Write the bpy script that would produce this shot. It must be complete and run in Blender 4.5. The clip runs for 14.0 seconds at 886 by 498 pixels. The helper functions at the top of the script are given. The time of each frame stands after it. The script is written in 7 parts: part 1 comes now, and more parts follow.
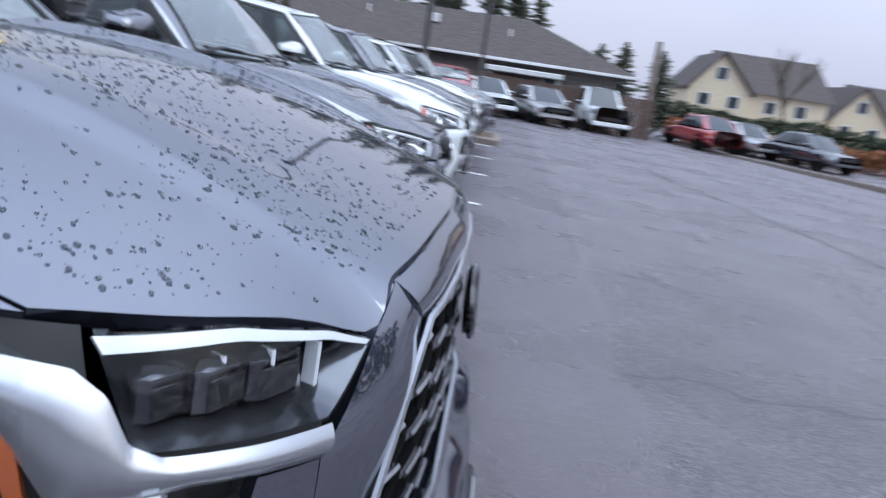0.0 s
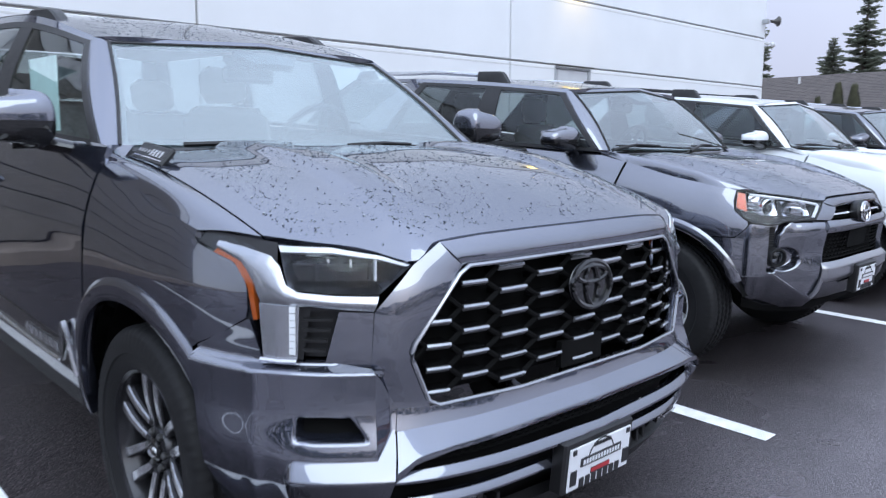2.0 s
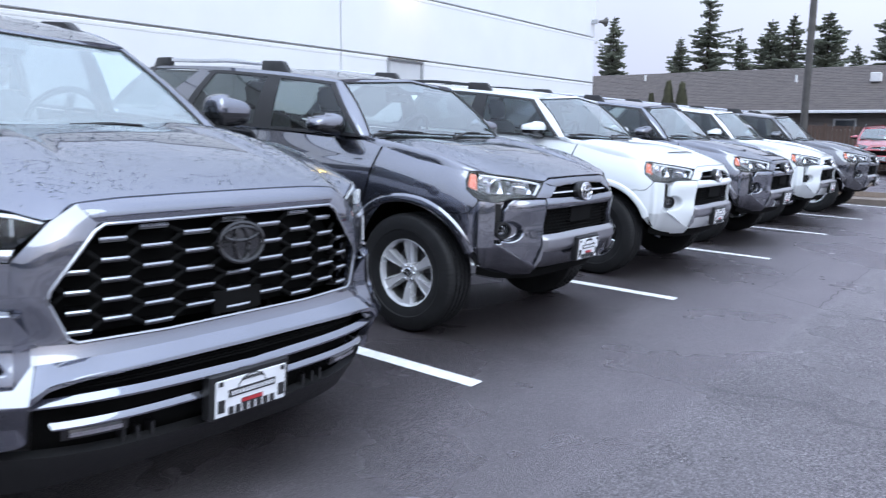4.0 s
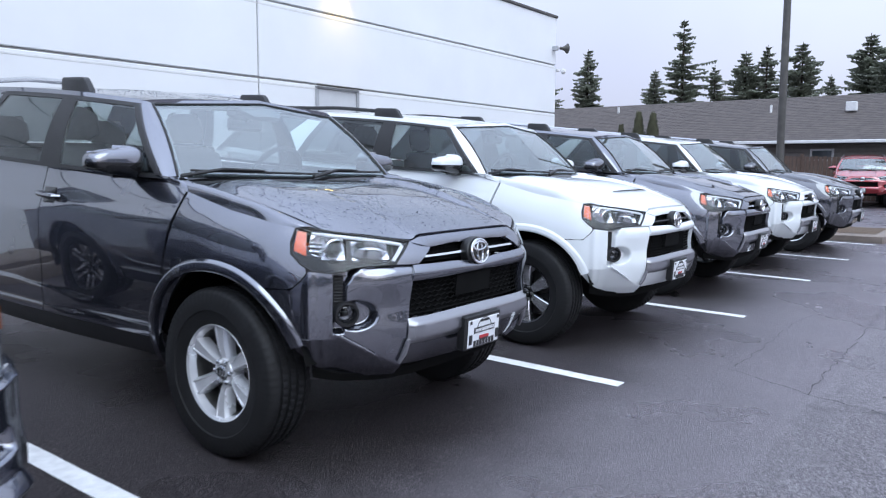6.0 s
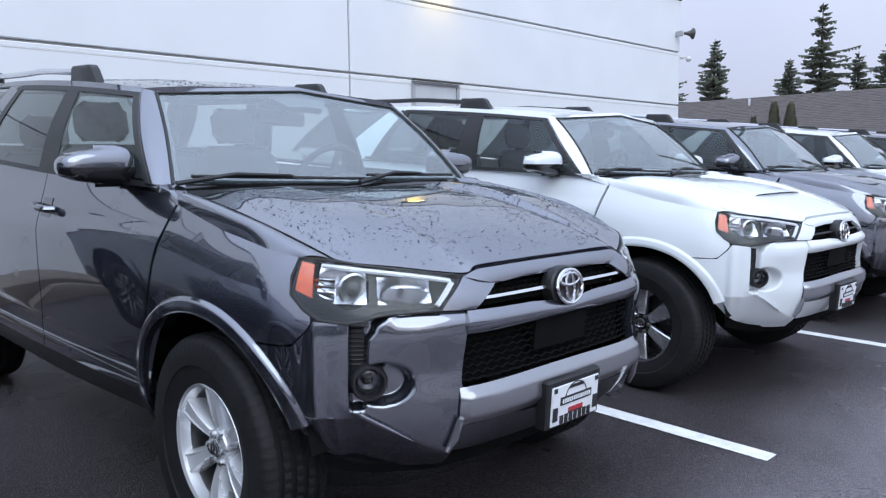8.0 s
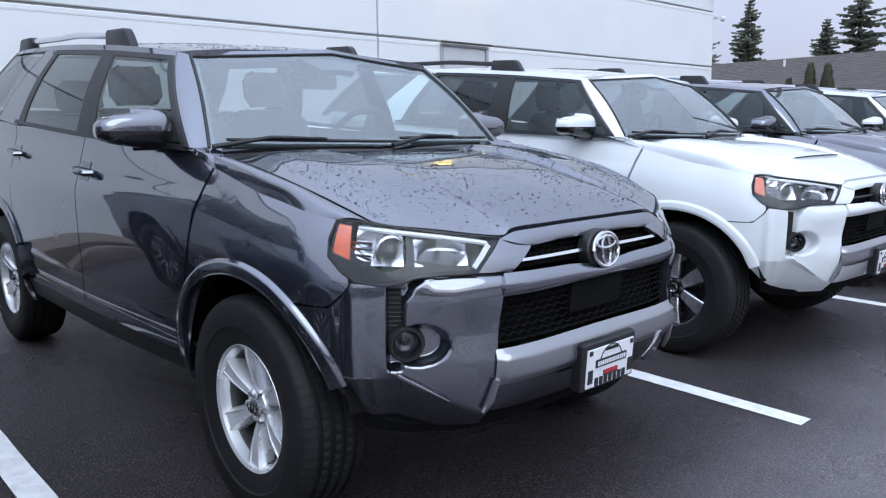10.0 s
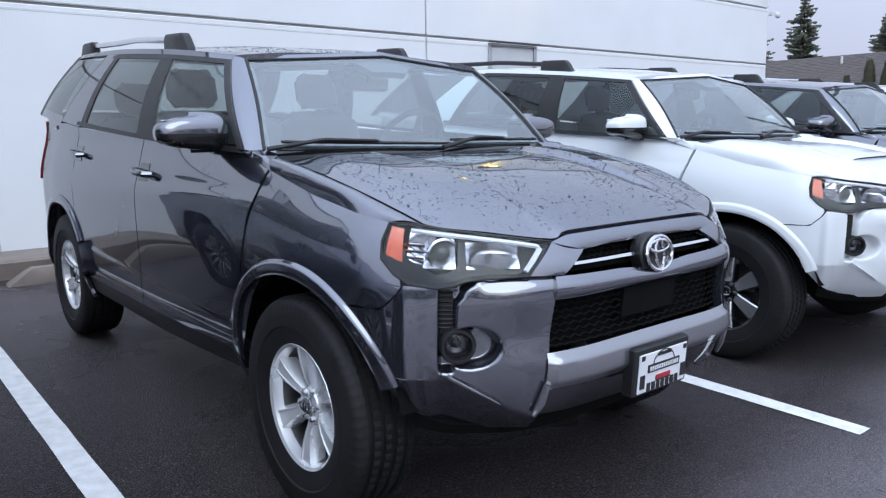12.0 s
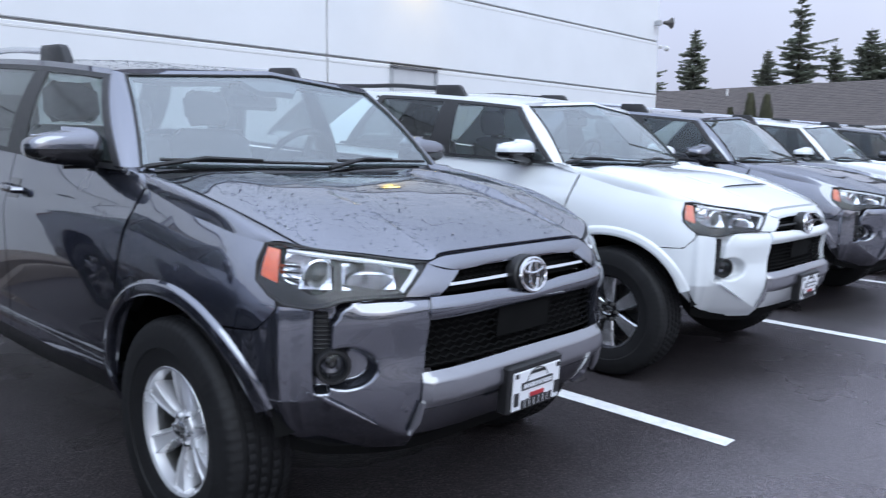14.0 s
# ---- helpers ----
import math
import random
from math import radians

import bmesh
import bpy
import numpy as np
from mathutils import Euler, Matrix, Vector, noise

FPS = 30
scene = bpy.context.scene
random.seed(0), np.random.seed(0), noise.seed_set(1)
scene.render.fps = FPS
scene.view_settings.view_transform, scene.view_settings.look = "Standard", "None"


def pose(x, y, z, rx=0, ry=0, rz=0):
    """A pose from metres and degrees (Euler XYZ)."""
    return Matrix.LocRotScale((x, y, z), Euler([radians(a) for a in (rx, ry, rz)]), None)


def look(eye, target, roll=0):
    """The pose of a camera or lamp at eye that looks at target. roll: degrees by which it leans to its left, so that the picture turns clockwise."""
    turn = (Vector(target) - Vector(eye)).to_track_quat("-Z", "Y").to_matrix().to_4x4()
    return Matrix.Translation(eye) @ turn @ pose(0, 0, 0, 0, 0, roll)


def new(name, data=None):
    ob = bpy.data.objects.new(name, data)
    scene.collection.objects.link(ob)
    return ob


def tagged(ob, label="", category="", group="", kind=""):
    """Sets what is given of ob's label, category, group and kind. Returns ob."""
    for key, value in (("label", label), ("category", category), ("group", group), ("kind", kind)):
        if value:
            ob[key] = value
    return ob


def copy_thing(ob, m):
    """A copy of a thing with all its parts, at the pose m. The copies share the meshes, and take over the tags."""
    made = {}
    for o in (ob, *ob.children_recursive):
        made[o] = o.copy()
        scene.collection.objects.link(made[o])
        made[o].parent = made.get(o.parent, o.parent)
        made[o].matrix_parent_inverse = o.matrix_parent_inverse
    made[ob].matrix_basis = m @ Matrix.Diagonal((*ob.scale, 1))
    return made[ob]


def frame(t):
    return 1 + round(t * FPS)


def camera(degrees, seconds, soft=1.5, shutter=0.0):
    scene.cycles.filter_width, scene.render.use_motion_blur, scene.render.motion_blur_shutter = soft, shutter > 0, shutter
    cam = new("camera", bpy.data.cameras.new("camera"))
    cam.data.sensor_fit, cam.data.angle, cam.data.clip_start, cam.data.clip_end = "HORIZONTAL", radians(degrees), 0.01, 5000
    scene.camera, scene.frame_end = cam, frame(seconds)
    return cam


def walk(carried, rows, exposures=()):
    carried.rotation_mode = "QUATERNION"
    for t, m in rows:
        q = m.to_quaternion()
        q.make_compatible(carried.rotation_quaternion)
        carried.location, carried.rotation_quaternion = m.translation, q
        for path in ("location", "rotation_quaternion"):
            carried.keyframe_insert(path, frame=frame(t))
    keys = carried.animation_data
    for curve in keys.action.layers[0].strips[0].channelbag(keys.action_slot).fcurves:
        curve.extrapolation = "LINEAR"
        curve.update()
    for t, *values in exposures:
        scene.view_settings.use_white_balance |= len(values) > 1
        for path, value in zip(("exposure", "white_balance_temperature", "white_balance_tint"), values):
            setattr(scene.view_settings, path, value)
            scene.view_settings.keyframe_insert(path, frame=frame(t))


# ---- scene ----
cam = camera(60.4, 14.0, 1.2, 0.35)
PATH = [
    (0, (-4.177, -0.997, 1.258), (-2.229, -0.891, 0.817), 8.6),
    (0.2, (-4.12, -1.113, 1.248), (-2.207, -0.696, 0.838), 4.7),
    (0.4, (-4.104, -1.199, 1.24), (-2.253, -0.541, 0.862), 4.6),
    (0.7, (-4.163, -1.388, 1.275), (-2.447, -0.426, 0.921), 2.9),
    (1, (-4.251, -1.547, 1.271), (-2.606, -0.454, 0.952), 0.5),
    (1.5, (-4.405, -1.842, 1.28), (-2.91, -0.545, 0.989), -0.2),
    (2, (-4.51, -2.205, 1.249), (-3.162, -0.754, 0.968), 0.1),
    (2.5, (-4.647, -2.465, 1.23), (-3.38, -0.945, 0.943), 0.1),
    (3, (-4.728, -2.724, 1.244), (-3.465, -1.202, 0.944), 0.3),
    (3.5, (-4.615, -2.962, 1.219), (-3.189, -1.595, 0.904), 1.0),
    (4, (-4.332, -2.976, 1.22), (-2.772, -1.761, 0.919), 0.8),
    (4.2, (-4.218, -2.956, 1.234), (-2.632, -1.775, 0.937), 0.5),
    (6.3, (-2.554, -2.524, 1.24), (-0.966, -1.324, 1.044), 0.2),
    (6.5, (-2.401, -2.446, 1.226), (-0.835, -1.217, 1.036), 0.2),
    (7, (-2.161, -2.283, 1.252), (-0.665, -0.967, 1.081), -0.2),
    (7.5, (-1.976, -2.184, 1.247), (-0.537, -0.806, 1.064), -0.4),
    (8, (-1.936, -2.146, 1.245), (-0.542, -0.727, 1.033), -0.6),
    (8.5, (-1.946, -2.129, 1.238), (-0.582, -0.688, 0.993), -0.7),
    (11, (-1.959, -2.128, 1.24), (-0.641, -0.657, 0.922), -1.0),
    (11.5, (-1.958, -2.13, 1.244), (-0.671, -0.632, 0.931), -1.0),
    (12, (-1.976, -2.12, 1.25), (-0.731, -0.584, 0.947), -0.9),
    (12.5, (-1.995, -2.106, 1.248), (-0.771, -0.551, 0.954), -0.5),
    (13, (-2.014, -2.096, 1.256), (-0.788, -0.542, 0.974), -0.1),
    (13.5, (-1.986, -2.137, 1.249), (-0.703, -0.626, 0.986), 0.5),
    (14, (-1.932, -2.2, 1.257), (-0.503, -0.824, 1.005), 0.4),
]
walk(cam, [(t, look(eye, target, roll)) for t, eye, target, roll in PATH], [(0.0, 0.09), (1.0, 0.13), (3.0, 0.16), (3.5, 0.26), (4.2, 0.36), (6.5, 0.17), (8.5, 0.05), (13.0, 0.06), (14.0, 0.09)])

# ---- world and light ----
GROUND_TILT = math.atan(0.0234)  # the lot rises gently towards the building


def ground_z(y):
    return 0.0234 * y


world = bpy.data.worlds.new("overcast_sky")
scene.world = world
world.use_nodes = True
wn = world.node_tree
bg = wn.nodes["Background"]
sky = wn.nodes.new("ShaderNodeTexSky")
sky.sky_type, sky.sun_disc = "NISHITA", False
sky.sun_elevation, sky.sun_rotation = radians(24), radians(200)
sky.air_density, sky.dust_density = 1.0, 2.0
grey = wn.nodes.new("ShaderNodeHueSaturation")
grey.inputs["Saturation"].default_value = 0.35
wn.links.new(sky.outputs[0], grey.inputs["Color"])
cloud_map = wn.nodes.new("ShaderNodeTexCoord")
cloud = wn.nodes.new("ShaderNodeTexNoise")
cloud.inputs["Scale"].default_value, cloud.inputs["Detail"].default_value = 1.6, 5
wn.links.new(cloud_map.outputs["Generated"], cloud.inputs["Vector"])
deck = wn.nodes.new("ShaderNodeValToRGB")
deck.color_ramp.elements[0].position, deck.color_ramp.elements[0].color = 0.3, (5.2, 6.15, 8.4, 1)
deck.color_ramp.elements[1].position, deck.color_ramp.elements[1].color = 0.7, (6.5, 7.55, 9.8, 1)
wn.links.new(cloud.outputs["Fac"], deck.inputs["Fac"])
blend = wn.nodes.new("ShaderNodeMix")
blend.data_type = "RGBA"
blend.inputs["Factor"].default_value = 0.85
wn.links.new(grey.outputs[0], blend.inputs["A"])
wn.links.new(deck.outputs[0], blend.inputs["B"])
# an overcast sky is about three times brighter overhead than at the horizon
split = wn.nodes.new("ShaderNodeSeparateXYZ")
wn.links.new(cloud_map.outputs["Generated"], split.inputs[0])
lift = wn.nodes.new("ShaderNodeMapRange")
lift.inputs["From Min"].default_value, lift.inputs["From Max"].default_value = 0.0, 1.0
lift.inputs["To Min"].default_value, lift.inputs["To Max"].default_value = 0.82, 2.4
wn.links.new(split.outputs["Z"], lift.inputs["Value"])
scale = wn.nodes.new("ShaderNodeVectorMath")
scale.operation = "SCALE"
wn.links.new(blend.outputs["Result"], scale.inputs[0])
wn.links.new(lift.outputs[0], scale.inputs["Scale"])
# faint rose tint low over the horizon
rose = wn.nodes.new("ShaderNodeValToRGB")
rose.color_ramp.elements[0].position, rose.color_ramp.elements[0].color = 0.04, (1.06, 0.985, 0.985, 1)
rose.color_ramp.elements[1].position, rose.color_ramp.elements[1].color = 0.40, (1, 1, 1, 1)
wn.links.new(split.outputs["Z"], rose.inputs["Fac"])
tint = wn.nodes.new("ShaderNodeVectorMath")
tint.operation = "MULTIPLY"
wn.links.new(scale.outputs[0], tint.inputs[0])
wn.links.new(rose.outputs["Color"], tint.inputs[1])
wn.links.new(tint.outputs[0], bg.inputs["Color"])
bg.inputs["Strength"].default_value = 0.104

sun_data = bpy.data.lights.new("sun", "SUN")
sun_data.energy, sun_data.angle, sun_data.color = 1.5, radians(60), (0.81, 0.93, 1.0)
sun = new("sun", sun_data)
sun.matrix_world = look((-8, -14, 20), (0, 0, 0))

# ---- materials ----


def material(name, color, rough=0.5, metal=0.0, vary=0.0, scale=8.0, bump=0.0, bump_scale=60.0, coat=0.0, spec=0.5, detail=6.0):
    m = bpy.data.materials.new(name)
    m.use_nodes = True
    nt = m.node_tree
    p = nt.nodes["Principled BSDF"]
    p.inputs["Base Color"].default_value = (*color, 1)
    p.inputs["Roughness"].default_value = rough
    p.inputs["Metallic"].default_value = metal
    p.inputs["Coat Weight"].default_value = coat
    p.inputs["Coat Roughness"].default_value = 0.015
    p.inputs["Specular IOR Level"].default_value = spec
    tc = nt.nodes.new("ShaderNodeTexCoord")
    if vary:
        n = nt.nodes.new("ShaderNodeTexNoise")
        n.inputs["Scale"].default_value, n.inputs["Detail"].default_value = scale, detail
        nt.links.new(tc.outputs["Object"], n.inputs["Vector"])
        r = nt.nodes.new("ShaderNodeValToRGB")
        r.color_ramp.elements[0].position, r.color_ramp.elements[1].position = 0.3, 0.7
        r.color_ramp.elements[0].color = (*[max(0, c * (1 - vary)) for c in color], 1)
        r.color_ramp.elements[1].color = (*[min(1, c * (1 + vary)) for c in color], 1)
        nt.links.new(n.outputs["Fac"], r.inputs["Fac"])
        nt.links.new(r.outputs["Color"], p.inputs["Base Color"])
        rr = nt.nodes.new("ShaderNodeMapRange")
        rr.inputs["To Min"].default_value, rr.inputs["To Max"].default_value = max(0.02, rough - 0.08), min(1, rough + 0.08)
        nt.links.new(n.outputs["Fac"], rr.inputs["Value"])
        nt.links.new(rr.outputs["Result"], p.inputs["Roughness"])
    if bump:
        b = nt.nodes.new("ShaderNodeTexNoise")
        b.inputs["Scale"].default_value, b.inputs["Detail"].default_value = bump_scale, 3
        nt.links.new(tc.outputs["Object"], b.inputs["Vector"])
        k = nt.nodes.new("ShaderNodeBump")
        k.inputs["Strength"].default_value, k.inputs["Distance"].default_value = bump, 0.01
        nt.links.new(b.outputs["Fac"], k.inputs["Height"])
        nt.links.new(k.outputs["Normal"], p.inputs["Normal"])
    return m


def paint(name, color, metal, rough, flake=True, gloss=2.6):
    """Clear-coated car paint with fine flake."""
    m = material(name, color, rough, metal, 0, coat=1.0)
    m.node_tree.nodes["Principled BSDF"].inputs["Coat IOR"].default_value = gloss
    m.node_tree.nodes["Principled BSDF"].inputs["Coat Roughness"].default_value = 0.02
    nt = m.node_tree
    p = nt.nodes["Principled BSDF"]
    p.inputs["Specular Tint"].default_value = (0.25, 0.25, 0.27, 1)  # flakes under lacquer stay dim at grazing angles
    tc = nt.nodes.new("ShaderNodeTexCoord")
    n = nt.nodes.new("ShaderNodeTexNoise")
    n.inputs["Scale"].default_value, n.inputs["Detail"].default_value = 5, 4
    nt.links.new(tc.outputs["Object"], n.inputs["Vector"])
    mr = nt.nodes.new("ShaderNodeMapRange")
    mr.inputs["To Min"].default_value, mr.inputs["To Max"].default_value = rough - 0.04, rough + 0.05
    nt.links.new(n.outputs["Fac"], mr.inputs["Value"])
    nt.links.new(mr.outputs["Result"], p.inputs["Roughness"])
    if flake:
        f = nt.nodes.new("ShaderNodeTexNoise")
        f.inputs["Scale"].default_value, f.inputs["Detail"].default_value = 900, 1
        nt.links.new(tc.outputs["Object"], f.inputs["Vector"])
        r = nt.nodes.new("ShaderNodeValToRGB")
        r.color_ramp.elements[0].color = (*[c * 0.8 for c in color], 1)
        r.color_ramp.elements[1].color = (*[min(1, c * 1.25) for c in color], 1)
        nt.links.new(f.outputs["Fac"], r.inputs["Fac"])
        nt.links.new(r.outputs["Color"], p.inputs["Base Color"])
    return m


def glass(name, tint, ior=1.5, rough=0.0, mist=0.0):
    """Thin pane: tinted clear with a mirror gloss that grows at grazing angles."""
    m = bpy.data.materials.new(name)
    m.use_nodes = True
    nt = m.node_tree
    nt.nodes.clear()
    out = nt.nodes.new("ShaderNodeOutputMaterial")
    mix = nt.nodes.new("ShaderNodeMixShader")
    clear = nt.nodes.new("ShaderNodeBsdfTransparent")
    clear.inputs["Color"].default_value = (*tint, 1)
    gloss = nt.nodes.new("ShaderNodeBsdfGlossy")
    gloss.inputs["Roughness"].default_value = rough
    gloss.inputs["Color"].default_value = (0.97, 1.0, 1.0, 1)
    # Schlick's rule, the same from both sides of the thin pane
    face = nt.nodes.new("ShaderNodeLayerWeight")
    face.inputs["Blend"].default_value = 0.5
    fifth = nt.nodes.new("ShaderNodeMath")
    fifth.operation = "POWER"
    fifth.inputs[1].default_value = 5.0
    nt.links.new(face.outputs["Facing"], fifth.inputs[0])
    f0 = ((ior - 1) / (ior + 1)) ** 2
    gain = nt.nodes.new("ShaderNodeMath")
    gain.operation = "MULTIPLY_ADD"
    gain.inputs[1].default_value, gain.inputs[2].default_value = 1 - f0, f0
    nt.links.new(fifth.outputs[0], gain.inputs[0])
    nt.links.new(gain.outputs[0], mix.inputs[0])
    if mist:
        # thin film of condensation and rain on the pane
        fog = nt.nodes.new("ShaderNodeBsdfDiffuse")
        fog.inputs["Color"].default_value = (0.68, 0.82, 0.84, 1)
        tc = nt.nodes.new("ShaderNodeTexCoord")
        nz = nt.nodes.new("ShaderNodeTexNoise")
        nz.inputs["Scale"].default_value, nz.inputs["Detail"].default_value = 2.2, 4
        nt.links.new(tc.outputs["Object"], nz.inputs["Vector"])
        mr = nt.nodes.new("ShaderNodeMapRange")
        mr.inputs["To Min"].default_value, mr.inputs["To Max"].default_value = mist * 0.5, mist * 1.6
        nt.links.new(nz.outputs["Fac"], mr.inputs["Value"])
        film = nt.nodes.new("ShaderNodeMixShader")
        nt.links.new(mr.outputs[0], film.inputs[0])
        nt.links.new(clear.outputs[0], film.inputs[1])
        nt.links.new(fog.outputs[0], film.inputs[2])
        nt.links.new(film.outputs[0], mix.inputs[1])
    else:
        nt.links.new(clear.outputs[0], mix.inputs[1])
    nt.links.new(gloss.outputs[0], mix.inputs[2])
    nt.links.new(mix.outputs[0], out.inputs["Surface"])
    return m


M_GREY = paint("grey_metallic_paint", (0.112, 0.119, 0.152), 0.9, 0.25)
M_SEQ = paint("dark_grey_metallic_paint", (0.094, 0.104, 0.146), 0.9, 0.24)
M_WHITE = paint("white_paint", (0.76, 0.79, 0.81), 0.0, 0.35, False, 1.5)
M_NIGHT = paint("blue_black_paint", (0.03, 0.034, 0.05), 0.6, 0.3)
M_RED = paint("red_paint", (0.42, 0.03, 0.04), 0.2, 0.3)
M_TAN_PAINT = paint("silver_paint", (0.45, 0.45, 0.45), 0.6, 0.35)
M_BLACK = material("black_plastic", (0.012, 0.012, 0.013), 0.45, 0, 0.2, 30, 0.15, 400)
M_GLOSSBLACK = material("gloss_black_trim", (0.01, 0.01, 0.011), 0.12, 0, coat=0.6)
M_DARK = material("dark_underbody", (0.006, 0.006, 0.006), 0.9, 0, 0.3, 12, spec=0.1)
M_RUBBER = material("tyre_rubber", (0.012, 0.012, 0.013), 0.62, 0, 0.25, 14, 0.2, 220, spec=0.3)
M_ALLOY = material("silver_alloy", (0.72, 0.73, 0.76), 0.26, 0.5, 0.05, 10)
M_DARKALLOY = material("dark_alloy", (0.045, 0.045, 0.05), 0.25, 0.7, 0.1, 10)
M_MACHINED = material("machined_alloy", (0.62, 0.62, 0.65), 0.22, 0.85, 0.05, 10)
M_CHROME = material("chrome", (0.75, 0.75, 0.77), 0.08, 1.0)
M_SATIN = material("satin_silver", (0.66, 0.67, 0.70), 0.20, 0.85, coat=0.5)
M_SKID = paint("silver_grey_skid", (0.17, 0.17, 0.19), 0.6, 0.36)
M_STEEL = material("brake_steel", (0.10, 0.10, 0.10), 0.45, 0.8, 0.2, 20)
M_AMBER = material("amber_lens", (0.36, 0.075, 0.012), 0.15, 0, coat=0.8)
M_REFLECT_RED = material("red_orange_reflector", (0.66, 0.105, 0.03), 0.15, 0, 0.2, 60, 0.12, 160, coat=0.8)
M_TAIL = material("dark_red_tail_lens", (0.16, 0.012, 0.014), 0.12, 0, 0.2, 40, coat=0.6)
M_REFLECTOR = material("lamp_reflector", (0.40, 0.41, 0.43), 0.16, 0.9, 0.35, 22, 0.25, 40)
M_LAMPGREY = material("lamp_bowl_grey", (0.13, 0.135, 0.15), 0.14, 0.9, 0.5, 9, 0.12, 14)
M_BOWL = material("bright_lamp_bowl", (0.72, 0.73, 0.76), 0.10, 0.95, 0.15, 30, 0.12, 30)
M_LAMPFRAME = material("lamp_frame_silver", (0.44, 0.45, 0.48), 0.26, 0.85, coat=0.4)
M_LAMPDARK = material("lamp_housing", (0.018, 0.018, 0.020), 0.5, 0, 0.2, 30)
M_DRL = material("light_guide_white", (0.8, 0.82, 0.85), 0.2, 0, coat=0.8)
M_PLATE = material("plate_white", (0.78, 0.79, 0.82), 0.35, 0, 0.04, 20)
M_BAR = material("plate_print_black", (0.02, 0.02, 0.022), 0.5)
M_BARRED = material("plate_print_red", (0.45, 0.03, 0.04), 0.5)
M_SEAT = material("grey_seat_cloth", (0.27, 0.27, 0.28), 0.8, 0, 0.2, 40, 0.3, 300)
M_SEATLIGHT = material("light_headliner", (0.42, 0.42, 0.42), 0.85, 0, 0.06, 20)
M_DASH = material("dashboard_plastic", (0.035, 0.035, 0.038), 0.6, 0, 0.2, 30, 0.2, 300)
M_PAPER = material("window_sticker_paper", (0.74, 0.93, 0.90), 0.6, 0, 0.05, 30)
M_WIND = glass("windscreen_glass", (0.87, 0.98, 0.98), 2.7, 0.0, 0.05)
M_WINDFOG = glass("misted_windscreen_glass", (0.70, 0.82, 0.84), 2.6, 0.0, 0.19)
M_TINT = glass("tinted_glass", (0.34, 0.37, 0.37), 1.6)
M_SIDE = glass("side_glass", (0.78, 0.87, 0.86), 1.6)
M_LENS = glass("lamp_lens", (0.94, 0.95, 0.96), 1.38)
M_MIRROR = material("mirror_glass", (0.8, 0.8, 0.82), 0.02, 1.0)
M_WATER = glass("water_drop", (0.50, 0.52, 0.55), 1.5, 0.02)

# ---- geometry helpers ----


def cr(keys, t):
    """Smooth interpolation through evenly numbered keys (numbers or tuples)."""
    n = len(keys)
    t = min(max(t, 0.0), n - 1.0)
    i = min(int(t), n - 2)
    u = t - i
    p1, p2 = Vector(keys[i]), Vector(keys[i + 1])
    p0 = Vector(keys[i - 1]) if i > 0 else p1 * 2 - p2
    p3 = Vector(keys[i + 2]) if i + 2 < n else p2 * 2 - p1
    return 0.5 * (2 * p1 + (p2 - p0) * u + (2 * p0 - 5 * p1 + 4 * p2 - p3) * u * u + (3 * p1 - p0 - 3 * p2 + p3) * u**3)


def table(keys, t):
    """Smooth value from (t, value) pairs."""
    if t <= keys[0][0]:
        return keys[0][1]
    for (a, va), (b, vb) in zip(keys, keys[1:]):
        if t <= b:
            u = (t - a) / (b - a)
            return va + (vb - va) * (u * u * (3 - 2 * u))
    return keys[-1][1]


def line(keys, t):
    """Straight-line point along a polyline, t from 0 to 1, by length."""
    pts = [Vector(k) for k in keys]
    seg = [(b - a).length for a, b in zip(pts, pts[1:])]
    d = t * sum(seg)
    for a, b, l in zip(pts, pts[1:], seg):
        if d <= l + 1e-9:
            return a.lerp(b, d / l if l else 0)
        d -= l
    return pts[-1].copy()


def knots(keys, t):
    """Straight-line point along a polyline, t from 0 to 1, each stretch given an equal share."""
    n = len(keys) - 1
    i = min(int(t * n), n - 1)
    return Vector(keys[i]).lerp(Vector(keys[i + 1]), t * n - i)


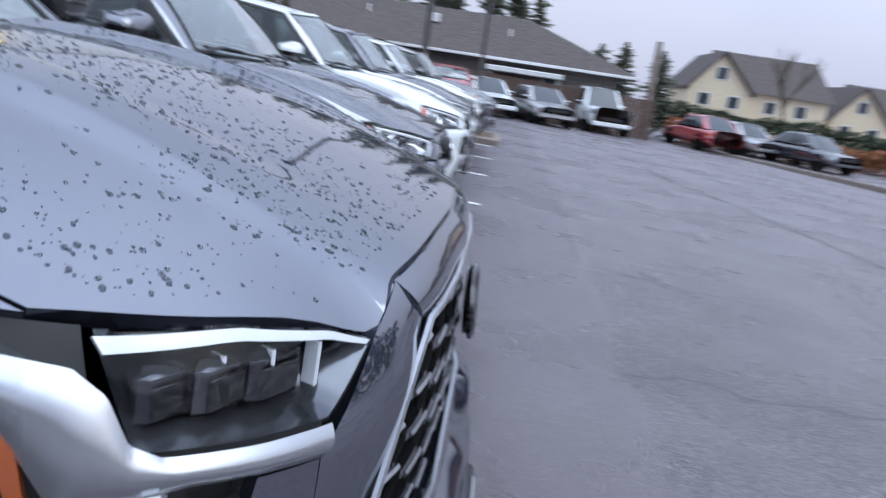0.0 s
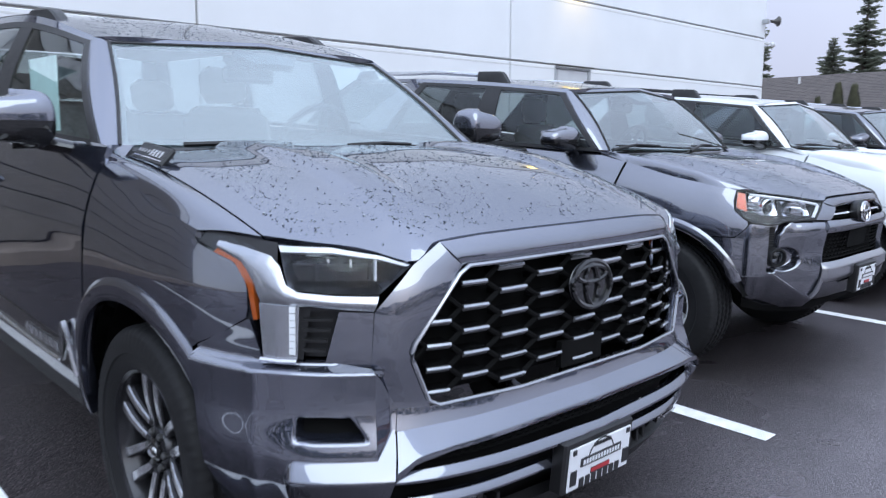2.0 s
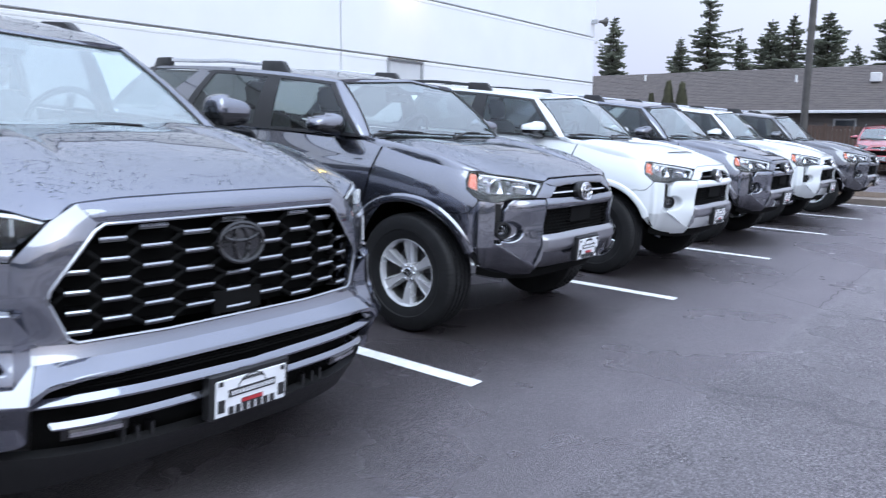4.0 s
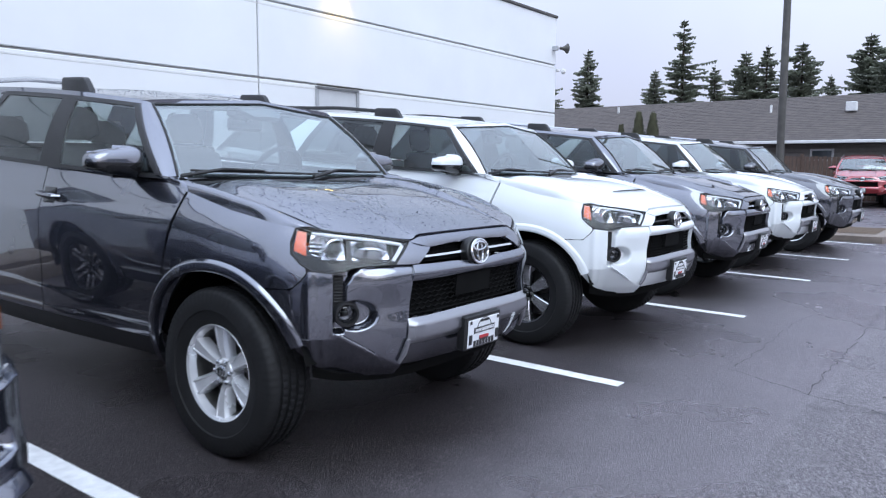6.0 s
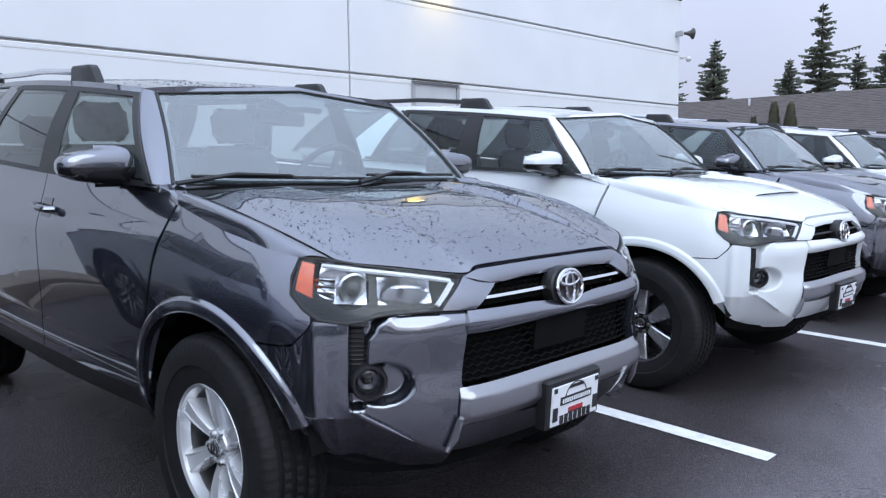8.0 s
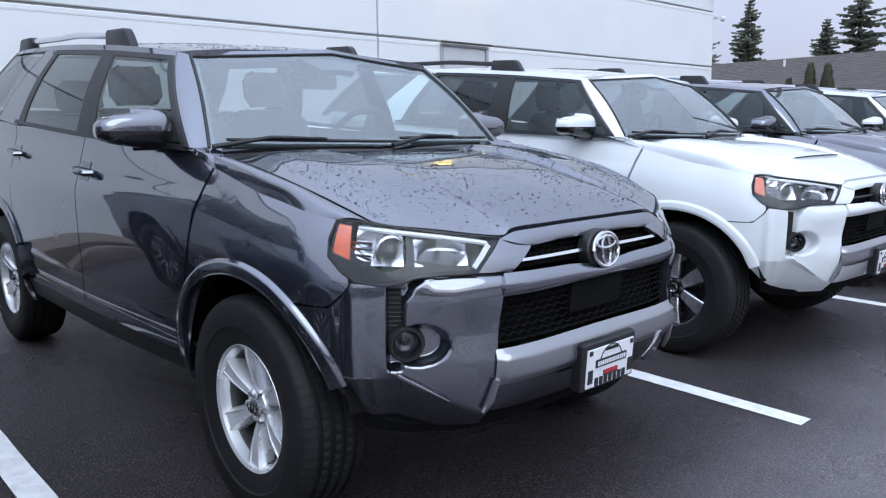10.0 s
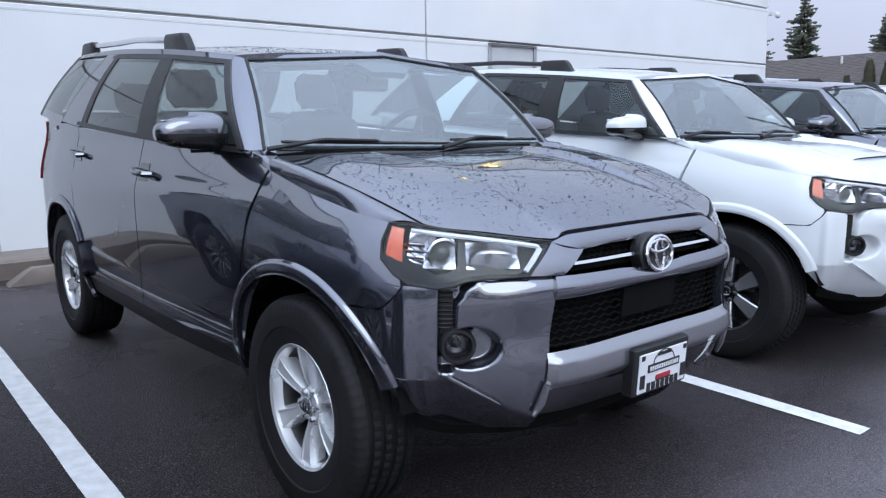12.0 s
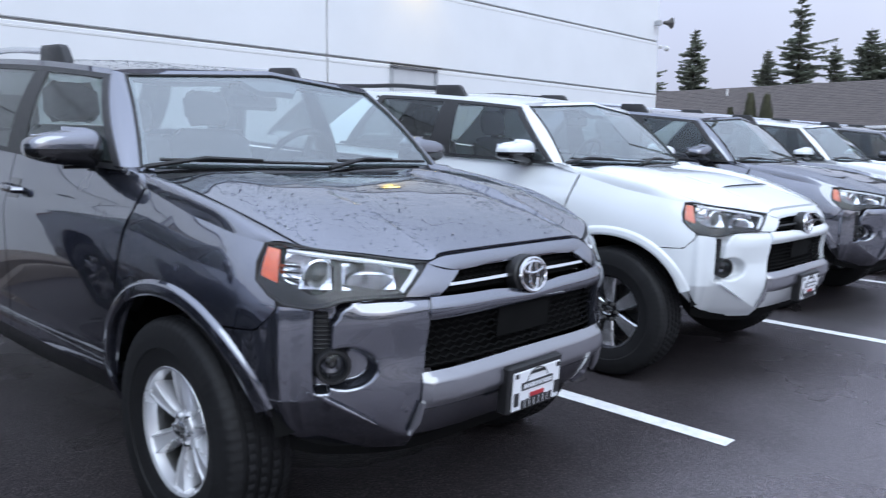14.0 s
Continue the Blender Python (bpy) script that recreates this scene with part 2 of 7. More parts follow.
class Geo:
    """Collects faces for one mesh."""

    def __init__(self):
        self.v, self.f = [], []

    def grid(self, fn, nu, nv, skirt=0.0, center=None, wrap=False):
        """A sheet fn(u, v) with u, v in 0..1; skirt folds its rim inwards by that depth."""
        o = len(self.v)
        pts = [[fn(i / nu, j / nv) for j in range(nv + 1)] for i in range(nu + 1)]
        for row in pts:
            self.v += [tuple(p) for p in row]
        w = nv + 1
        flipped = False
        if center is not None:
            i, j = nu // 2, nv // 2
            n = (pts[min(i + 1, nu)][j] - pts[max(i - 1, 0)][j]).cross(pts[i][min(j + 1, nv)] - pts[i][max(j - 1, 0)])
            flipped = n.dot(pts[i][j] - center) < 0
        for i in range(nu):
            for j in range(nv):
                q = (o + i * w + j, o + (i + 1) * w + j, o + (i + 1) * w + j + 1, o + i * w + j + 1)
                self.f.append(q[::-1] if flipped else q)
        if skirt:
            rim = [(i, 0) for i in range(nu)] + [(nu, j) for j in range(nv)] + [(i, nv) for i in range(nu, 0, -1)] + [(0, j) for j in range(nv, 0, -1)]
            k = len(self.v)
            for i, j in rim:
                a = pts[min(i + 1, nu)][j] - pts[max(i - 1, 0)][j]
                b = pts[i][min(j + 1, nv)] - pts[i][max(j - 1, 0)]
                n = a.cross(b)
                n = n.normalized() if n.length > 1e-9 else Vector((0, 0, 1))
                if n.dot(pts[i][j] - center) < 0:
                    n = -n
                self.v.append(tuple(pts[i][j] - n * skirt))
            m = len(rim)
            for q in range(m):
                i, j = rim[q]
                i2, j2 = rim[(q + 1) % m]
                self.f.append((o + i * w + j, k + q, k + (q + 1) % m, o + i2 * w + j2))
        return self

    def box(self, c, s, m=None, bevel=0.0):
        """A box with chamfered upright and level edges."""
        m = m or Matrix()
        hx, hy, hz = s[0] / 2, s[1] / 2, s[2] / 2
        b = min(bevel, hx * 0.9, hy * 0.9, hz * 0.9)
        o = len(self.v)
        if not b:
            for x in (-hx, hx):
                for y in (-hy, hy):
                    for z in (-hz, hz):
                        self.v.append(tuple(m @ (Vector(c) + Vector((x, y, z)))))
            for f in ((0, 1, 3, 2), (4, 6, 7, 5), (0, 4, 5, 1), (2, 3, 7, 6), (0, 2, 6, 4), (1, 5, 7, 3)):
                self.f.append(tuple(o + i for i in f))
            return self
        rings = []
        for z, e in ((-hz, b), (-hz + b, 0), (hz - b, 0), (hz, b)):
            x0, y0 = hx - e, hy - e
            ring = [(x0 - b, -y0), (x0, -y0 + b), (x0, y0 - b), (x0 - b, y0), (-x0 + b, y0), (-x0, y0 - b), (-x0, -y0 + b), (-x0 + b, -y0)]
            rings.append([Vector(c) + Vector((x, y, z)) for x, y in ring])
        for r in rings:
            self.v += [tuple(m @ p) for p in r]
        for k in range(3):
            for i in range(8):
                j = (i + 1) % 8
                self.f.append((o + k * 8 + i, o + k * 8 + j, o + k * 8 + 8 + j, o + k * 8 + 8 + i))
        self.f.append(tuple(o + i for i in reversed(range(8))))
        self.f.append(tuple(o + 24 + i for i in range(8)))
        return self

    def tube(self, pts, r, n=8, closed=False, flat=1.0):
        """A round bar along points; r is a number or one radius a point."""
        pts = [Vector(p) for p in pts]
        o, m = len(self.v), len(pts)
        up = Vector((0, 0, 1))
        for i, p in enumerate(pts):
            if closed:
                d = pts[(i + 1) % m] - pts[i - 1]
            else:
                d = pts[min(i + 1, m - 1)] - pts[max(i - 1, 0)]
            d.normalize()
            a = d.cross(up)
            a = a.normalized() if a.length > 1e-3 else d.cross(Vector((1, 0, 0))).normalized()
            b = d.cross(a)
            rad = r[i] if isinstance(r, (list, tuple)) else r
            for k in range(n):
                t = 2 * math.pi * k / n
                self.v.append(tuple(p + a * (rad * math.cos(t)) + b * (rad * flat * math.sin(t))))
        for i in range(m if closed else m - 1):
            i2 = (i + 1) % m
            for k in range(n):
                k2 = (k + 1) % n
                self.f.append((o + i * n + k, o + i * n + k2, o + i2 * n + k2, o + i2 * n + k))
        if not closed:
            self.f.append(tuple(o + k for k in reversed(range(n))))
            self.f.append(tuple(o + (m - 1) * n + k for k in range(n)))
        return self

    def lathe(self, prof, n=48, m=None, cap=False, cut=None):
        """Turns (x, r) pairs round the x axis; cut(i, k) is taken off the radius."""
        m = m or Matrix()
        o = len(self.v)
        for x, r in prof:
            i = len(self.v)
            for k in range(n):
                t = 2 * math.pi * k / n
                q = r - (cut((i - o) // n, k) if cut else 0)
                self.v.append(tuple(m @ Vector((x, q * math.cos(t), q * math.sin(t)))))
        for i in range(len(prof) - 1):
            for k in range(n):
                k2 = (k + 1) % n
                self.f.append((o + i * n + k, o + i * n + k2, o + (i + 1) * n + k2, o + (i + 1) * n + k))
        if cap:
            self.f.append(tuple(o + k for k in range(n)))
            self.f.append(tuple(o + (len(prof) - 1) * n + k for k in reversed(range(n))))
        return self

    def prism(self, front, back):
        """A solid between two outlines of the same count."""
        o, n = len(self.v), len(front)
        self.v += [tuple(p) for p in front] + [tuple(p) for p in back]
        self.f.append(tuple(range(o, o + n)))
        self.f.append(tuple(reversed(range(o + n, o + 2 * n))))
        for i in range(n):
            j = (i + 1) % n
            self.f.append((o + i, o + n + i, o + n + j, o + j))
        return self

    def ball(self, c, r, nu=12, nv=8, m=None):
        m = m or Matrix()
        o = len(self.v)
        r = r if isinstance(r, tuple) else (r, r, r)
        for j in range(nv + 1):
            b = math.pi * j / nv
            for i in range(nu):
                a = 2 * math.pi * i / nu
                self.v.append(tuple(m @ (Vector(c) + Vector((r[0] * math.sin(b) * math.cos(a), r[1] * math.sin(b) * math.sin(a), r[2] * math.cos(b))))))
        for j in range(nv):
            for i in range(nu):
                k = (i + 1) % nu
                self.f.append((o + j * nu + i, o + (j + 1) * nu + i, o + (j + 1) * nu + k, o + j * nu + k))
        return self

    def mesh(self, name, mat, angle=38, weld=False):
        me = bpy.data.meshes.new(name)
        me.from_pydata(self.v, [], self.f)
        if weld:
            bm = bmesh.new()
            bm.from_mesh(me)
            bmesh.ops.remove_doubles(bm, verts=bm.verts, dist=0.0002)
            bm.to_mesh(me)
            bm.free()
        me.materials.append(mat)
        me.shade_smooth()
        me.set_sharp_from_angle(angle=radians(angle))
        return me


def part(name, geo, mat, parent=None, label="", angle=38, weld=False):
    ob = new(name, geo.mesh(name, mat, angle, weld))
    if parent is not None:
        ob.parent = parent
    if label:
        ob["label"] = label
    return ob


def empty(name):
    ob = new(name)
    ob.empty_display_size = 0.2
    return ob

# ---- vehicles ----
CENTRE = Vector((0, 1.4, 0.75))


class Shell:
    """The body surface of a vehicle: B(s, z) runs round it from the nose (s = 0) past the corner and along the side."""

    def __init__(self, plan, levels, offs, bumps=()):
        self.plan, self.levels, self.offs, self.bumps = plan, levels, offs, bumps
        self.sy = []
        for i in range(200):
            s = 2.0 + i * (len(plan) - 3.2) / 199
            self.sy.append((cr(plan, s).y, s))

    def off(self, t, z):
        lv = self.levels
        k = 0
        while k < len(lv) - 2 and z > lv[k + 1]:
            k += 1
        f = k + min(max((z - lv[k]) / (lv[k + 1] - lv[k]), 0), 1)
        rows = self.offs
        for (s0, a), (s1, b) in zip(rows, rows[1:]):
            if t <= s1:
                break
        u = min(max((t - s0) / (s1 - s0), 0), 1)
        u = u * u * (3 - 2 * u)
        va = cr([(x, 0) for x in a], f).x
        vb = cr([(x, 0) for x in b], f).x
        return va + (vb - va) * u

    def B(self, s, z, lift=0.0):
        g, t = (-1 if s < 0 else 1), abs(s)
        p = cr(self.plan, t)
        d = cr(self.plan, t + 0.03) - cr(self.plan, max(t - 0.03, 0))
        if t < 0.03:
            d = Vector((1, 0))
        d.normalize()
        o = self.off(t, z) + lift
        for yc, wide, lo, hi, amt in self.bumps:
            w = min(max((z - lo) / 0.12, 0), 1) * min(max((hi - z) / 0.2, 0), 1)
            if w and t > 2:
                o += amt * w * math.exp(-(((p.y - yc) / wide) ** 2))
        return Vector((g * max(p.x + d.y * o, 0), p.y - d.x * o, z))

    def s_at(self, y):
        for (y0, s0), (y1, s1) in zip(self.sy, self.sy[1:]):
            if y <= y1:
                return s0 + (s1 - s0) * min(max((y - y0) / max(y1 - y0, 1e-6), 0), 1)
        return self.sy[-1][1]

    def S(self, y, z, side, lift=0.0):
        return self.B(side * self.s_at(y), z, lift)


def arch_line(yc, zc, r, a0, a1, n=14):
    """A wheel opening: an arc drawn out a little towards its upper corners."""
    out = []
    for i in range(n + 1):
        a = radians(a0 + (a1 - a0) * i / n)
        q = r * (1 + 0.035 * math.sin(2 * a) ** 2)
        out.append((yc + q * math.cos(a), zc + q * math.sin(a)))
    return out


def side_panel(sh, name, bot, top, side, mat, root, nu=16, nv=10, lift=0.0, skirt=0.018, dent=None):
    """A panel on the flank between two outlines given as (y, z)."""

    def fn(u, v):
        p = line(bot, u).lerp(line(top, u), v)
        return sh.S(p.x, p.y, side, lift + (dent(p.x, p.y) if dent else 0))

    return part(name, Geo().grid(fn, nu, nv, skirt, CENTRE), mat, root)


def belt_fn(sh, bot, top, lift=0.0):
    def fn(u, v):
        p = line(bot, u).lerp(line(top, u), v)
        return sh.B(p.x, p.y, lift(u, v) if callable(lift) else lift)

    return fn


def strip_fn(sh, bot, top, lift=0.0):
    """Like belt_fn, but key by key, and lift is a function of (s, z)."""

    def fn(u, v):
        p = knots(bot, u).lerp(knots(top, u), v)
        return sh.B(p.x, p.y, lift(abs(p.x), p.y) if callable(lift) else lift)

    return fn


def nose_panel(sh, name, bot, top, mat, root, nu=16, nv=6, lift=0.0, skirt=0.018, label=""):
    """A panel round the nose between two outlines given as (s, z)."""
    return part(name, Geo().grid(belt_fn(sh, bot, top, lift), nu, nv, skirt, CENTRE), mat, root, label)


def flip(poly):
    return [(-s, z) for s, z in poly]


def both(poly):
    """An outline for one half, continued mirrored across the nose."""
    return [(-s, z) for s, z in reversed(poly) if s > 0] + list(poly)


def wheel(kind, r, rim, width, root, x, y, steer=0.0):
    """A wheel: rim with its spokes as the mesh, with tyre, brake disc, cap and nuts under it. Its outer face looks along +x."""
    mat = {"silver": M_ALLOY, "two_tone": M_DARKALLOY, "dark": M_DARKALLOY}[kind]
    w = width / 2
    g = Geo()
    g.lathe([(w * 0.50, rim * 0.915), (w * 0.62, rim * 0.93), (w * 0.80, rim * 0.955), (w * 0.86, rim * 1.0), (w * 0.80, rim * 1.02), (w * 0.3, rim * 1.02)], 48)
    hubx = w * 0.50

    def bar(a, r0, r1, w0, w1, skew, x0, x1, thick, dst, off=0.0, edge=0.006, drop=None):
        """A tapered bar of a spoke, from the hub to the rim."""
        c, s = math.cos(a), math.sin(a)

        def P(rr, t, x):
            return Vector((x, rr * c - t * s, rr * s + t * c))

        n = 5
        for q in range(n):
            f0, f1 = q / n, (q + 1) / n
            ra, rb = r0 + (r1 - r0) * f0, r0 + (r1 - r0) * f1
            ta, tb = w0 + (w1 - w0) * f0, w0 + (w1 - w0) * f1
            sa, sb = off + skew * f0, off + skew * f1
            xa, xb = x0 + (x1 - x0) * f0 + 0.006 * math.sin(math.pi * f0), x0 + (x1 - x0) * f1 + 0.006 * math.sin(math.pi * f1)
            bev = edge
            front = [P(ra, sa - ta + bev, xa), P(ra, sa + ta - bev, xa), P(rb, sb + tb - bev, xb), P(rb, sb - tb + bev, xb)]
            dr = bev if drop is None else drop
            mid = [P(ra, sa - ta, xa - dr), P(ra, sa + ta, xa - dr), P(rb, sb + tb, xb - dr), P(rb, sb - tb, xb - dr)]
            back = [P(ra, sa - ta, xa - thick), P(ra, sa + ta, xa - thick), P(rb, sb + tb, xb - thick), P(rb, sb - tb, xb - thick)]
            o = len(dst.v)
            dst.v += [tuple(p) for p in front + mid + back]
            dst.f.append((o, o + 1, o + 2, o + 3))
            for k in ((0, 3), (1, 2)):
                i, j = k
                dst.f.append((o + i, o + j, o + 4 + j, o + 4 + i))
                dst.f.append((o + 4 + i, o + 4 + j, o + 8 + j, o + 8 + i))

    g.lathe([(hubx - 0.06, rim * 0.30), (hubx - 0.01, rim * 0.30), (hubx + 0.006, rim * 0.26), (hubx + 0.010, rim * 0.17), (hubx - 0.004, rim * 0.15)], 24)
    ob = part("wheel", g, mat, root)
    ob.matrix_local = Matrix.Translation((x, y, r)) @ Matrix.Rotation(steer + (0 if x > 0 else math.pi), 4, "Z")
    part("barrel", Geo().lathe([(-w * 0.8, rim * 0.95), (w * 0.2, rim * 0.87), (w * 0.50, rim * 0.915)], 48), M_STEEL if kind == "silver" else M_DARKALLOY, ob)
    sp, face = Geo(), Geo()
    if kind == "silver":
        # broad paddle with steep flanks, a raised rim along each edge
        bar(0, rim * 0.22, rim * 0.985, 0.022, 0.043, 0, hubx - 0.002, w * 0.70, 0.05, sp, 0.0, 0.010, 0.024)
        for q in (-1, 1):
            bar(0, rim * 0.30, rim * 0.975, 0.004, 0.0055, q * 0.018, hubx + 0.003, w * 0.70 + 0.004, 0.012, sp, q * 0.011, 0.002, 0.004)
    elif kind == "two_tone":
        bar(0, rim * 0.2, rim * 0.97, 0.030, 0.044, 0, hubx, w * 0.62, 0.05, sp)
        bar(0.02, rim * 0.26, rim * 0.975, 0.026, 0.046, 0.002, hubx + 0.007, w * 0.62 + 0.008, 0.010, face)
    else:
        for q in (-1, 1):
            bar(0, rim * 0.2, rim * 0.97, 0.015, 0.018, q * 0.008, hubx, w * 0.66, 0.05, sp, q * 0.030)
            bar(0, rim * 0.34, rim * 0.96, 0.011, 0.015, q * 0.0085, hubx + 0.007, w * 0.66 + 0.006, 0.006, face, q * 0.031, 0.002)
    spoke_mesh = sp.mesh("spoke", mat, 38, True)
    face_mesh = face.mesh("spoke_face", M_MACHINED, 38, True) if face.f else None
    for k in range(6):
        s_ob = new("spoke", spoke_mesh)
        s_ob.parent = ob
        turn = Matrix.Rotation(2 * math.pi * k / 6 + math.pi / 6, 4, "X")
        s_ob.matrix_local = turn
        if face_mesh:
            f_ob = new("spoke_face", face_mesh)
            f_ob.parent = ob
            f_ob.matrix_local = turn
    t = Geo()
    sw = rim * 1.0
    prof = [(-w * 0.80, sw), (-w * 0.95, sw + (r - rim) * 0.2), (-w * 1.02, sw + (r - rim) * 0.55), (-w * 0.92, r * 0.965), (-w * 0.80, r * 0.99)]
    for c in (-0.55, -0.18, 0.18, 0.55):
        prof += [((c - 0.09) * w, r), ((c - 0.07) * w, r - 0.012), ((c + 0.07) * w, r - 0.012), ((c + 0.09) * w, r)]
    prof += [(w * 0.80, r * 0.99), (w * 0.92, r * 0.965), (w * 0.99, r * 0.93), (w * 1.02, sw + (r - rim) * 0.55), (w * 1.03, sw + (r - rim) * 0.40), (w * 0.985, sw + (r - rim) * 0.37), (w * 0.95, sw + (r - rim) * 0.2), (w * 0.84, sw)]
    last = len(prof)

    def lugs(i, k):
        shoulder = i in (3, 4, 5, last - 8, last - 7, last - 6)
        block = 5 <= i <= last - 9 and prof[i][1] > r - 0.004
        return (0.0045 if shoulder and k % 3 == 0 else 0) + (0.0045 if block and (k + i // 4) % 3 == 0 else 0)

    t.lathe(prof, 216, None, False, lugs)
    part("tyre", t, M_RUBBER, ob)
    d = Geo().lathe([(-0.02, rim * 0.25), (-0.02, rim * 0.74), (0.0, rim * 0.74), (0.0, rim * 0.25)], 36)
    d.box((0.0, rim * 0.55, rim * 0.25), (0.06, rim * 0.30, rim * 0.45), None, 0.01)
    part("brake_disc", d, M_STEEL, ob)
    part("hub_cap", Geo().lathe([(hubx - 0.01, rim * 0.15), (hubx + 0.016, rim * 0.145), (hubx + 0.022, rim * 0.11), (hubx + 0.023, 0.002)], 24), M_SATIN if kind == "silver" else M_GLOSSBLACK, ob)
    nut = Geo().lathe([(hubx - 0.01, 0.011), (hubx + 0.016, 0.011), (hubx + 0.02, 0.006), (hubx + 0.02, 0.0005)], 6).mesh("wheel_nut", M_STEEL if kind != "silver" else M_SATIN)
    for k in range(6):
        a = 2 * math.pi * k / 6
        n_ob = new("wheel_nut", nut)
        n_ob.parent = ob
        n_ob.matrix_local = Matrix.Translation((0, rim * 0.225 * math.cos(a), rim * 0.225 * math.sin(a)))
    e = Geo()
    for rx, rz, tz in ((0.028, 0.018, 0), (0.009, 0.018, 0)):
        e.tube([(hubx + 0.024, rx * math.cos(2 * math.pi * i / 20), tz + rz * math.sin(2 * math.pi * i / 20)) for i in range(20)], 0.0022, 5, True)
    part("emblem", e, M_CHROME if kind != "silver" else M_GLOSSBLACK, ob)
    return ob


def emblem(root, centre, w, h, mat, tilt):
    """An oval badge of three rings on a dark disc."""
    m = Matrix.Translation(centre) @ Matrix.Rotation(tilt, 4, "X")
    g = Geo()

    def ring(rx, rz, cz, r):
        g.tube([m @ Vector((rx * math.cos(2 * math.pi * i / 36), -0.012, cz + rz * math.sin(2 * math.pi * i / 36))) for i in range(36)], r, 6, True)

    ring(w / 2, h / 2, 0, w * 0.046)
    ring(w * 0.16, h * 0.44, -h * 0.02, w * 0.038)
    ring(w * 0.38, h * 0.17, h * 0.22, w * 0.038)
    ob = part("badge", g, mat, root, "oval badge of three rings")
    part("badge_disc", Geo().lathe([(-0.002, w * 0.50), (0.008, w * 0.46), (0.010, 0.001)], 32, m @ Matrix.Rotation(-math.pi / 2, 4, "Z") @ Matrix.Diagonal((1, 1, h / w, 1))), M_GLOSSBLACK, ob)
    return ob


def dealer_plate(root, c, w=0.30, h=0.165, yaw=0.0, tilt=0.0):
    """A white dealer plate in a black frame, its print as bars."""
    m = Matrix.Translation(c) @ Matrix.Rotation(yaw, 4, "Z") @ Matrix.Rotation(tilt, 4, "X")
    back = Geo().box((0, 0.022, 0.004), (w + 0.035, 0.045, h + 0.03), m, 0.006)
    ob = part("plate_holder", back, M_BLACK, root, "black plate holder")
    part("plate", Geo().box((0, -0.003, 0), (w, 0.006, h), m, 0.002), M_PLATE, ob, "white dealer plate")
    rows = [(0, 0.012, w * 0.66, h * 0.20), (0, -h * 0.20, w * 0.30, h * 0.14)]
    rows += [(w * 0.098 * (k - 3), -h * 0.37, w * 0.066, h * 0.20) for k in range(7)]
    rows += [(w * 0.048 * (k - 2.5), h * 0.41, w * 0.032, h * 0.08) for k in range(6)]
    rows += [(q * w * 0.43, -h * 0.20, w * 0.09, h * 0.34) for q in (-1, 1)] + [(q * w * 0.44, h * 0.41, 0.014, 0.014) for q in (-1, 1)]
    for bx, bz, bw, bh in rows:
        part("print_bar", Geo().box((bx, -0.0075, bz), (bw, 0.003, bh), m), M_BAR, ob)
    for k in range(13):
        part("print_letter", Geo().box((w * 0.047 * (k - 6), -0.0095, 0.012), (w * 0.028, 0.002, h * 0.11), m), M_PLATE, ob)
    part("print_arc", Geo().tube([m @ Vector((0.055 * math.cos(a / 12 * math.pi), -0.0065, h * 0.14 + 0.045 * math.sin(a / 12 * math.pi))) for a in range(13)], 0.0022, 4), M_BAR, ob)
    part("print_bar_red", Geo().box((0, -0.0078, -0.022), (w * 0.30, 0.003, h * 0.10), m), M_BARRED, ob)
    return ob


def greenhouse(base, top, bulge=0.02):
    """G(k, h): from the base line (h = 0) to the roof edge (h = 1); k counts the pillars from the windscreen's middle."""

    def G(k, h, lift=0.0):
        g, t = (-1 if k < 0 else 1), abs(k)
        p, q = cr(base, t), cr(top, t)
        r = p.lerp(q, h)
        d = cr(base, t + 0.03) - cr(base, max(t - 0.03, 0))
        if t < 0.03:
            d = Vector((1, 0, 0))
        n = Vector((d.y, -d.x, 0)).normalized()
        side = q - p
        n = (n - side * (n.dot(side) / side.length_squared)).normalized()
        r = r + n * (bulge * math.sin(math.pi * h) + lift)
        return Vector((g * max(r.x, 0), r.y, r.z))

    return G


def pane(G, name, k0, k1, h0, h1, mat, root, nu=10, nv=8, lift=0.0, skirt=0.012, k0t=None, k1t=None, label=""):
    """A piece of the upper body between pillars k0..k1; k0t, k1t: its ends at the top where they lean."""
    k0t, k1t = k0 if k0t is None else k0t, k1 if k1t is None else k1t

    def fn(u, v):
        return G((k0 + (k1 - k0) * u) * (1 - v) + (k0t + (k1t - k0t) * u) * v, h0 + (h1 - h0) * v, lift)

    return part(name, Geo().grid(fn, nu, nv, skirt, CENTRE), mat, root, label)


def ramp(keys, t):
    """Straight-line value from (t, value) pairs."""
    for (a, va), (b, vb) in zip(keys, keys[1:]):
        if t <= b:
            return va + (vb - va) * (t - a) / (b - a)
    return keys[-1][1]


def seat(root, x, y, z, name="seat", bench=0.0):
    """A car seat: cushion, backrest and headrest."""
    w = 0.50 + bench
    g = Geo()
    g.box((0, 0, 0.10), (w, 0.50, 0.20), Matrix.Translation((x, y, z)), 0.05)
    g.box((0, 0, 0.34), (w, 0.16, 0.64), Matrix.Translation((x, y + 0.27, z + 0.05)) @ Matrix.Rotation(-0.25, 4, "X"), 0.06)
    ob = part(name, g, M_SEAT, root, angle=60)
    for hx in ((0,) if not bench else (-0.36, 0.36)):
        part("headrest", Geo().box((hx, 0, 0.78), (0.27, 0.11, 0.20), Matrix.Translation((x, y + 0.30, z + 0.05)) @ Matrix.Rotation(-0.2, 4, "X"), 0.045), M_SEAT, ob, angle=60)
    return ob


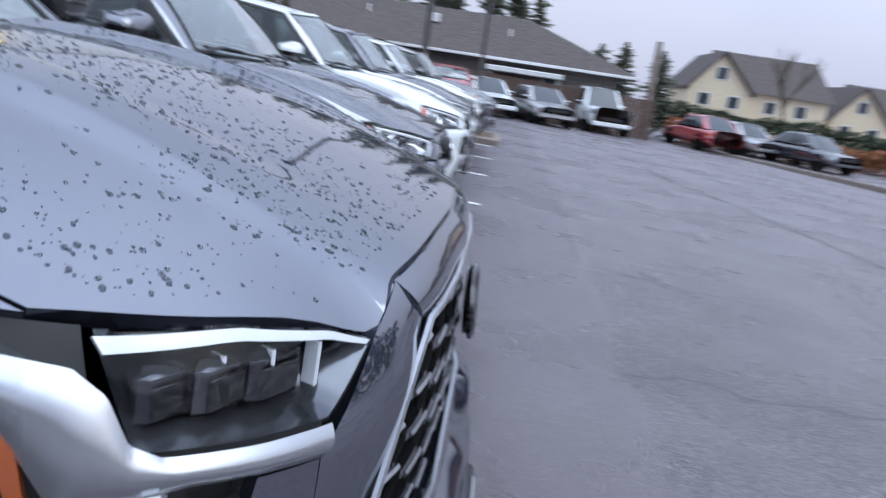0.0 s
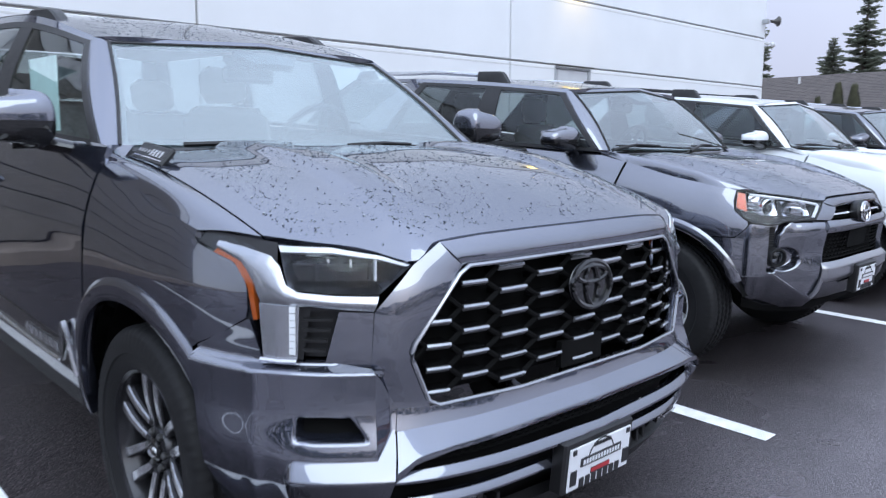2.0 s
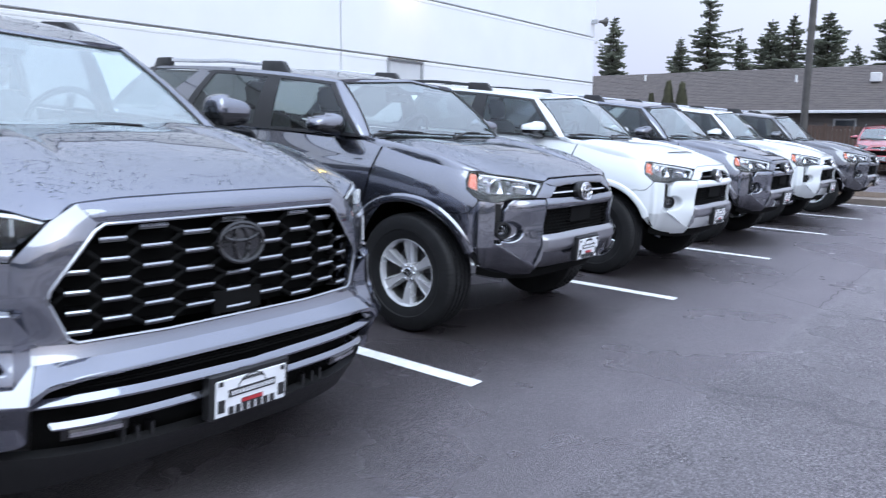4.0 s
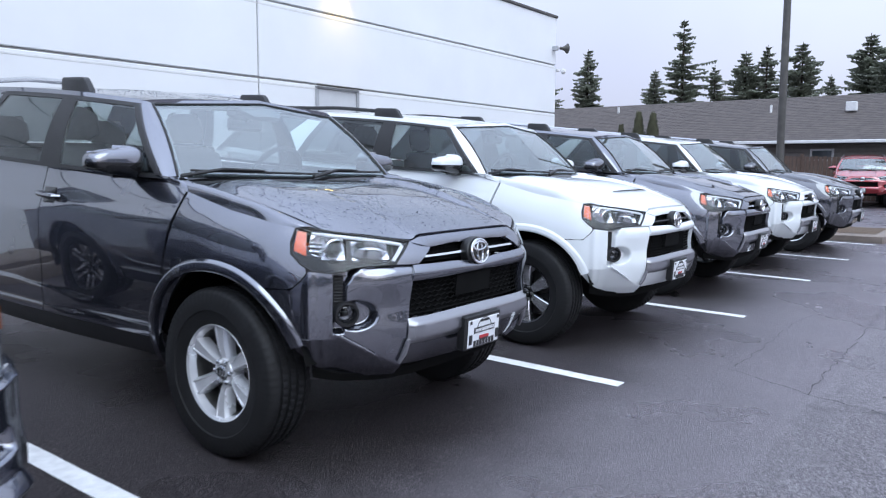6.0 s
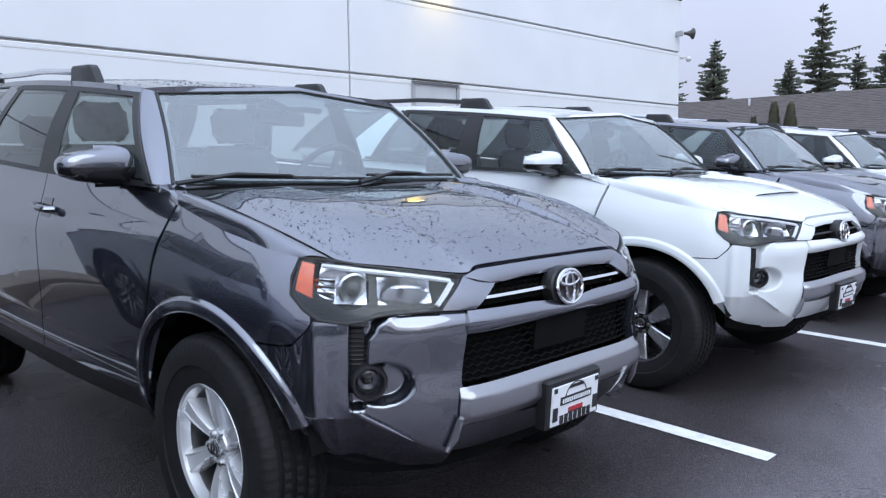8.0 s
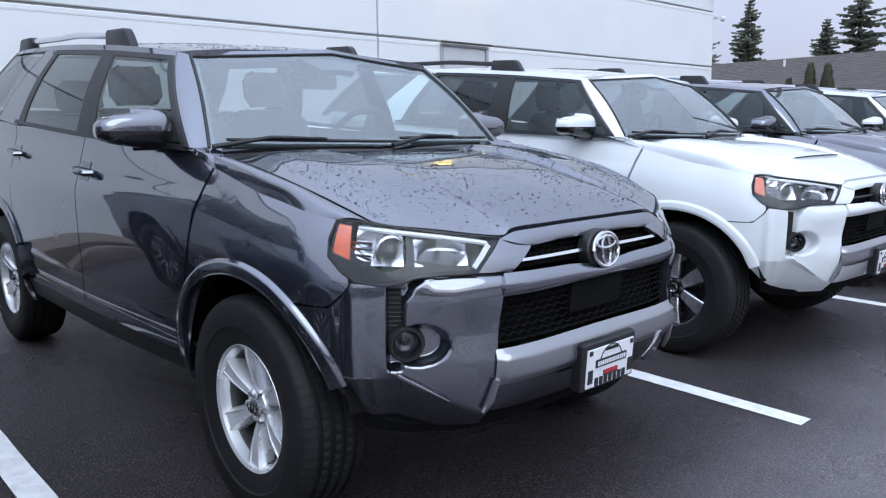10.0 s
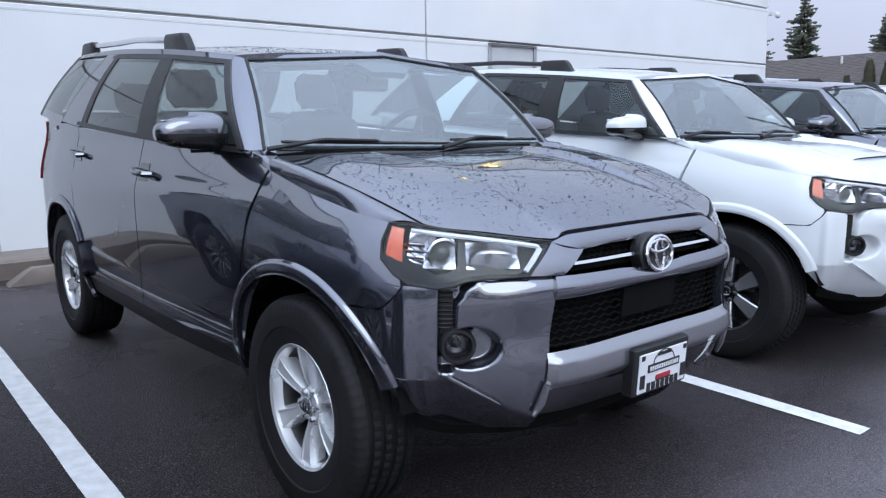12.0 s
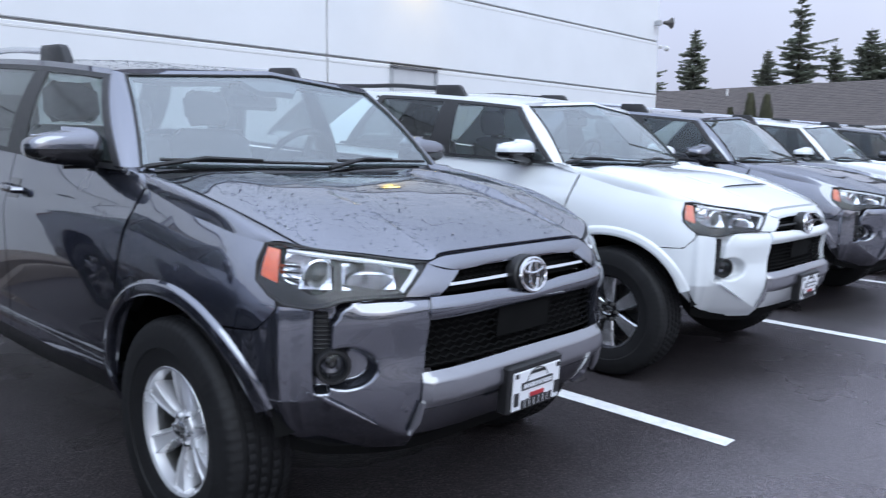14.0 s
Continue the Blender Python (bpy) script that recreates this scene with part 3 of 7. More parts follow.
def cabin(root, c):
    """Dashboard, steering wheel, seats, mirror and floor inside."""
    zc, yc, wi = c["belt"], c["cowl_y"], c["inner"]
    d = Geo()

    def dash(u, v):
        prof = [(yc + 0.02, zc - 0.05), (yc + 0.30, zc - 0.015), (yc + 0.52, zc - 0.05), (yc + 0.60, zc - 0.16), (yc + 0.56, zc - 0.45)]
        p = line(prof, v)
        return Vector(((u - 0.5) * 2 * wi * (1 - 0.12 * (1 - v)), p.x + 0.05 * (2 * u - 1) ** 2, p.y + (0.03 * math.exp(-(((u - 0.72) / 0.12) ** 2)) if 0.3 < v < 0.7 else 0)))

    part("dashboard", d.grid(dash, 20, 14), M_DASH, root)
    m = Matrix.Translation((0.38, yc + 0.66, zc - 0.03)) @ Matrix.Rotation(radians(-62), 4, "X")
    s = Geo().tube([m @ Vector((0.185 * math.cos(2 * math.pi * i / 32), 0.185 * math.sin(2 * math.pi * i / 32), 0)) for i in range(32)], 0.016, 8, True)
    s.box((0, 0, -0.03), (0.15, 0.12, 0.05), m, 0.02)
    s.box((0, 0, -0.015), (0.34, 0.03, 0.015), m, 0.004)
    s.box((0, -0.09, -0.02), (0.04, 0.16, 0.015), m, 0.004)
    part("steering_wheel", s, M_DASH, root)
    for q in (-1, 1):
        seat(root, q * 0.38, yc + 1.12, zc - 0.56)
    seat(root, 0, yc + 2.05, zc - 0.60, "rear_bench", wi * 2 - 0.62)
    part("floor_pan", Geo().box((0, yc + 1.3, zc - 0.80), (wi * 2, 2.7, 0.06)), M_DARK, root)
    rm = Geo().box((0, c["mirror_y"], c["mirror_z"]), (0.24, 0.035, 0.07), None, 0.014)
    rm.tube([(0, c["mirror_y"], c["mirror_z"]), (0, c["mirror_y"] - 0.06, c["mirror_z"] + 0.07)], 0.012, 6)
    part("rear_view_mirror", rm, M_BLACK, root)
    sn = Geo().box((0, c["mirror_y"] - 0.02, c["mirror_z"] + 0.06), (0.22, 0.12, 0.06), None, 0.02)
    part("sensor_cover", sn, M_DASH, root)


def door_mirror(root, side, c, mat, size=(0.21, 0.13, 0.17)):
    """A door mirror: painted cap, black lower shell and foot."""
    cx, cy, cz = c
    w, d, h = size

    def shape(u, v, top):
        a = 2 * math.pi * u
        ca, sa = math.cos(a), math.sin(a)
        e = 0.46
        x = math.copysign(abs(ca) ** e, ca) * w / 2
        b = v * math.pi / 2
        k = max(math.cos(b), 0.0) ** 0.38
        yy = math.copysign(abs(sa) ** e, sa) * d / 2
        taper = 1 - 0.21 * (ca + 1)
        return Vector((side * (cx + x * k * (1.0 if x > 0 else 1.05)), cy + yy * k * (1 - 0.15 * ca), cz + (math.sin(b) ** 0.8) * (h * 0.52 if top else -h * 0.48) * taper))

    ob = part("door_mirror", Geo().grid(lambda u, v: shape(u, v, True), 28, 8), mat, root, angle=70)
    part("mirror_shell", Geo().grid(lambda u, v: shape(u, v, False), 28, 8), M_GLOSSBLACK, ob, angle=70)
    arm = Geo().tube([(side * (cx - w * 0.35), cy, cz - h * 0.36), (side * (cx - w * 0.75), cy - 0.03, cz - h * 0.46), (side * (cx - w * 1.0), cy - 0.08, cz - h * 0.48)], [0.042, 0.038, 0.042], 10, False, 0.62)
    part("mirror_foot", arm, M_GLOSSBLACK, ob)
    part("mirror_pane", Geo().box((side * cx, cy + d * 0.50, cz + 0.01), (w * 0.62, 0.006, h * 0.50), None, 0.002), M_MIRROR, ob)
    return ob


def handle(sh, root, y, z, side, mat):
    p, q = sh.S(y - 0.09, z - 0.004, side, 0.004), sh.S(y + 0.09, z + 0.006, side, 0.004)
    out = Vector((side, 0, 0))
    g = Geo().tube([p, p + out * 0.03 + Vector((0, 0.02, 0)), (p + q) / 2 + out * 0.040, q + out * 0.03 - Vector((0, 0.02, 0)), q], [0.012, 0.015, 0.016, 0.015, 0.012], 8, False, 1.0)
    cup = Geo().grid(lambda u, v: sh.S(y + 0.02 + 0.055 * (u * 2 - 1), z + 0.040 * (v * 2 - 1), side, 0.0022), 6, 6, 0.004, CENTRE)
    ob = part("door_handle", g, mat, root)
    part("handle_cup", cup, M_GLOSSBLACK, ob)
    return ob


def skeleton(c, sh, G, root):
    """All of a vehicle but its nose: flanks, arches, hood, glasshouse, roof, cabin, wheels."""
    P = c["paint"]
    R, zc, wb = c["arch"], c["hub"], c["wheelbase"]
    zb = c["belt"]
    sill = c["sill"]
    ax = c["axle"]
    rw = ax + wb
    for side in (-1, 1):
        fz = c["fender_front"]
        d0, d1, d2 = c["door_y"]
        front_bot = arch_line(ax, zc, R, c["fender_angle"], 4, 24) + [(ax + R + 0.006, sill + 0.1), (d0 + 0.05, sill)]
        side_panel(sh, "front_fender", front_bot, c["fender_edge"] + [(0.0, c["shoulder"][1]), (d0 - 0.14, c["shoulder"][2]), (d0 - 0.13, c["shoulder"][2] + 0.02)], side, P, root, 44, 14)

        def crease(y, z):
            ledge = min(1.0, max(0.0, (0.628 - 0.035 * (d2 - y) - z) / 0.008))
            return 0.004 * math.exp(-(((z - 0.98) / 0.04) ** 2)) - 0.004 * math.exp(-(((z - 0.50) / 0.012) ** 2)) + 0.003 * ledge

        side_panel(sh, "front_door", [(d0 + 0.06, sill), (d1 - 0.004, sill)], [(d0 - 0.12, zb - 0.03), (d1 - 0.004, zb + 0.01)], side, P, root, 18, 64, dent=crease)
        side_panel(sh, "rear_door", [(d1 + 0.004, sill), (rw - R - 0.10, sill), (rw - R * 0.98, zc + 0.12), (rw - R * 0.72, zc + R * 0.78)], [(d1 + 0.004, zb + 0.01), (d2, zb + 0.05)], side, P, root, 22, 64, dent=crease)
        qy = c["rear_y"]
        side_panel(sh, "rear_quarter", [(rw - R * 0.70, zc + R * 0.80)] + arch_line(rw, zc, R, 130, 5, 16) + [(qy - 0.03, zc + 0.06), (qy, zc + 0.08)], [(d2 + 0.008, zb + 0.05), (rw + 0.3, zb + 0.10), (qy - 0.04, zb + 0.14)], side, P, root, 28, 12)
        for yc, a0, a1 in ((ax, c["flare"][0], c["flare"][1]), (rw, 186, -6)):

            def flare(u, v):
                """Rounded lip round the wheel opening: rolled edge below, soft crown, flush above."""
                a = radians(a0 + (a1 - a0) * u)
                q = R * (1 + 0.035 * math.sin(2 * a) ** 2) - 0.012 + c["flare_w"] * v
                taper = min(1.0, 0.35 + u * 4) if yc == ax else 1.0
                rise = table([(0.0, 0.7), (0.2, 1.0), (0.74, 0.85), (1.0, 0.0)], v)
                return sh.S(yc + q * math.cos(a), zc + q * math.sin(a), side, 0.002 + c["flare_out"] * taper * rise)

            part("arch_flare", Geo().grid(flare, 48, 9, 0.05, CENTRE), c["flare_mat"], root, angle=60)

            def liner(u, v):
                a = radians(168 - 172 * u)
                return Vector((side * (c["half"] - 0.46 + 0.38 * v), yc + (R + 0.03) * math.cos(a), zc + (R + 0.03) * math.sin(a)))

            part("wheel_liner", Geo().grid(liner, 24, 3), M_DARK, root)
        side_panel(sh, "rocker", [(ax + R + 0.02, sill - 0.10), (rw - R - 0.02, sill - 0.10)], [(ax + R + 0.02, sill - 0.004), (rw - R - 0.02, sill - 0.004)], side, c["rocker_mat"], root, 10, 4, -0.01, 0.06)
        # glasshouse
        k = c["pillars"]
        out = Vector((side * 0.7, -0.7, 0.1))

        def pillar(u, v):
            return G(side * 0.985, v).lerp(G(side * 2.05, v), u) + out * (0.004 + 0.012 * math.sin(math.pi * u))

        part("a_pillar", Geo().grid(pillar, 6, 12, 0.012, CENTRE), P, root)
        pane(G, "front_side_window", side * 2.10, side * 2.90, 0.03, 0.90, M_SIDE, root, 10, 8, 0.0, 0.004, side * 2.16)
        pane(G, "window_frame", side * 2.02, side * 4.0, 0.90, 0.96, M_BLACK, root, 20, 2, 0.003)
        pane(G, "window_frame", side * 2.02, side * 2.10, 0.0, 0.90, M_BLACK, root, 2, 8, 0.003, 0.012, None, side * 2.16)
        pane(G, "belt_moulding", side * 2.02, side * 3.95, -0.02, 0.03, M_BLACK, root, 20, 2, 0.005)
        pane(G, "b_pillar", side * 2.90, side * 3.09, 0.03, 0.90, M_BLACK, root, 3, 8, 0.002)
        pane(G, "rear_side_window", side * 3.09, side * k[0], 0.03, 0.90, M_TINT, root, 8, 8, 0.0, 0.004, None, side * k[1])
        pane(G, "window_frame", side * k[0], side * (k[0] + 0.09), 0.0, 0.90, M_BLACK, root, 2, 8, 0.003, 0.012, side * k[1], side * (k[1] + 0.09))
        pane(G, "c_pillar", side * (k[0] + 0.09), side * k[2], -0.03, 0.96, c["pillar_mat"], root, 6, 10, 0.003, 0.012, side * (k[1] + 0.09), side * k[3])
        pane(G, "quarter_window", side * k[2], side * 4.97, 0.05, 0.92, M_TINT, root, 8, 8, 0.004, 0.006, side * k[3], side * 4.93)
        pane(G, "d_pillar", side * 4.97, side * 6.05, -0.05, 1.0, M_BLACK, root, 6, 10, 0.003, 0.012, side * 4.93)
        pane(G, "quarter_rail", side * k[2], side * 4.97, -0.06, 0.05, P, root, 8, 2, 0.003)
        pane(G, "roof_side", side * 2.0, side * 5.0, 0.955, 1.02, P, root, 30, 3, 0.004)
        handle(sh, root, d1 - 0.10, c["handle_z"], side, c["handle_mat"])
        handle(sh, root, d2 - 0.10, c["handle_z"] + 0.045, side, c["handle_mat"])
        door_mirror(root, side, c["mirror"], c["mirror_mat"], c["mirror_size"])
        # roof rails
        y0, y1 = c["rail"]
        ta = lambda y, dz: Vector((side * c["rail_x"], y, c["roof_z"](y) + dz))
        n = 12
        bar = Geo().tube([ta(y0 + 0.10 + (y1 - y0 - 0.2) * i / n, c["rail_h"] - 0.010) for i in range(n + 1)], 0.013, 8, False, 1.2)
        rail = part("roof_rail", bar, c["rail_mat"], root)
        for yy, l, nose in ((y0 + 0.10, c["foot"], -1), (y1 - 0.10, c["foot"] * 0.85, 1)):
            # blunt block, its free end sloped, its top edges rounded
            h = c["rail_h"] + 0.012
            side_cut = [(l * nose, -0.02), (l * c["foot_cut"] * nose, h * 0.75), (l * (c["foot_cut"] - 0.14) * nose, h), (-l * 0.72 * nose, h * 1.02), (-l * 0.80 * nose, h * 0.85), (-l * 0.85 * nose, -0.02)]
            foot_g = Geo()
            for wa, wb2, ia, ib in ((-0.027, -0.017, 0.86, 1.0), (-0.017, 0.017, 1.0, 1.0), (0.017, 0.027, 1.0, 0.86)):
                foot_g.prism([ta(yy + a * ia, b * ia) + Vector((wa, 0, 0)) for a, b in side_cut], [ta(yy + a * ib, b * ib) + Vector((wb2, 0, 0)) for a, b in side_cut])
            part("rail_foot", foot_g, M_BLACK, rail, angle=40)
    pane(G, "windscreen", -0.985, 0.985, 0.02, 0.97, c["wind"], root, 24, 12, 0.0, 0.006)
    pane(G, "roof_header", -0.99, 0.99, 0.972, 1.03, P, root, 24, 3, 0.003)
    border = Geo()
    for u0, u1, h0, h1 in ((-0.99, 0.99, -0.03, 0.05), (-0.99, 0.99, 0.925, 0.99), (-0.99, -0.925, 0.05, 0.925), (0.925, 0.99, 0.05, 0.925)):
        border.grid(lambda u, v: G(u0 + (u1 - u0) * u, h0 + (h1 - h0) * v, -0.006), 24, 3)
    part("windscreen_band", border, M_GLOSSBLACK, root)
    for e in (-1, 1):
        part("windscreen_seal", Geo().tube([G(e * 0.988, 0.01 + 0.965 * i / 14, 0.004) for i in range(15)], 0.0065, 6), M_BLACK, root)
    part("windscreen_seal", Geo().tube([G(-0.985 + 1.97 * i / 24, 0.972, 0.003) for i in range(25)], 0.005, 6), M_BLACK, root)
    part("sensor_housing", Geo().grid(lambda u, v: G((2 * u - 1) * (0.13 + 0.09 * v), 0.80 + 0.125 * v, -0.008), 8, 6, 0.03, CENTRE), M_GLOSSBLACK, root)
    back = Geo().grid(lambda u, v: G(7 - abs(2 * u - 1) * 0.98 if u > 0.5 else -(7 - abs(2 * u - 1) * 0.98), 0.06 + 0.9 * v), 16, 6, 0.006, CENTRE)
    part("tailgate_window", back, M_TINT, root)
    # roof

    tp = c["top"]

    def roof2(u, v):
        w = 2 * u - 1
        t = cr(tp, 2.0 + 3.0 * v)
        f, r = cr(tp, 2 * abs(w)), cr(tp, 7 - 2 * abs(w))
        k = min(1, v * 3)
        k = k * k * (3 - 2 * k)
        crown = (tp[0][2] - tp[2][2]) * (1 - k) + c["crown"] * k
        y = t.y + (f.y - tp[2][1]) * (1 - v) ** 2 + (r.y - tp[5][1]) * v * v
        return Vector((t.x * w, y, t.z + 0.003 + crown * (1 - abs(w) ** 2.4)))

    part("headliner", Geo().grid(lambda u, v: roof2(0.03 + 0.94 * u, 0.02 + 0.96 * v) - Vector((0, 0, 0.05)), 10, 12), M_SEATLIGHT, root)
    c["roof_fn"] = roof2
    c["fender_fns"] = []
    part("roof", Geo().grid(roof2, 24, 30, 0.02, CENTRE), P, root)
    # hood
    hf, hr, he = c["hood_front"], c["hood_rear"], c["hood_edge"]

    def hood(u, v):
        w = 2 * u - 1
        f, r = cr(hf, abs(w) * (len(hf) - 1)), cr(hr, abs(w) * (len(hr) - 1))
        rise = 1 - (1 - v) ** c["hood_curve"]
        x = f.x + (r.x - f.x) * v + he * math.sin(math.pi * v) * abs(w) ** 3
        z = f.z + (r.z - f.z) * rise
        z += c["hood_bulge"](w, v)
        return Vector((math.copysign(x, w) if w else 0, f.y + (r.y - f.y) * v, z))

    c["hood_fn"] = hood
    part("hood", Geo().grid(hood, 56, 30, 0.02, CENTRE), P, root)
    for side in (-1, 1):

        def top(u, v):
            a = hood(1.0 if side > 0 else 0.0, v)
            y = fz[0] + (c["door_y"][0] - 0.13 - fz[0]) * v
            b = sh.S(y, ramp([(fz[0], fz[1]), (0.0, c["shoulder"][1]), (c["door_y"][0] - 0.13, c["shoulder"][2])], y), side)
            p = (a + Vector((side * 0.0045, 0, -0.002))).lerp(b, u)
            lift = math.sin(math.pi * u) * c["fender_round"] * (0.3 + 0.7 * min(1, v * 3))
            return p + Vector((side * lift * 0.5, 0, lift))

        c["fender_fns"].append(top)
        part("fender_top", Geo().grid(top, 12, 24, 0.02, CENTRE), P, root)

        def foot(u, v):
            return (top(u, 1.0) + Vector((0, 0.004, -0.002))).lerp(G(side * (0.9 + 1.2 * u), 0.01, 0.006), v)

        part("pillar_foot", Geo().grid(foot, 8, 4, 0.02, CENTRE), P, root)
    # black sheet added behind the nose panels, standing in for shade in the gaps
    for side in (-1, 1):
        wing = c["inner_wing"]
        part("inner_wing", Geo().grid(belt_fn(sh, [(side * s, z) for s, z in wing[0]], [(side * s, z) for s, z in wing[1]], -0.010), 18, 8, 0.0, CENTRE), M_BLACK, root)
    cowl = Geo().grid(lambda u, v: (hood(u, 1.0) + Vector((0, -0.01, -0.02))).lerp(G(1.1 * (2 * u - 1), 0.02, -0.02), v), 24, 4)
    part("cowl", cowl, M_BLACK, root)
    for x0, x1 in c["wipers"]:
        def wp(t):
            k = (x0 + (x1 - x0) * t)
            return G(k, c["wiper_h"] + 0.03 * t, 0.016)
        g = Geo().tube([wp(i / 10) for i in range(11)], 0.0065, 6)
        g.tube([wp(0.45) + Vector((0, -0.004, 0.008)), wp(0.75) + Vector((0, -0.012, 0.010)), G(x0 + (x1 - x0) * 1.12, -0.01, 0.02)], [0.006, 0.008, 0.010], 6)
        part("wiper", g, M_BLACK, root)
    # rear end, floor and cabin
    part("tail", Geo().grid(lambda u, v: sh.B((len(c["plan"]) - 1.001 - abs(2 * u - 1) * 2.6) * (1 if u > 0.5 else -1), 0.42 + (zb + 0.14 - 0.42) * v), 30, 10, 0.02, CENTRE), P, root)
    for side in (-1, 1):
        part("tail_lamp", Geo().grid(lambda u, v: sh.S(c["rear_y"] - 0.05 + 0.12 * u, zb - 0.28 + 0.36 * v, side, 0.012), 6, 6, 0.02, CENTRE), M_TAIL, root)
    hw = c["half"]
    ch = Geo()
    ch.box((0, ax + wb / 2 + 0.25, 0.50), (hw * 2 - 0.62, wb + 0.6, 0.24), None, 0.06)
    ch.box((0, ax + wb / 2, 0.42), (hw * 2 - 0.16, wb - 2 * R - 0.14, 0.18), None, 0.03)
    ch.box((0, -0.05, 0.75), (hw * 2 - 0.60, 0.8, 0.34), None, 0.05)
    part("chassis", ch, M_DARK, root)
    cabin(root, c)
    for x in (-1, 1):
        wheel(c["wheel"], c["hub"], c["rim"], c["tyre_w"], root, x * (c["hub_x"] - c["tyre_w"] * 0.30), ax, 0.0)
        wheel(c["wheel"], c["hub"], c["rim"], c["tyre_w"], root, x * (c["hub_x"] - c["tyre_w"] * 0.30), rw)
    return sh


def lamp(sh, root, bot, top, depth, nu=18, nv=8, inner=M_REFLECTOR, name="headlight"):
    """A lamp let into the nose: hollow housing as the mesh, clear lens under it."""

    def bowl(u, v):
        e = min(u, 1 - u) * 7, min(v, 1 - v) * 5
        return -depth * min(1, min(e)) - 0.003

    ob = part(name, Geo().grid(belt_fn(sh, bot, top, bowl), nu, nv), inner, root)
    lens = part("lens", Geo().grid(belt_fn(sh, bot, top, lambda u, v: 0.006 * max(0.0, math.sin(math.pi * u)) ** 0.5), nu, nv, 0.0, CENTRE), M_LENS, ob)
    lens.visible_shadow = False
    return ob


def hexmesh(root, sh, s0, s1, z0, z1, nx, nz, r, lift, inside=None):
    """A lattice of wavy bars, as in a grille."""
    for j in range(nz + 1):
        z = z0 + (z1 - z0) * j / nz
        pts = []
        for i in range(nx * 2 + 1):
            s = s0 + (s1 - s0) * i / (nx * 2)
            dz = (z1 - z0) / nz * 0.22 * (1 if i % 2 else -1) * (1 if j % 2 else -1)
            zz = min(max(z + dz, z0), z1)
            pts.append(sh.B(s, zz, lift))
        part("lattice_bar", Geo().tube(pts, r, 4), M_DARK, root)


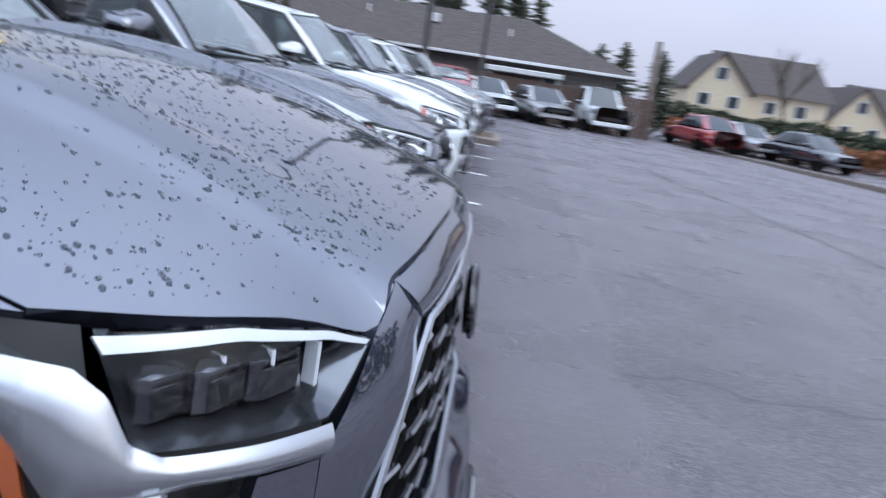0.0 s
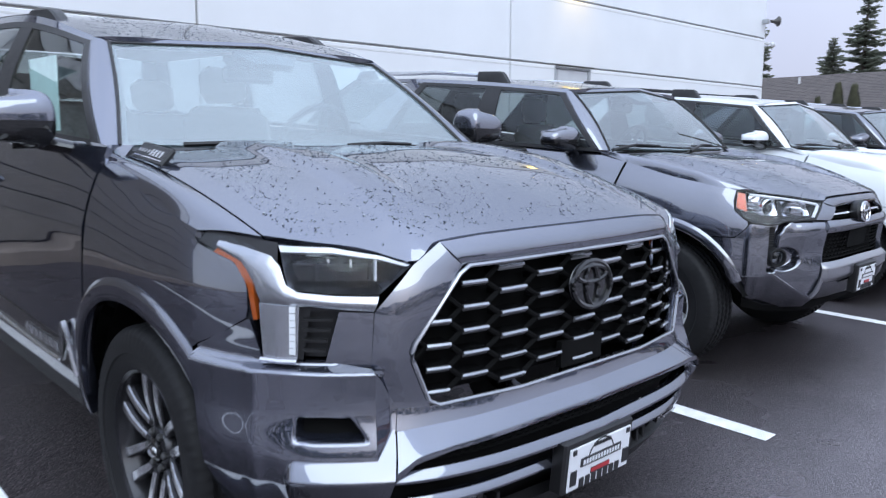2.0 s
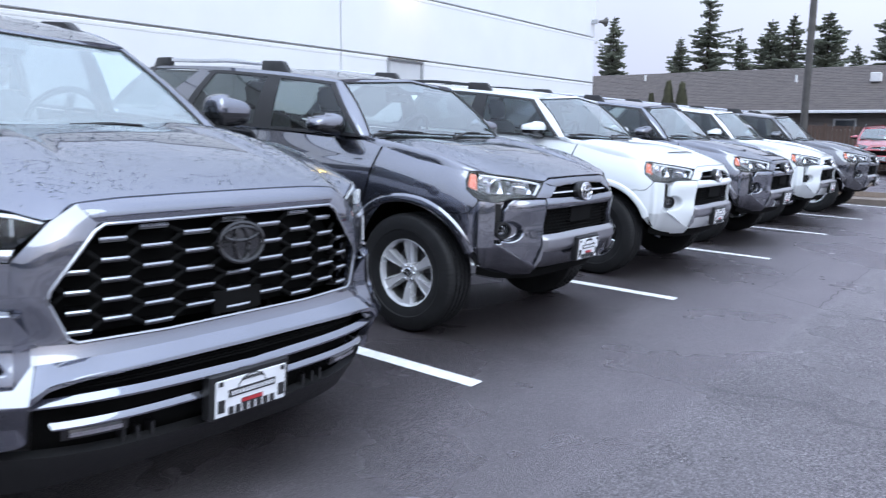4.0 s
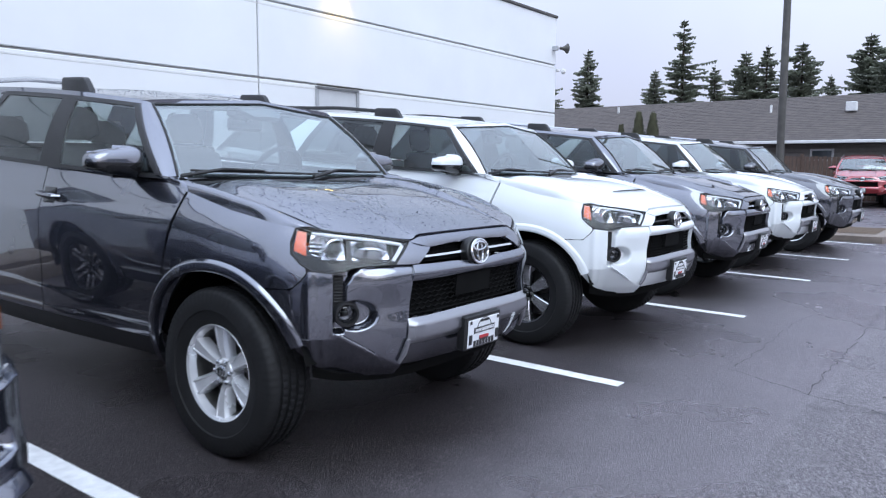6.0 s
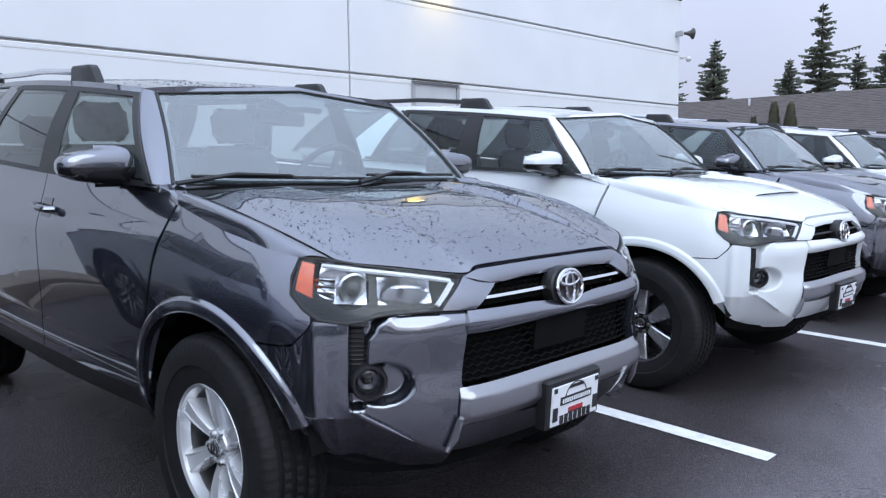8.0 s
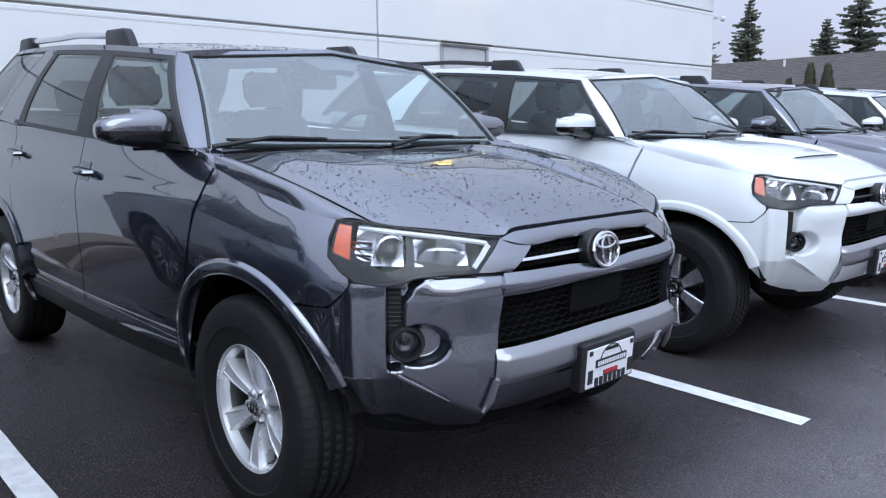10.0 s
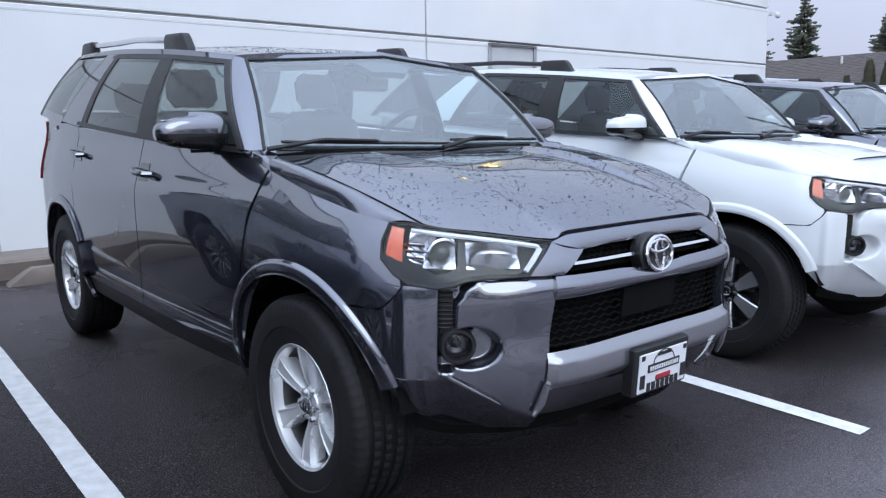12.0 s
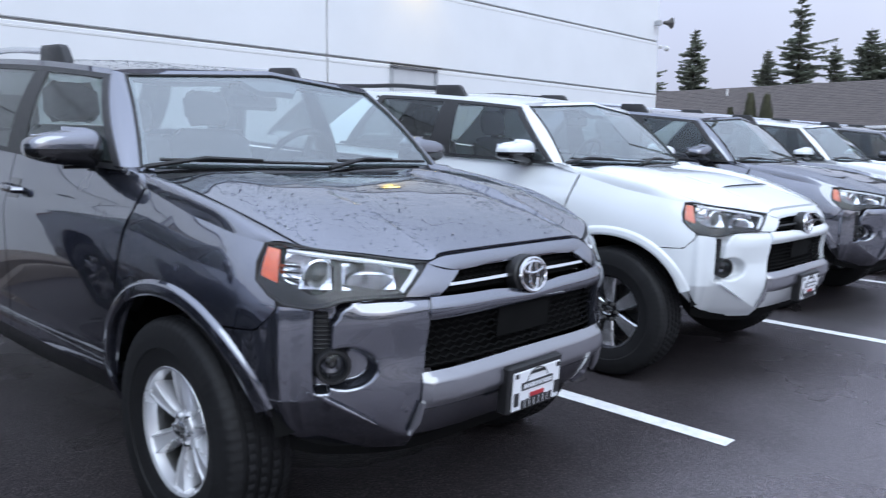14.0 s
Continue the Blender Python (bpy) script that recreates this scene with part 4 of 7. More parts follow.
def midsize_suv(paint_mat, kind, rail_mat, scoop=False, bumper=None, chrome_bars=True, name="suv"):
    root = empty(name)
    plan = [(0, -0.705), (0.40, -0.685), (0.62, -0.575), (0.765, -0.445), (0.845, -0.20), (0.862, 0.45), (0.868, 1.45), (0.868, 2.5), (0.855, 3.1), (0.81, 3.42), (0.58, 3.58), (0, 3.62)]
    levels = [0.30, 0.42, 0.50, 0.60, 0.70, 0.84, 0.95, 1.05, 1.20]
    nose = [-0.13, -0.045, -0.010, 0.010, 0.0, 0.005, -0.045, -0.11, -0.25]
    flank = [-0.045, -0.004, 0.0, 0.003, 0.006, 0.010, 0.008, -0.012, -0.05]
    offs = [
        (0, nose),
        (1.2, nose),
        (2.2, [-0.11, -0.04, -0.012, 0.004, 0.006, 0.004, -0.04, -0.10, -0.22]),
        (3.0, [-0.09, -0.03, -0.006, 0.006, 0.010, 0.0, -0.04, -0.115, -0.24]),
        (4.0, [-0.08, -0.025, -0.004, 0.006, 0.012, 0.008, -0.018, -0.07, -0.18]),
        (5.0, [-0.09, -0.035, -0.012, 0.0, 0.008, 0.010, 0.0, -0.03, -0.10]),
        (6.0, flank),
        (8.5, flank),
        (11, [-0.06, 0.02, 0.03, 0.02, 0.0, 0.0, 0.0, 0.0, -0.04]),
    ]
    sh = Shell(plan, levels, offs)
    base = [(0, 0.375, 1.172), (0.735, 0.46, 1.18), (0.79, 0.475, 1.184), (0.832, 1.42, 1.215), (0.832, 2.52, 1.275), (0.79, 3.42, 1.34), (0.68, 3.53, 1.34), (0, 3.60, 1.33)]
    top = [(0, 0.76, 1.575), (0.61, 0.838, 1.535), (0.645, 0.86, 1.543), (0.683, 1.43, 1.598), (0.683, 2.17, 1.645), (0.65, 2.95, 1.668), (0.56, 3.10, 1.67), (0, 3.16, 1.69)]
    G = greenhouse(base, top)
    body_bar = paint_mat if bumper is None else bumper

    def bulge(w, v):
        a = abs(w)
        mid = table([(0.0, -0.010), (0.38 + 0.16 * v, -0.008), (0.41 + 0.17 * v, 0.016), (0.70 + 0.06 * v, 0.018), (0.95, 0.0)], a)
        return mid * min(1, v * 3) * min(1, (1 - v) * 8 + 0.3) + 0.024 * (1 - w * w) * math.sin(math.pi * min(1, v * 0.9 + 0.1))

    def on_plan(pairs):
        return [(cr(plan, q).y, z) for q, z in pairs]

    def nose_edge(pairs, drop=0.004):
        return [tuple(sh.B(q, z, -drop)) for q, z in pairs]

    c = dict(
        paint=paint_mat, plan=plan, arch=0.452, hub=0.368, axle=0.046, wheelbase=2.79, belt=1.20, sill=0.45, half=0.862, hub_x=0.817, rim=0.210, tyre_w=0.228,
        fender_angle=127, fender_edge=on_plan([(3.93, 0.774), (3.42, 0.776), (3.17, 0.825), (3.09, 0.853), (3.24, 0.877), (3.46, 0.915), (3.51, 0.976), (3.46, 1.010)]), fender_front=(cr(plan, 3.46).y, 1.010), shoulder=(1.01, 1.062, 1.125), door_y=(0.42, 1.46, 2.52), rear_y=3.40,
        flare=(158, -4), flare_w=0.050, flare_out=0.016, flare_mat=paint_mat, rocker_mat=M_BLACK, pillar_mat=paint_mat, pillars=(3.80, 3.86, 4.28, 4.16),
        handle_z=1.065, handle_mat=paint_mat, mirror=(0.905, 0.70, 1.245), mirror_mat=paint_mat, mirror_size=(0.25, 0.15, 0.150),
        foot=0.16, foot_cut=0.66, rail_h=0.048, rail=(1.42, 3.02), rail_x=0.61, roof_z=lambda y: table([(0.8, 1.55), (1.5, 1.625), (2.2, 1.665), (3.0, 1.685)], y), rail_mat=rail_mat,
        crown=0.045, top=top, cowl_y=0.40, inner=0.70, mirror_y=0.88, mirror_z=1.455,
        hood_front=nose_edge([(0, 0.978), (0.45, 0.977), (0.86, 0.974), (1.05, 0.958), (1.92, 0.984), (2.45, 0.996), (2.90, 1.007)]),
        hood_rear=[(0, 0.33, 1.168), (0.35, 0.345, 1.163), (0.70, 0.395, 1.152)], hood_edge=0.03, hood_curve=1.75, hood_bulge=bulge,
        inner_wing=([(2.62, 0.60), (2.9, 0.60), (3.2, 0.80), (3.6, 0.90)], [(2.62, 0.84), (3.0, 0.90), (3.3, 0.97), (3.6, 0.99)]), fender_round=0.032, wipers=((0.10, -0.86), (0.86, 0.12)), wiper_h=0.03, wind=M_WIND, wheel=kind,
    )
    skeleton(c, sh, G, root)
    # nose, from the hood down
    P = paint_mat
    nose_panel(sh, "grille_surround", both([(0, 0.934), (0.40, 0.933), (0.72, 0.927)]), both([(0, 0.974), (0.45, 0.973), (0.86, 0.970), (1.05, 0.954)]), P, root, 30, 5, lambda u, v: 0.006 * math.sin(math.pi * v))

    def step(x, lo, hi, soft):
        return min(1.0, max(0.0, (x - lo) / soft)) * min(1.0, max(0.0, (hi - x) / soft))

    for q in (-1, 1):
        f = (lambda p: p) if q > 0 else flip
        nose_panel(sh, "grille_side", f([(1.0, 0.866), (1.40, 0.870)]), f([(0.72, 0.927), (1.05, 0.954)]), P, root, 8, 8, lambda u, v: 0.005 * math.sin(math.pi * v))

        # bumper cheek in one pressing: slot beside the corner post, pocket round the fog lamp
        def cheek(s, z):
            inner = table([(0.60, 2.34), (0.745, 2.33), (0.79, 2.31), (0.83, 2.20), (0.86, 2.04)], z)
            slot = step(s, inner, 2.60, 0.045) * step(z, 0.600, 0.90, 0.016)
            oval = max(0.0, 1 - ((s - 2.12) / 0.42) ** 2 - ((z - 0.672) / 0.064) ** 2)
            oval = min(1.0, oval / 0.55)
            oval = oval * oval * (3 - 2 * oval)
            dip = max(slot * 0.040, oval * 0.048)
            edge = 0.010 * math.exp(-(((s - 3.05) / 0.10) ** 2))
            crown = 0.010 * math.exp(-(((s - 1.7) / 0.40) ** 2)) * step(z, 0.70, 0.90, 0.09)
            fin = 0.508 + (s - 1.73) * 0.118
            low = max(0.0, (fin - 0.004) - z) * min(1.0, max(0.0, (2.80 - s) / 0.40))
            tuck = -0.42 * min(low, 0.16) - 0.40 * max(0.0, 0.58 - z) * min(1.0, max(0.0, (s - 2.40) / 0.40))
            roll = -0.014 * max(0.0, (z - 0.825) / 0.040) ** 2 * step(s, 0.9, 2.0, 0.1)
            return edge + crown + tuck + roll - dip

        low = f([(1.25, 0.400), (1.84, 0.395), (2.37, 0.405), (2.62, 0.425), (2.95, 0.450), (3.14, 0.480), (3.36, 0.525), (3.50, 0.560)])
        upp = f([(1.10, 0.864), (1.84, 0.864), (2.37, 0.845), (2.62, 0.839), (3.07, 0.848), (3.16, 0.820), (3.41, 0.773), (3.86, 0.768)])
        part("bumper_cheek", Geo().grid(strip_fn(sh, low, upp, cheek), 133, 84, 0.03, CENTRE), P, root, angle=80)
        part("fog_slot", Geo().grid(strip_fn(sh, f([(2.37, 0.705), (2.57, 0.705)]), f([(2.36, 0.828), (2.57, 0.832)]), -0.033), 4, 10), M_BLACK, root)
        for k in range(9):
            part("slot_rib", Geo().tube([sh.B(q * s, 0.725 + 0.0125 * k, -0.031) for s in (2.38, 2.47, 2.56)], 0.0028, 4), M_BLACK, root)
        fc = sh.B(q * 2.31, 0.678, -0.034)
        nrm = Vector((q * 0.50, -0.86, 0)).normalized()
        m = Matrix.Translation(fc) @ nrm.to_track_quat("X", "Z").to_matrix().to_4x4()
        fog = part("fog_lamp", Geo().lathe([(-0.02, 0.052), (0.026, 0.052), (0.036, 0.047), (0.036, 0.040), (0.018, 0.036)], 32, m), M_BLACK, root)
        part("fog_reflector", Geo().lathe([(0.018, 0.037), (-0.004, 0.027), (-0.012, 0.001)], 20, m), M_LAMPGREY, fog)
        part("fog_bulb", Geo().ball((0.004, 0, 0), 0.011, 10, 6, m), M_LAMPDARK, fog)
        part("fog_lens", Geo().lathe([(0.024, 0.038), (0.032, 0.022), (0.035, 0.001)], 20, m), M_LENS, fog)
        part("bumper_blade", Geo().grid(strip_fn(sh, f([(1.70, 0.500), (2.10, 0.549), (2.44, 0.588)]), f([(1.76, 0.512), (2.10, 0.561), (2.44, 0.600)]), 0.008), 10, 3, 0.02, CENTRE), P, root)
        # silver bar stands in for the highlight on the painted blade's crease
        part("blade_edge", Geo().tube([sh.B(q * s, z, 0.012) for s, z in ((1.74, 0.508), (2.10, 0.557), (2.43, 0.596))], [0.0015, 0.003, 0.002], 5), M_SATIN, root)
        # headlight: dark housing, projector, bowl, white guide and orange corner reflector
        hb = f([(1.40, 0.872), (1.84, 0.869), (2.18, 0.864), (2.37, 0.851), (2.62, 0.845), (3.02, 0.852), (3.24, 0.877), (3.46, 0.916)])
        ht = f([(1.05, 0.955), (1.92, 0.981), (2.45, 0.993), (2.88, 1.002), (3.20, 1.008), (3.45, 1.009)])
        hl = lamp(sh, root, hb, ht, 0.065, 30, 10, M_LAMPDARK)
        for ra, rb, za, zb2 in ((2.32, 3.12, 0.890, 0.984), (1.48, 2.16, 0.888, 0.958)):

            def bowl(u, v):
                e = (2 * u - 1) ** 2 + (2 * v - 1) ** 2
                return sh.B(q * (ra + (rb - ra) * u), za + (zb2 - za) * v, -0.056 + 0.030 * min(1.3, e))

            part("reflector_bowl", Geo().grid(bowl, 16, 12), M_BOWL, hl)
        shroud = belt_fn(sh, f([(1.42, 0.873), (1.84, 0.871), (2.18, 0.866), (2.37, 0.853), (2.62, 0.847), (3.02, 0.854), (3.20, 0.876)]), f([(1.38, 0.884), (1.66, 0.884), (1.95, 0.898), (2.22, 0.905), (2.42, 0.880), (2.62, 0.874), (2.85, 0.892), (3.12, 0.915)]), -0.018)
        part("lower_shroud", Geo().grid(shroud, 24, 3, 0.02, CENTRE), M_LAMPDARK, hl)
        part("divider", Geo().grid(belt_fn(sh, f([(2.14, 0.868), (2.30, 0.866)]), f([(2.20, 0.962), (2.26, 0.962)]), -0.022), 4, 8, 0.02, CENTRE), M_LAMPDARK, hl)
        guide = [sh.B(q * s, z, -0.010) for s, z in ((3.10, 0.990), (2.7, 0.984), (2.3, 0.977), (1.9, 0.967), (1.5, 0.955), (1.22, 0.944), (1.20, 0.937), (1.30, 0.910), (1.42, 0.880))]
        part("light_guide", Geo().tube(guide, [0.005, 0.0075, 0.0075, 0.0075, 0.0075, 0.0075, 0.009, 0.009, 0.008], 6), M_DRL, hl, "white light guide along the lamp's top edge")
        pd = Vector((q * 0.42, -0.90, 0)).to_track_quat("X", "Z").to_matrix().to_4x4()
        pc = Matrix.Translation(sh.B(q * 2.55, 0.925, -0.050)) @ pd
        part("projector", Geo().lathe([(-0.03, 0.050), (0.022, 0.047), (0.026, 0.042), (0.010, 0.035), (0.006, 0.030)], 28, pc), M_CHROME, hl)
        part("projector_lens", Geo().lathe([(0.006, 0.031), (0.020, 0.026), (0.028, 0.015), (0.031, 0.001)], 24, pc), M_GLOSSBLACK, hl)
        pc2 = Matrix.Translation(sh.B(q * 1.85, 0.918, -0.050)) @ pd
        part("high_beam", Geo().lathe([(0.036, 0.052), (0.008, 0.040), (-0.010, 0.020), (-0.014, 0.001)], 28, pc2 @ Matrix.Diagonal((1, 1.35, 0.85, 1))), M_CHROME, hl)
        part("bulb", Geo().ball((0.004, 0, 0), 0.009, 10, 6, pc2), M_GLOSSBLACK, hl)
        for k in range(5):
            part("reflector_step", Geo().grid(belt_fn(sh, f([(2.86, 0.868 + 0.017 * k), (3.06 + 0.03 * k, 0.872 + 0.017 * k)]), f([(2.86, 0.884 + 0.017 * k), (3.08 + 0.03 * k, 0.886 + 0.017 * k)]), lambda u, v: -0.030 + 0.012 * v), 4, 2, 0.004, CENTRE), M_CHROME, hl)
        gasket = [(1.40, 0.870), (1.84, 0.867), (2.18, 0.862), (2.37, 0.849), (2.62, 0.843), (3.02, 0.850), (3.24, 0.875), (3.46, 0.914), (3.50, 0.960), (3.46, 1.009), (3.20, 1.008), (2.88, 1.003), (2.45, 0.994), (1.92, 0.982), (1.45, 0.968), (1.05, 0.956), (1.22, 0.913)]
        part("lamp_gasket", Geo().tube([sh.B(q * s, z, 0.001) for s, z in gasket], 0.0040, 6, True), M_BLACK, hl)
        amb = belt_fn(sh, f([(3.15, 0.905), (3.43, 0.925)]), f([(3.21, 0.992), (3.43, 1.000)]), lambda u, v: -0.008)
        part("corner_reflector", Geo().grid(amb, 6, 6, 0.012, CENTRE), M_REFLECT_RED, hl, "orange-red corner reflector")
    # upper grille
    part("grille", Geo().grid(belt_fn(sh, both([(0, 0.846), (0.40, 0.860), (0.99, 0.864)]), both([(0, 0.936), (0.40, 0.935), (0.73, 0.929)]), -0.055), 28, 4), M_DARK, root)
    hexmesh(root, sh, -0.86, 0.86, 0.866, 0.928, 26, 4, 0.0035, -0.035)
    for q in (-1, 1):
        part("grille_bar", Geo().grid(belt_fn(sh, [(q * 0.20, 0.888), (q * 0.86, 0.888)], [(q * 0.20, 0.897), (q * 0.84, 0.896)], -0.004), 10, 2, 0.02, CENTRE), M_CHROME if chrome_bars else M_BLACK, root)
    emblem(root, sh.B(0, 0.887, 0.012), 0.128, 0.105, M_CHROME, radians(-8))
    mount = Matrix.Translation(sh.B(0, 0.886, 0.0)) @ Matrix.Rotation(radians(-8), 4, "X") @ Matrix.Rotation(-math.pi / 2, 4, "Z") @ Matrix.Diagonal((1, 1, 0.84, 1))
    part("badge_mount", Geo().lathe([(-0.03, 0.080), (0.006, 0.078), (0.012, 0.072), (0.013, 0.002)], 36, mount), M_BLACK, root)
    # cross bar and lower grille
    nose_panel(sh, "bumper_bar", both([(0, 0.802), (0.6, 0.801), (1.13, 0.800)]), both([(0, 0.846), (0.40, 0.860), (0.99, 0.864), (1.10, 0.864)]), P, root, 36, 8, lambda u, v: 0.014 * math.sin(math.pi * min(1, v * 1.05)))
    part("lower_grille", Geo().grid(belt_fn(sh, both([(0, 0.640), (1.24, 0.640)]), both([(0, 0.806), (1.18, 0.806)]), -0.06), 24, 4), M_DARK, root)
    hexmesh(root, sh, -1.20, 1.20, 0.655, 0.796, 22, 7, 0.0042, -0.028)
    part("sensor_panel", Geo().grid(belt_fn(sh, both([(0, 0.70), (0.32, 0.70)]), both([(0, 0.80), (0.32, 0.80)]), -0.018), 6, 4, 0.02, CENTRE), M_DARK, root)
    # skid plate
    nose_panel(sh, "skid_plate", both([(0, 0.545), (1.21, 0.545)]), both([(0, 0.655), (1.19, 0.648)]), M_SKID, root, 30, 10, lambda u, v: 0.030 * table([(0, 0.55), (0.25, 1.0), (0.75, 0.85), (1, 0)], v) * min(1.0, min(u, 1 - u) * 24 + 0.3), 0.05, "silver-grey lower skid plate")
    nose_panel(sh, "skid_lower", both([(0, 0.430), (1.28, 0.445)]), both([(0, 0.543), (1.21, 0.543)]), P, root, 24, 6, lambda u, v: 0.016 - 0.040 * (1 - v), 0.03)
    for q in (-1, 1):
        part("skid_hook", Geo().tube([sh.B(q * s, z, 0.014) for s, z in ((1.20, 0.560), (1.24, 0.505), (1.31, 0.462))], [0.010, 0.013, 0.007], 7), M_SKID, root)
    nose_panel(sh, "valance", both([(0, 0.36), (1.5, 0.365), (2.2, 0.375), (3.1, 0.40)]), both([(0, 0.432), (1.4, 0.405), (2.3, 0.41), (3.1, 0.45)]), M_DARK, root, 24, 3, -0.05)
    for q in (-1, 1):
        for k in range(3):
            part("side_badge", Geo().box(sh.S(3.02 + 0.032 * k, 1.245, q, 0.006) - Vector((q * 0.012, 0, 0)), (0.03, 0.022, 0.026), None, 0.003), M_CHROME, root)
    dealer_plate(root, sh.B(-0.05, 0.536, 0.055), 0.245, 0.125, 0.0, radians(3))
    if scoop:
        hp = c["hood_fn"](0.5, 0.28)
        sc = Geo()
        sc.grid(lambda u, v: c["hood_fn"](0.30 + 0.40 * u, 0.30 + 0.38 * v) + Vector((0, 0, 0.007 * math.sin(math.pi * u) ** 0.4 * (1 - v) ** 0.8 + 0.002)), 20, 14, 0.01, CENTRE)
        part("hood_scoop", sc, P, root)
        mouth = Geo().grid(lambda u, v: c["hood_fn"](0.34 + 0.32 * u, 0.298) + Vector((0, -0.002, 0.004 + 0.008 * v * math.sin(math.pi * (0.1 + 0.8 * u)) ** 0.4)), 12, 3)
        part("scoop_mouth", mouth, M_BLACK, root)
    return root, c, sh


def fullsize_suv(paint_mat, name="suv"):
    root = empty(name)
    plan = [(0, -0.790), (0.44, -0.760), (0.70, -0.645), (0.845, -0.46), (0.905, -0.15), (0.918, 0.45), (0.925, 1.6), (0.925, 2.8), (0.91, 3.5), (0.87, 3.92), (0.62, 4.05), (0, 4.08)]
    levels = [0.20, 0.32, 0.42, 0.55, 0.66, 0.80, 0.95, 1.08, 1.24]
    nose = [-0.10, -0.02, 0.015, 0.035, 0.0, 0.0, -0.015, -0.08, -0.3]
    flank = [-0.10, -0.05, -0.022, -0.004, 0.006, 0.014, 0.016, 0.002, -0.05]
    offs = [
        (0, nose),
        (1.2, nose),
        (2.2, [-0.08, -0.02, 0.01, 0.03, 0.0, 0.0, -0.01, -0.07, -0.22]),
        (3.0, [-0.08, -0.03, 0.0, 0.015, 0.004, 0.004, -0.004, -0.06, -0.2]),
        (4.0, [-0.09, -0.05, -0.02, 0.0, 0.006, 0.012, 0.008, -0.03, -0.14]),
        (5.0, flank),
        (8.5, flank),
        (11, [-0.06, 0.02, 0.03, 0.02, 0.0, 0.0, 0.0, 0.0, -0.04]),
    ]
    sh = Shell(plan, levels, offs)
    base = [(0, 0.41, 1.215), (0.775, 0.49, 1.22), (0.83, 0.475, 1.228), (0.868, 1.62, 1.275), (0.868, 2.72, 1.32), (0.845, 3.86, 1.37), (0.72, 3.97, 1.37), (0, 4.04, 1.355)]
    top = [(0, 0.93, 1.625), (0.615, 0.988, 1.598), (0.652, 1.012, 1.608), (0.70, 1.60, 1.725), (0.70, 2.50, 1.765), (0.67, 3.50, 1.765), (0.60, 3.66, 1.76), (0, 3.70, 1.77)]
    G = greenhouse(base, top)

    def bulge(w, v):
        a = abs(w)
        mid = table([(0.0, 0.004), (0.34 + 0.08 * v, 0.0), (0.40 + 0.08 * v, 0.028), (0.60, 0.032), (0.66, 0.010), (0.9, 0.010), (1.0, 0.0)], a)
        tip = -0.040 * math.exp(-(((a - 4 / 6) / 0.085) ** 2)) * math.exp(-v / 0.055)  # the corner drawn down to the lamp's point
        return mid * min(1, v * 2.5) * (0.55 + 0.45 * v) + 0.034 * (1 - w * w) * math.sin(math.pi * min(1, v)) ** 0.8 + tip

    def on_plan(pairs):
        return [(cr(plan, q).y, z) for q, z in pairs]

    c = dict(
        paint=paint_mat, plan=plan, arch=0.455, hub=0.368, axle=0.068, wheelbase=3.03, belt=1.255, sill=0.42, half=0.918, hub_x=0.861, rim=0.240, tyre_w=0.228,
        fender_angle=130, fender_edge=on_plan([(3.60, 0.778), (3.36, 0.806), (2.99, 0.866), (3.02, 0.944), (3.17, 0.984), (3.46, 1.003), (3.70, 1.021), (3.67, 1.046)]), fender_front=(cr(plan, 3.67).y, 1.046), shoulder=(1.03, 1.105, 1.175), door_y=(0.44, 1.62, 2.72), rear_y=3.90,
        flare=(163, -2), flare_w=0.066, flare_out=0.012, flare_mat=paint_mat, rocker_mat=M_BLACK, pillar_mat=M_GLOSSBLACK, pillars=(3.86, 3.92, 4.12, 4.10),
        handle_z=1.085, handle_mat=paint_mat, mirror=(1.035, 0.66, 1.30), mirror_mat=paint_mat, mirror_size=(0.225, 0.17, 0.185),
        foot=0.27, foot_cut=0.45, rail_h=0.022, rail=(1.50, 3.5), rail_x=0.63, roof_z=lambda y: table([(1.0, 1.64), (1.7, 1.745), (2.5, 1.78), (3.5, 1.78)], y), rail_mat=M_BLACK,
        crown=0.04, top=top, cowl_y=0.46, inner=0.76, mirror_y=1.05, mirror_z=1.51,
        hood_front=[tuple(sh.B(q, z, -0.004) + Vector((0, 0, up))) for q, z, up in ((0, 1.052, 0), (0.4, 1.051, 0), (0.8, 1.048, 0), (1.15, 1.039, 0), (1.41, 0.992, 0.042), (2.15, 1.036, 0), (2.95, 1.048, 0))],
        hood_rear=[(0, 0.34, 1.218), (0.40, 0.355, 1.212), (0.785, 0.40, 1.195)], hood_edge=0.02, hood_curve=1.9, hood_bulge=bulge,
        inner_wing=([(2.95, 0.60), (3.1, 0.60), (3.3, 0.74), (3.7, 0.90)], [(2.95, 0.84), (3.05, 0.93), (3.3, 0.985), (3.7, 1.01)]), fender_round=0.020, wipers=((-0.02, -0.60), (0.72, 0.14)), wiper_h=-0.03, wind=M_WINDFOG, wheel="dark",
    )
    skeleton(c, sh, G, root)
    P = paint_mat
    # broad frame round the grille: brow and cheeks
    nose_panel(sh, "grille_brow", both([(0, 0.984), (0.6, 0.983), (1.0, 0.981)]), both([(0, 1.048), (0.4, 1.047), (0.8, 1.044), (1.15, 1.035)]), P, root, 40, 8, lambda u, v: 0.010 * math.sin(math.pi * v) + 0.006 * (1 - v))
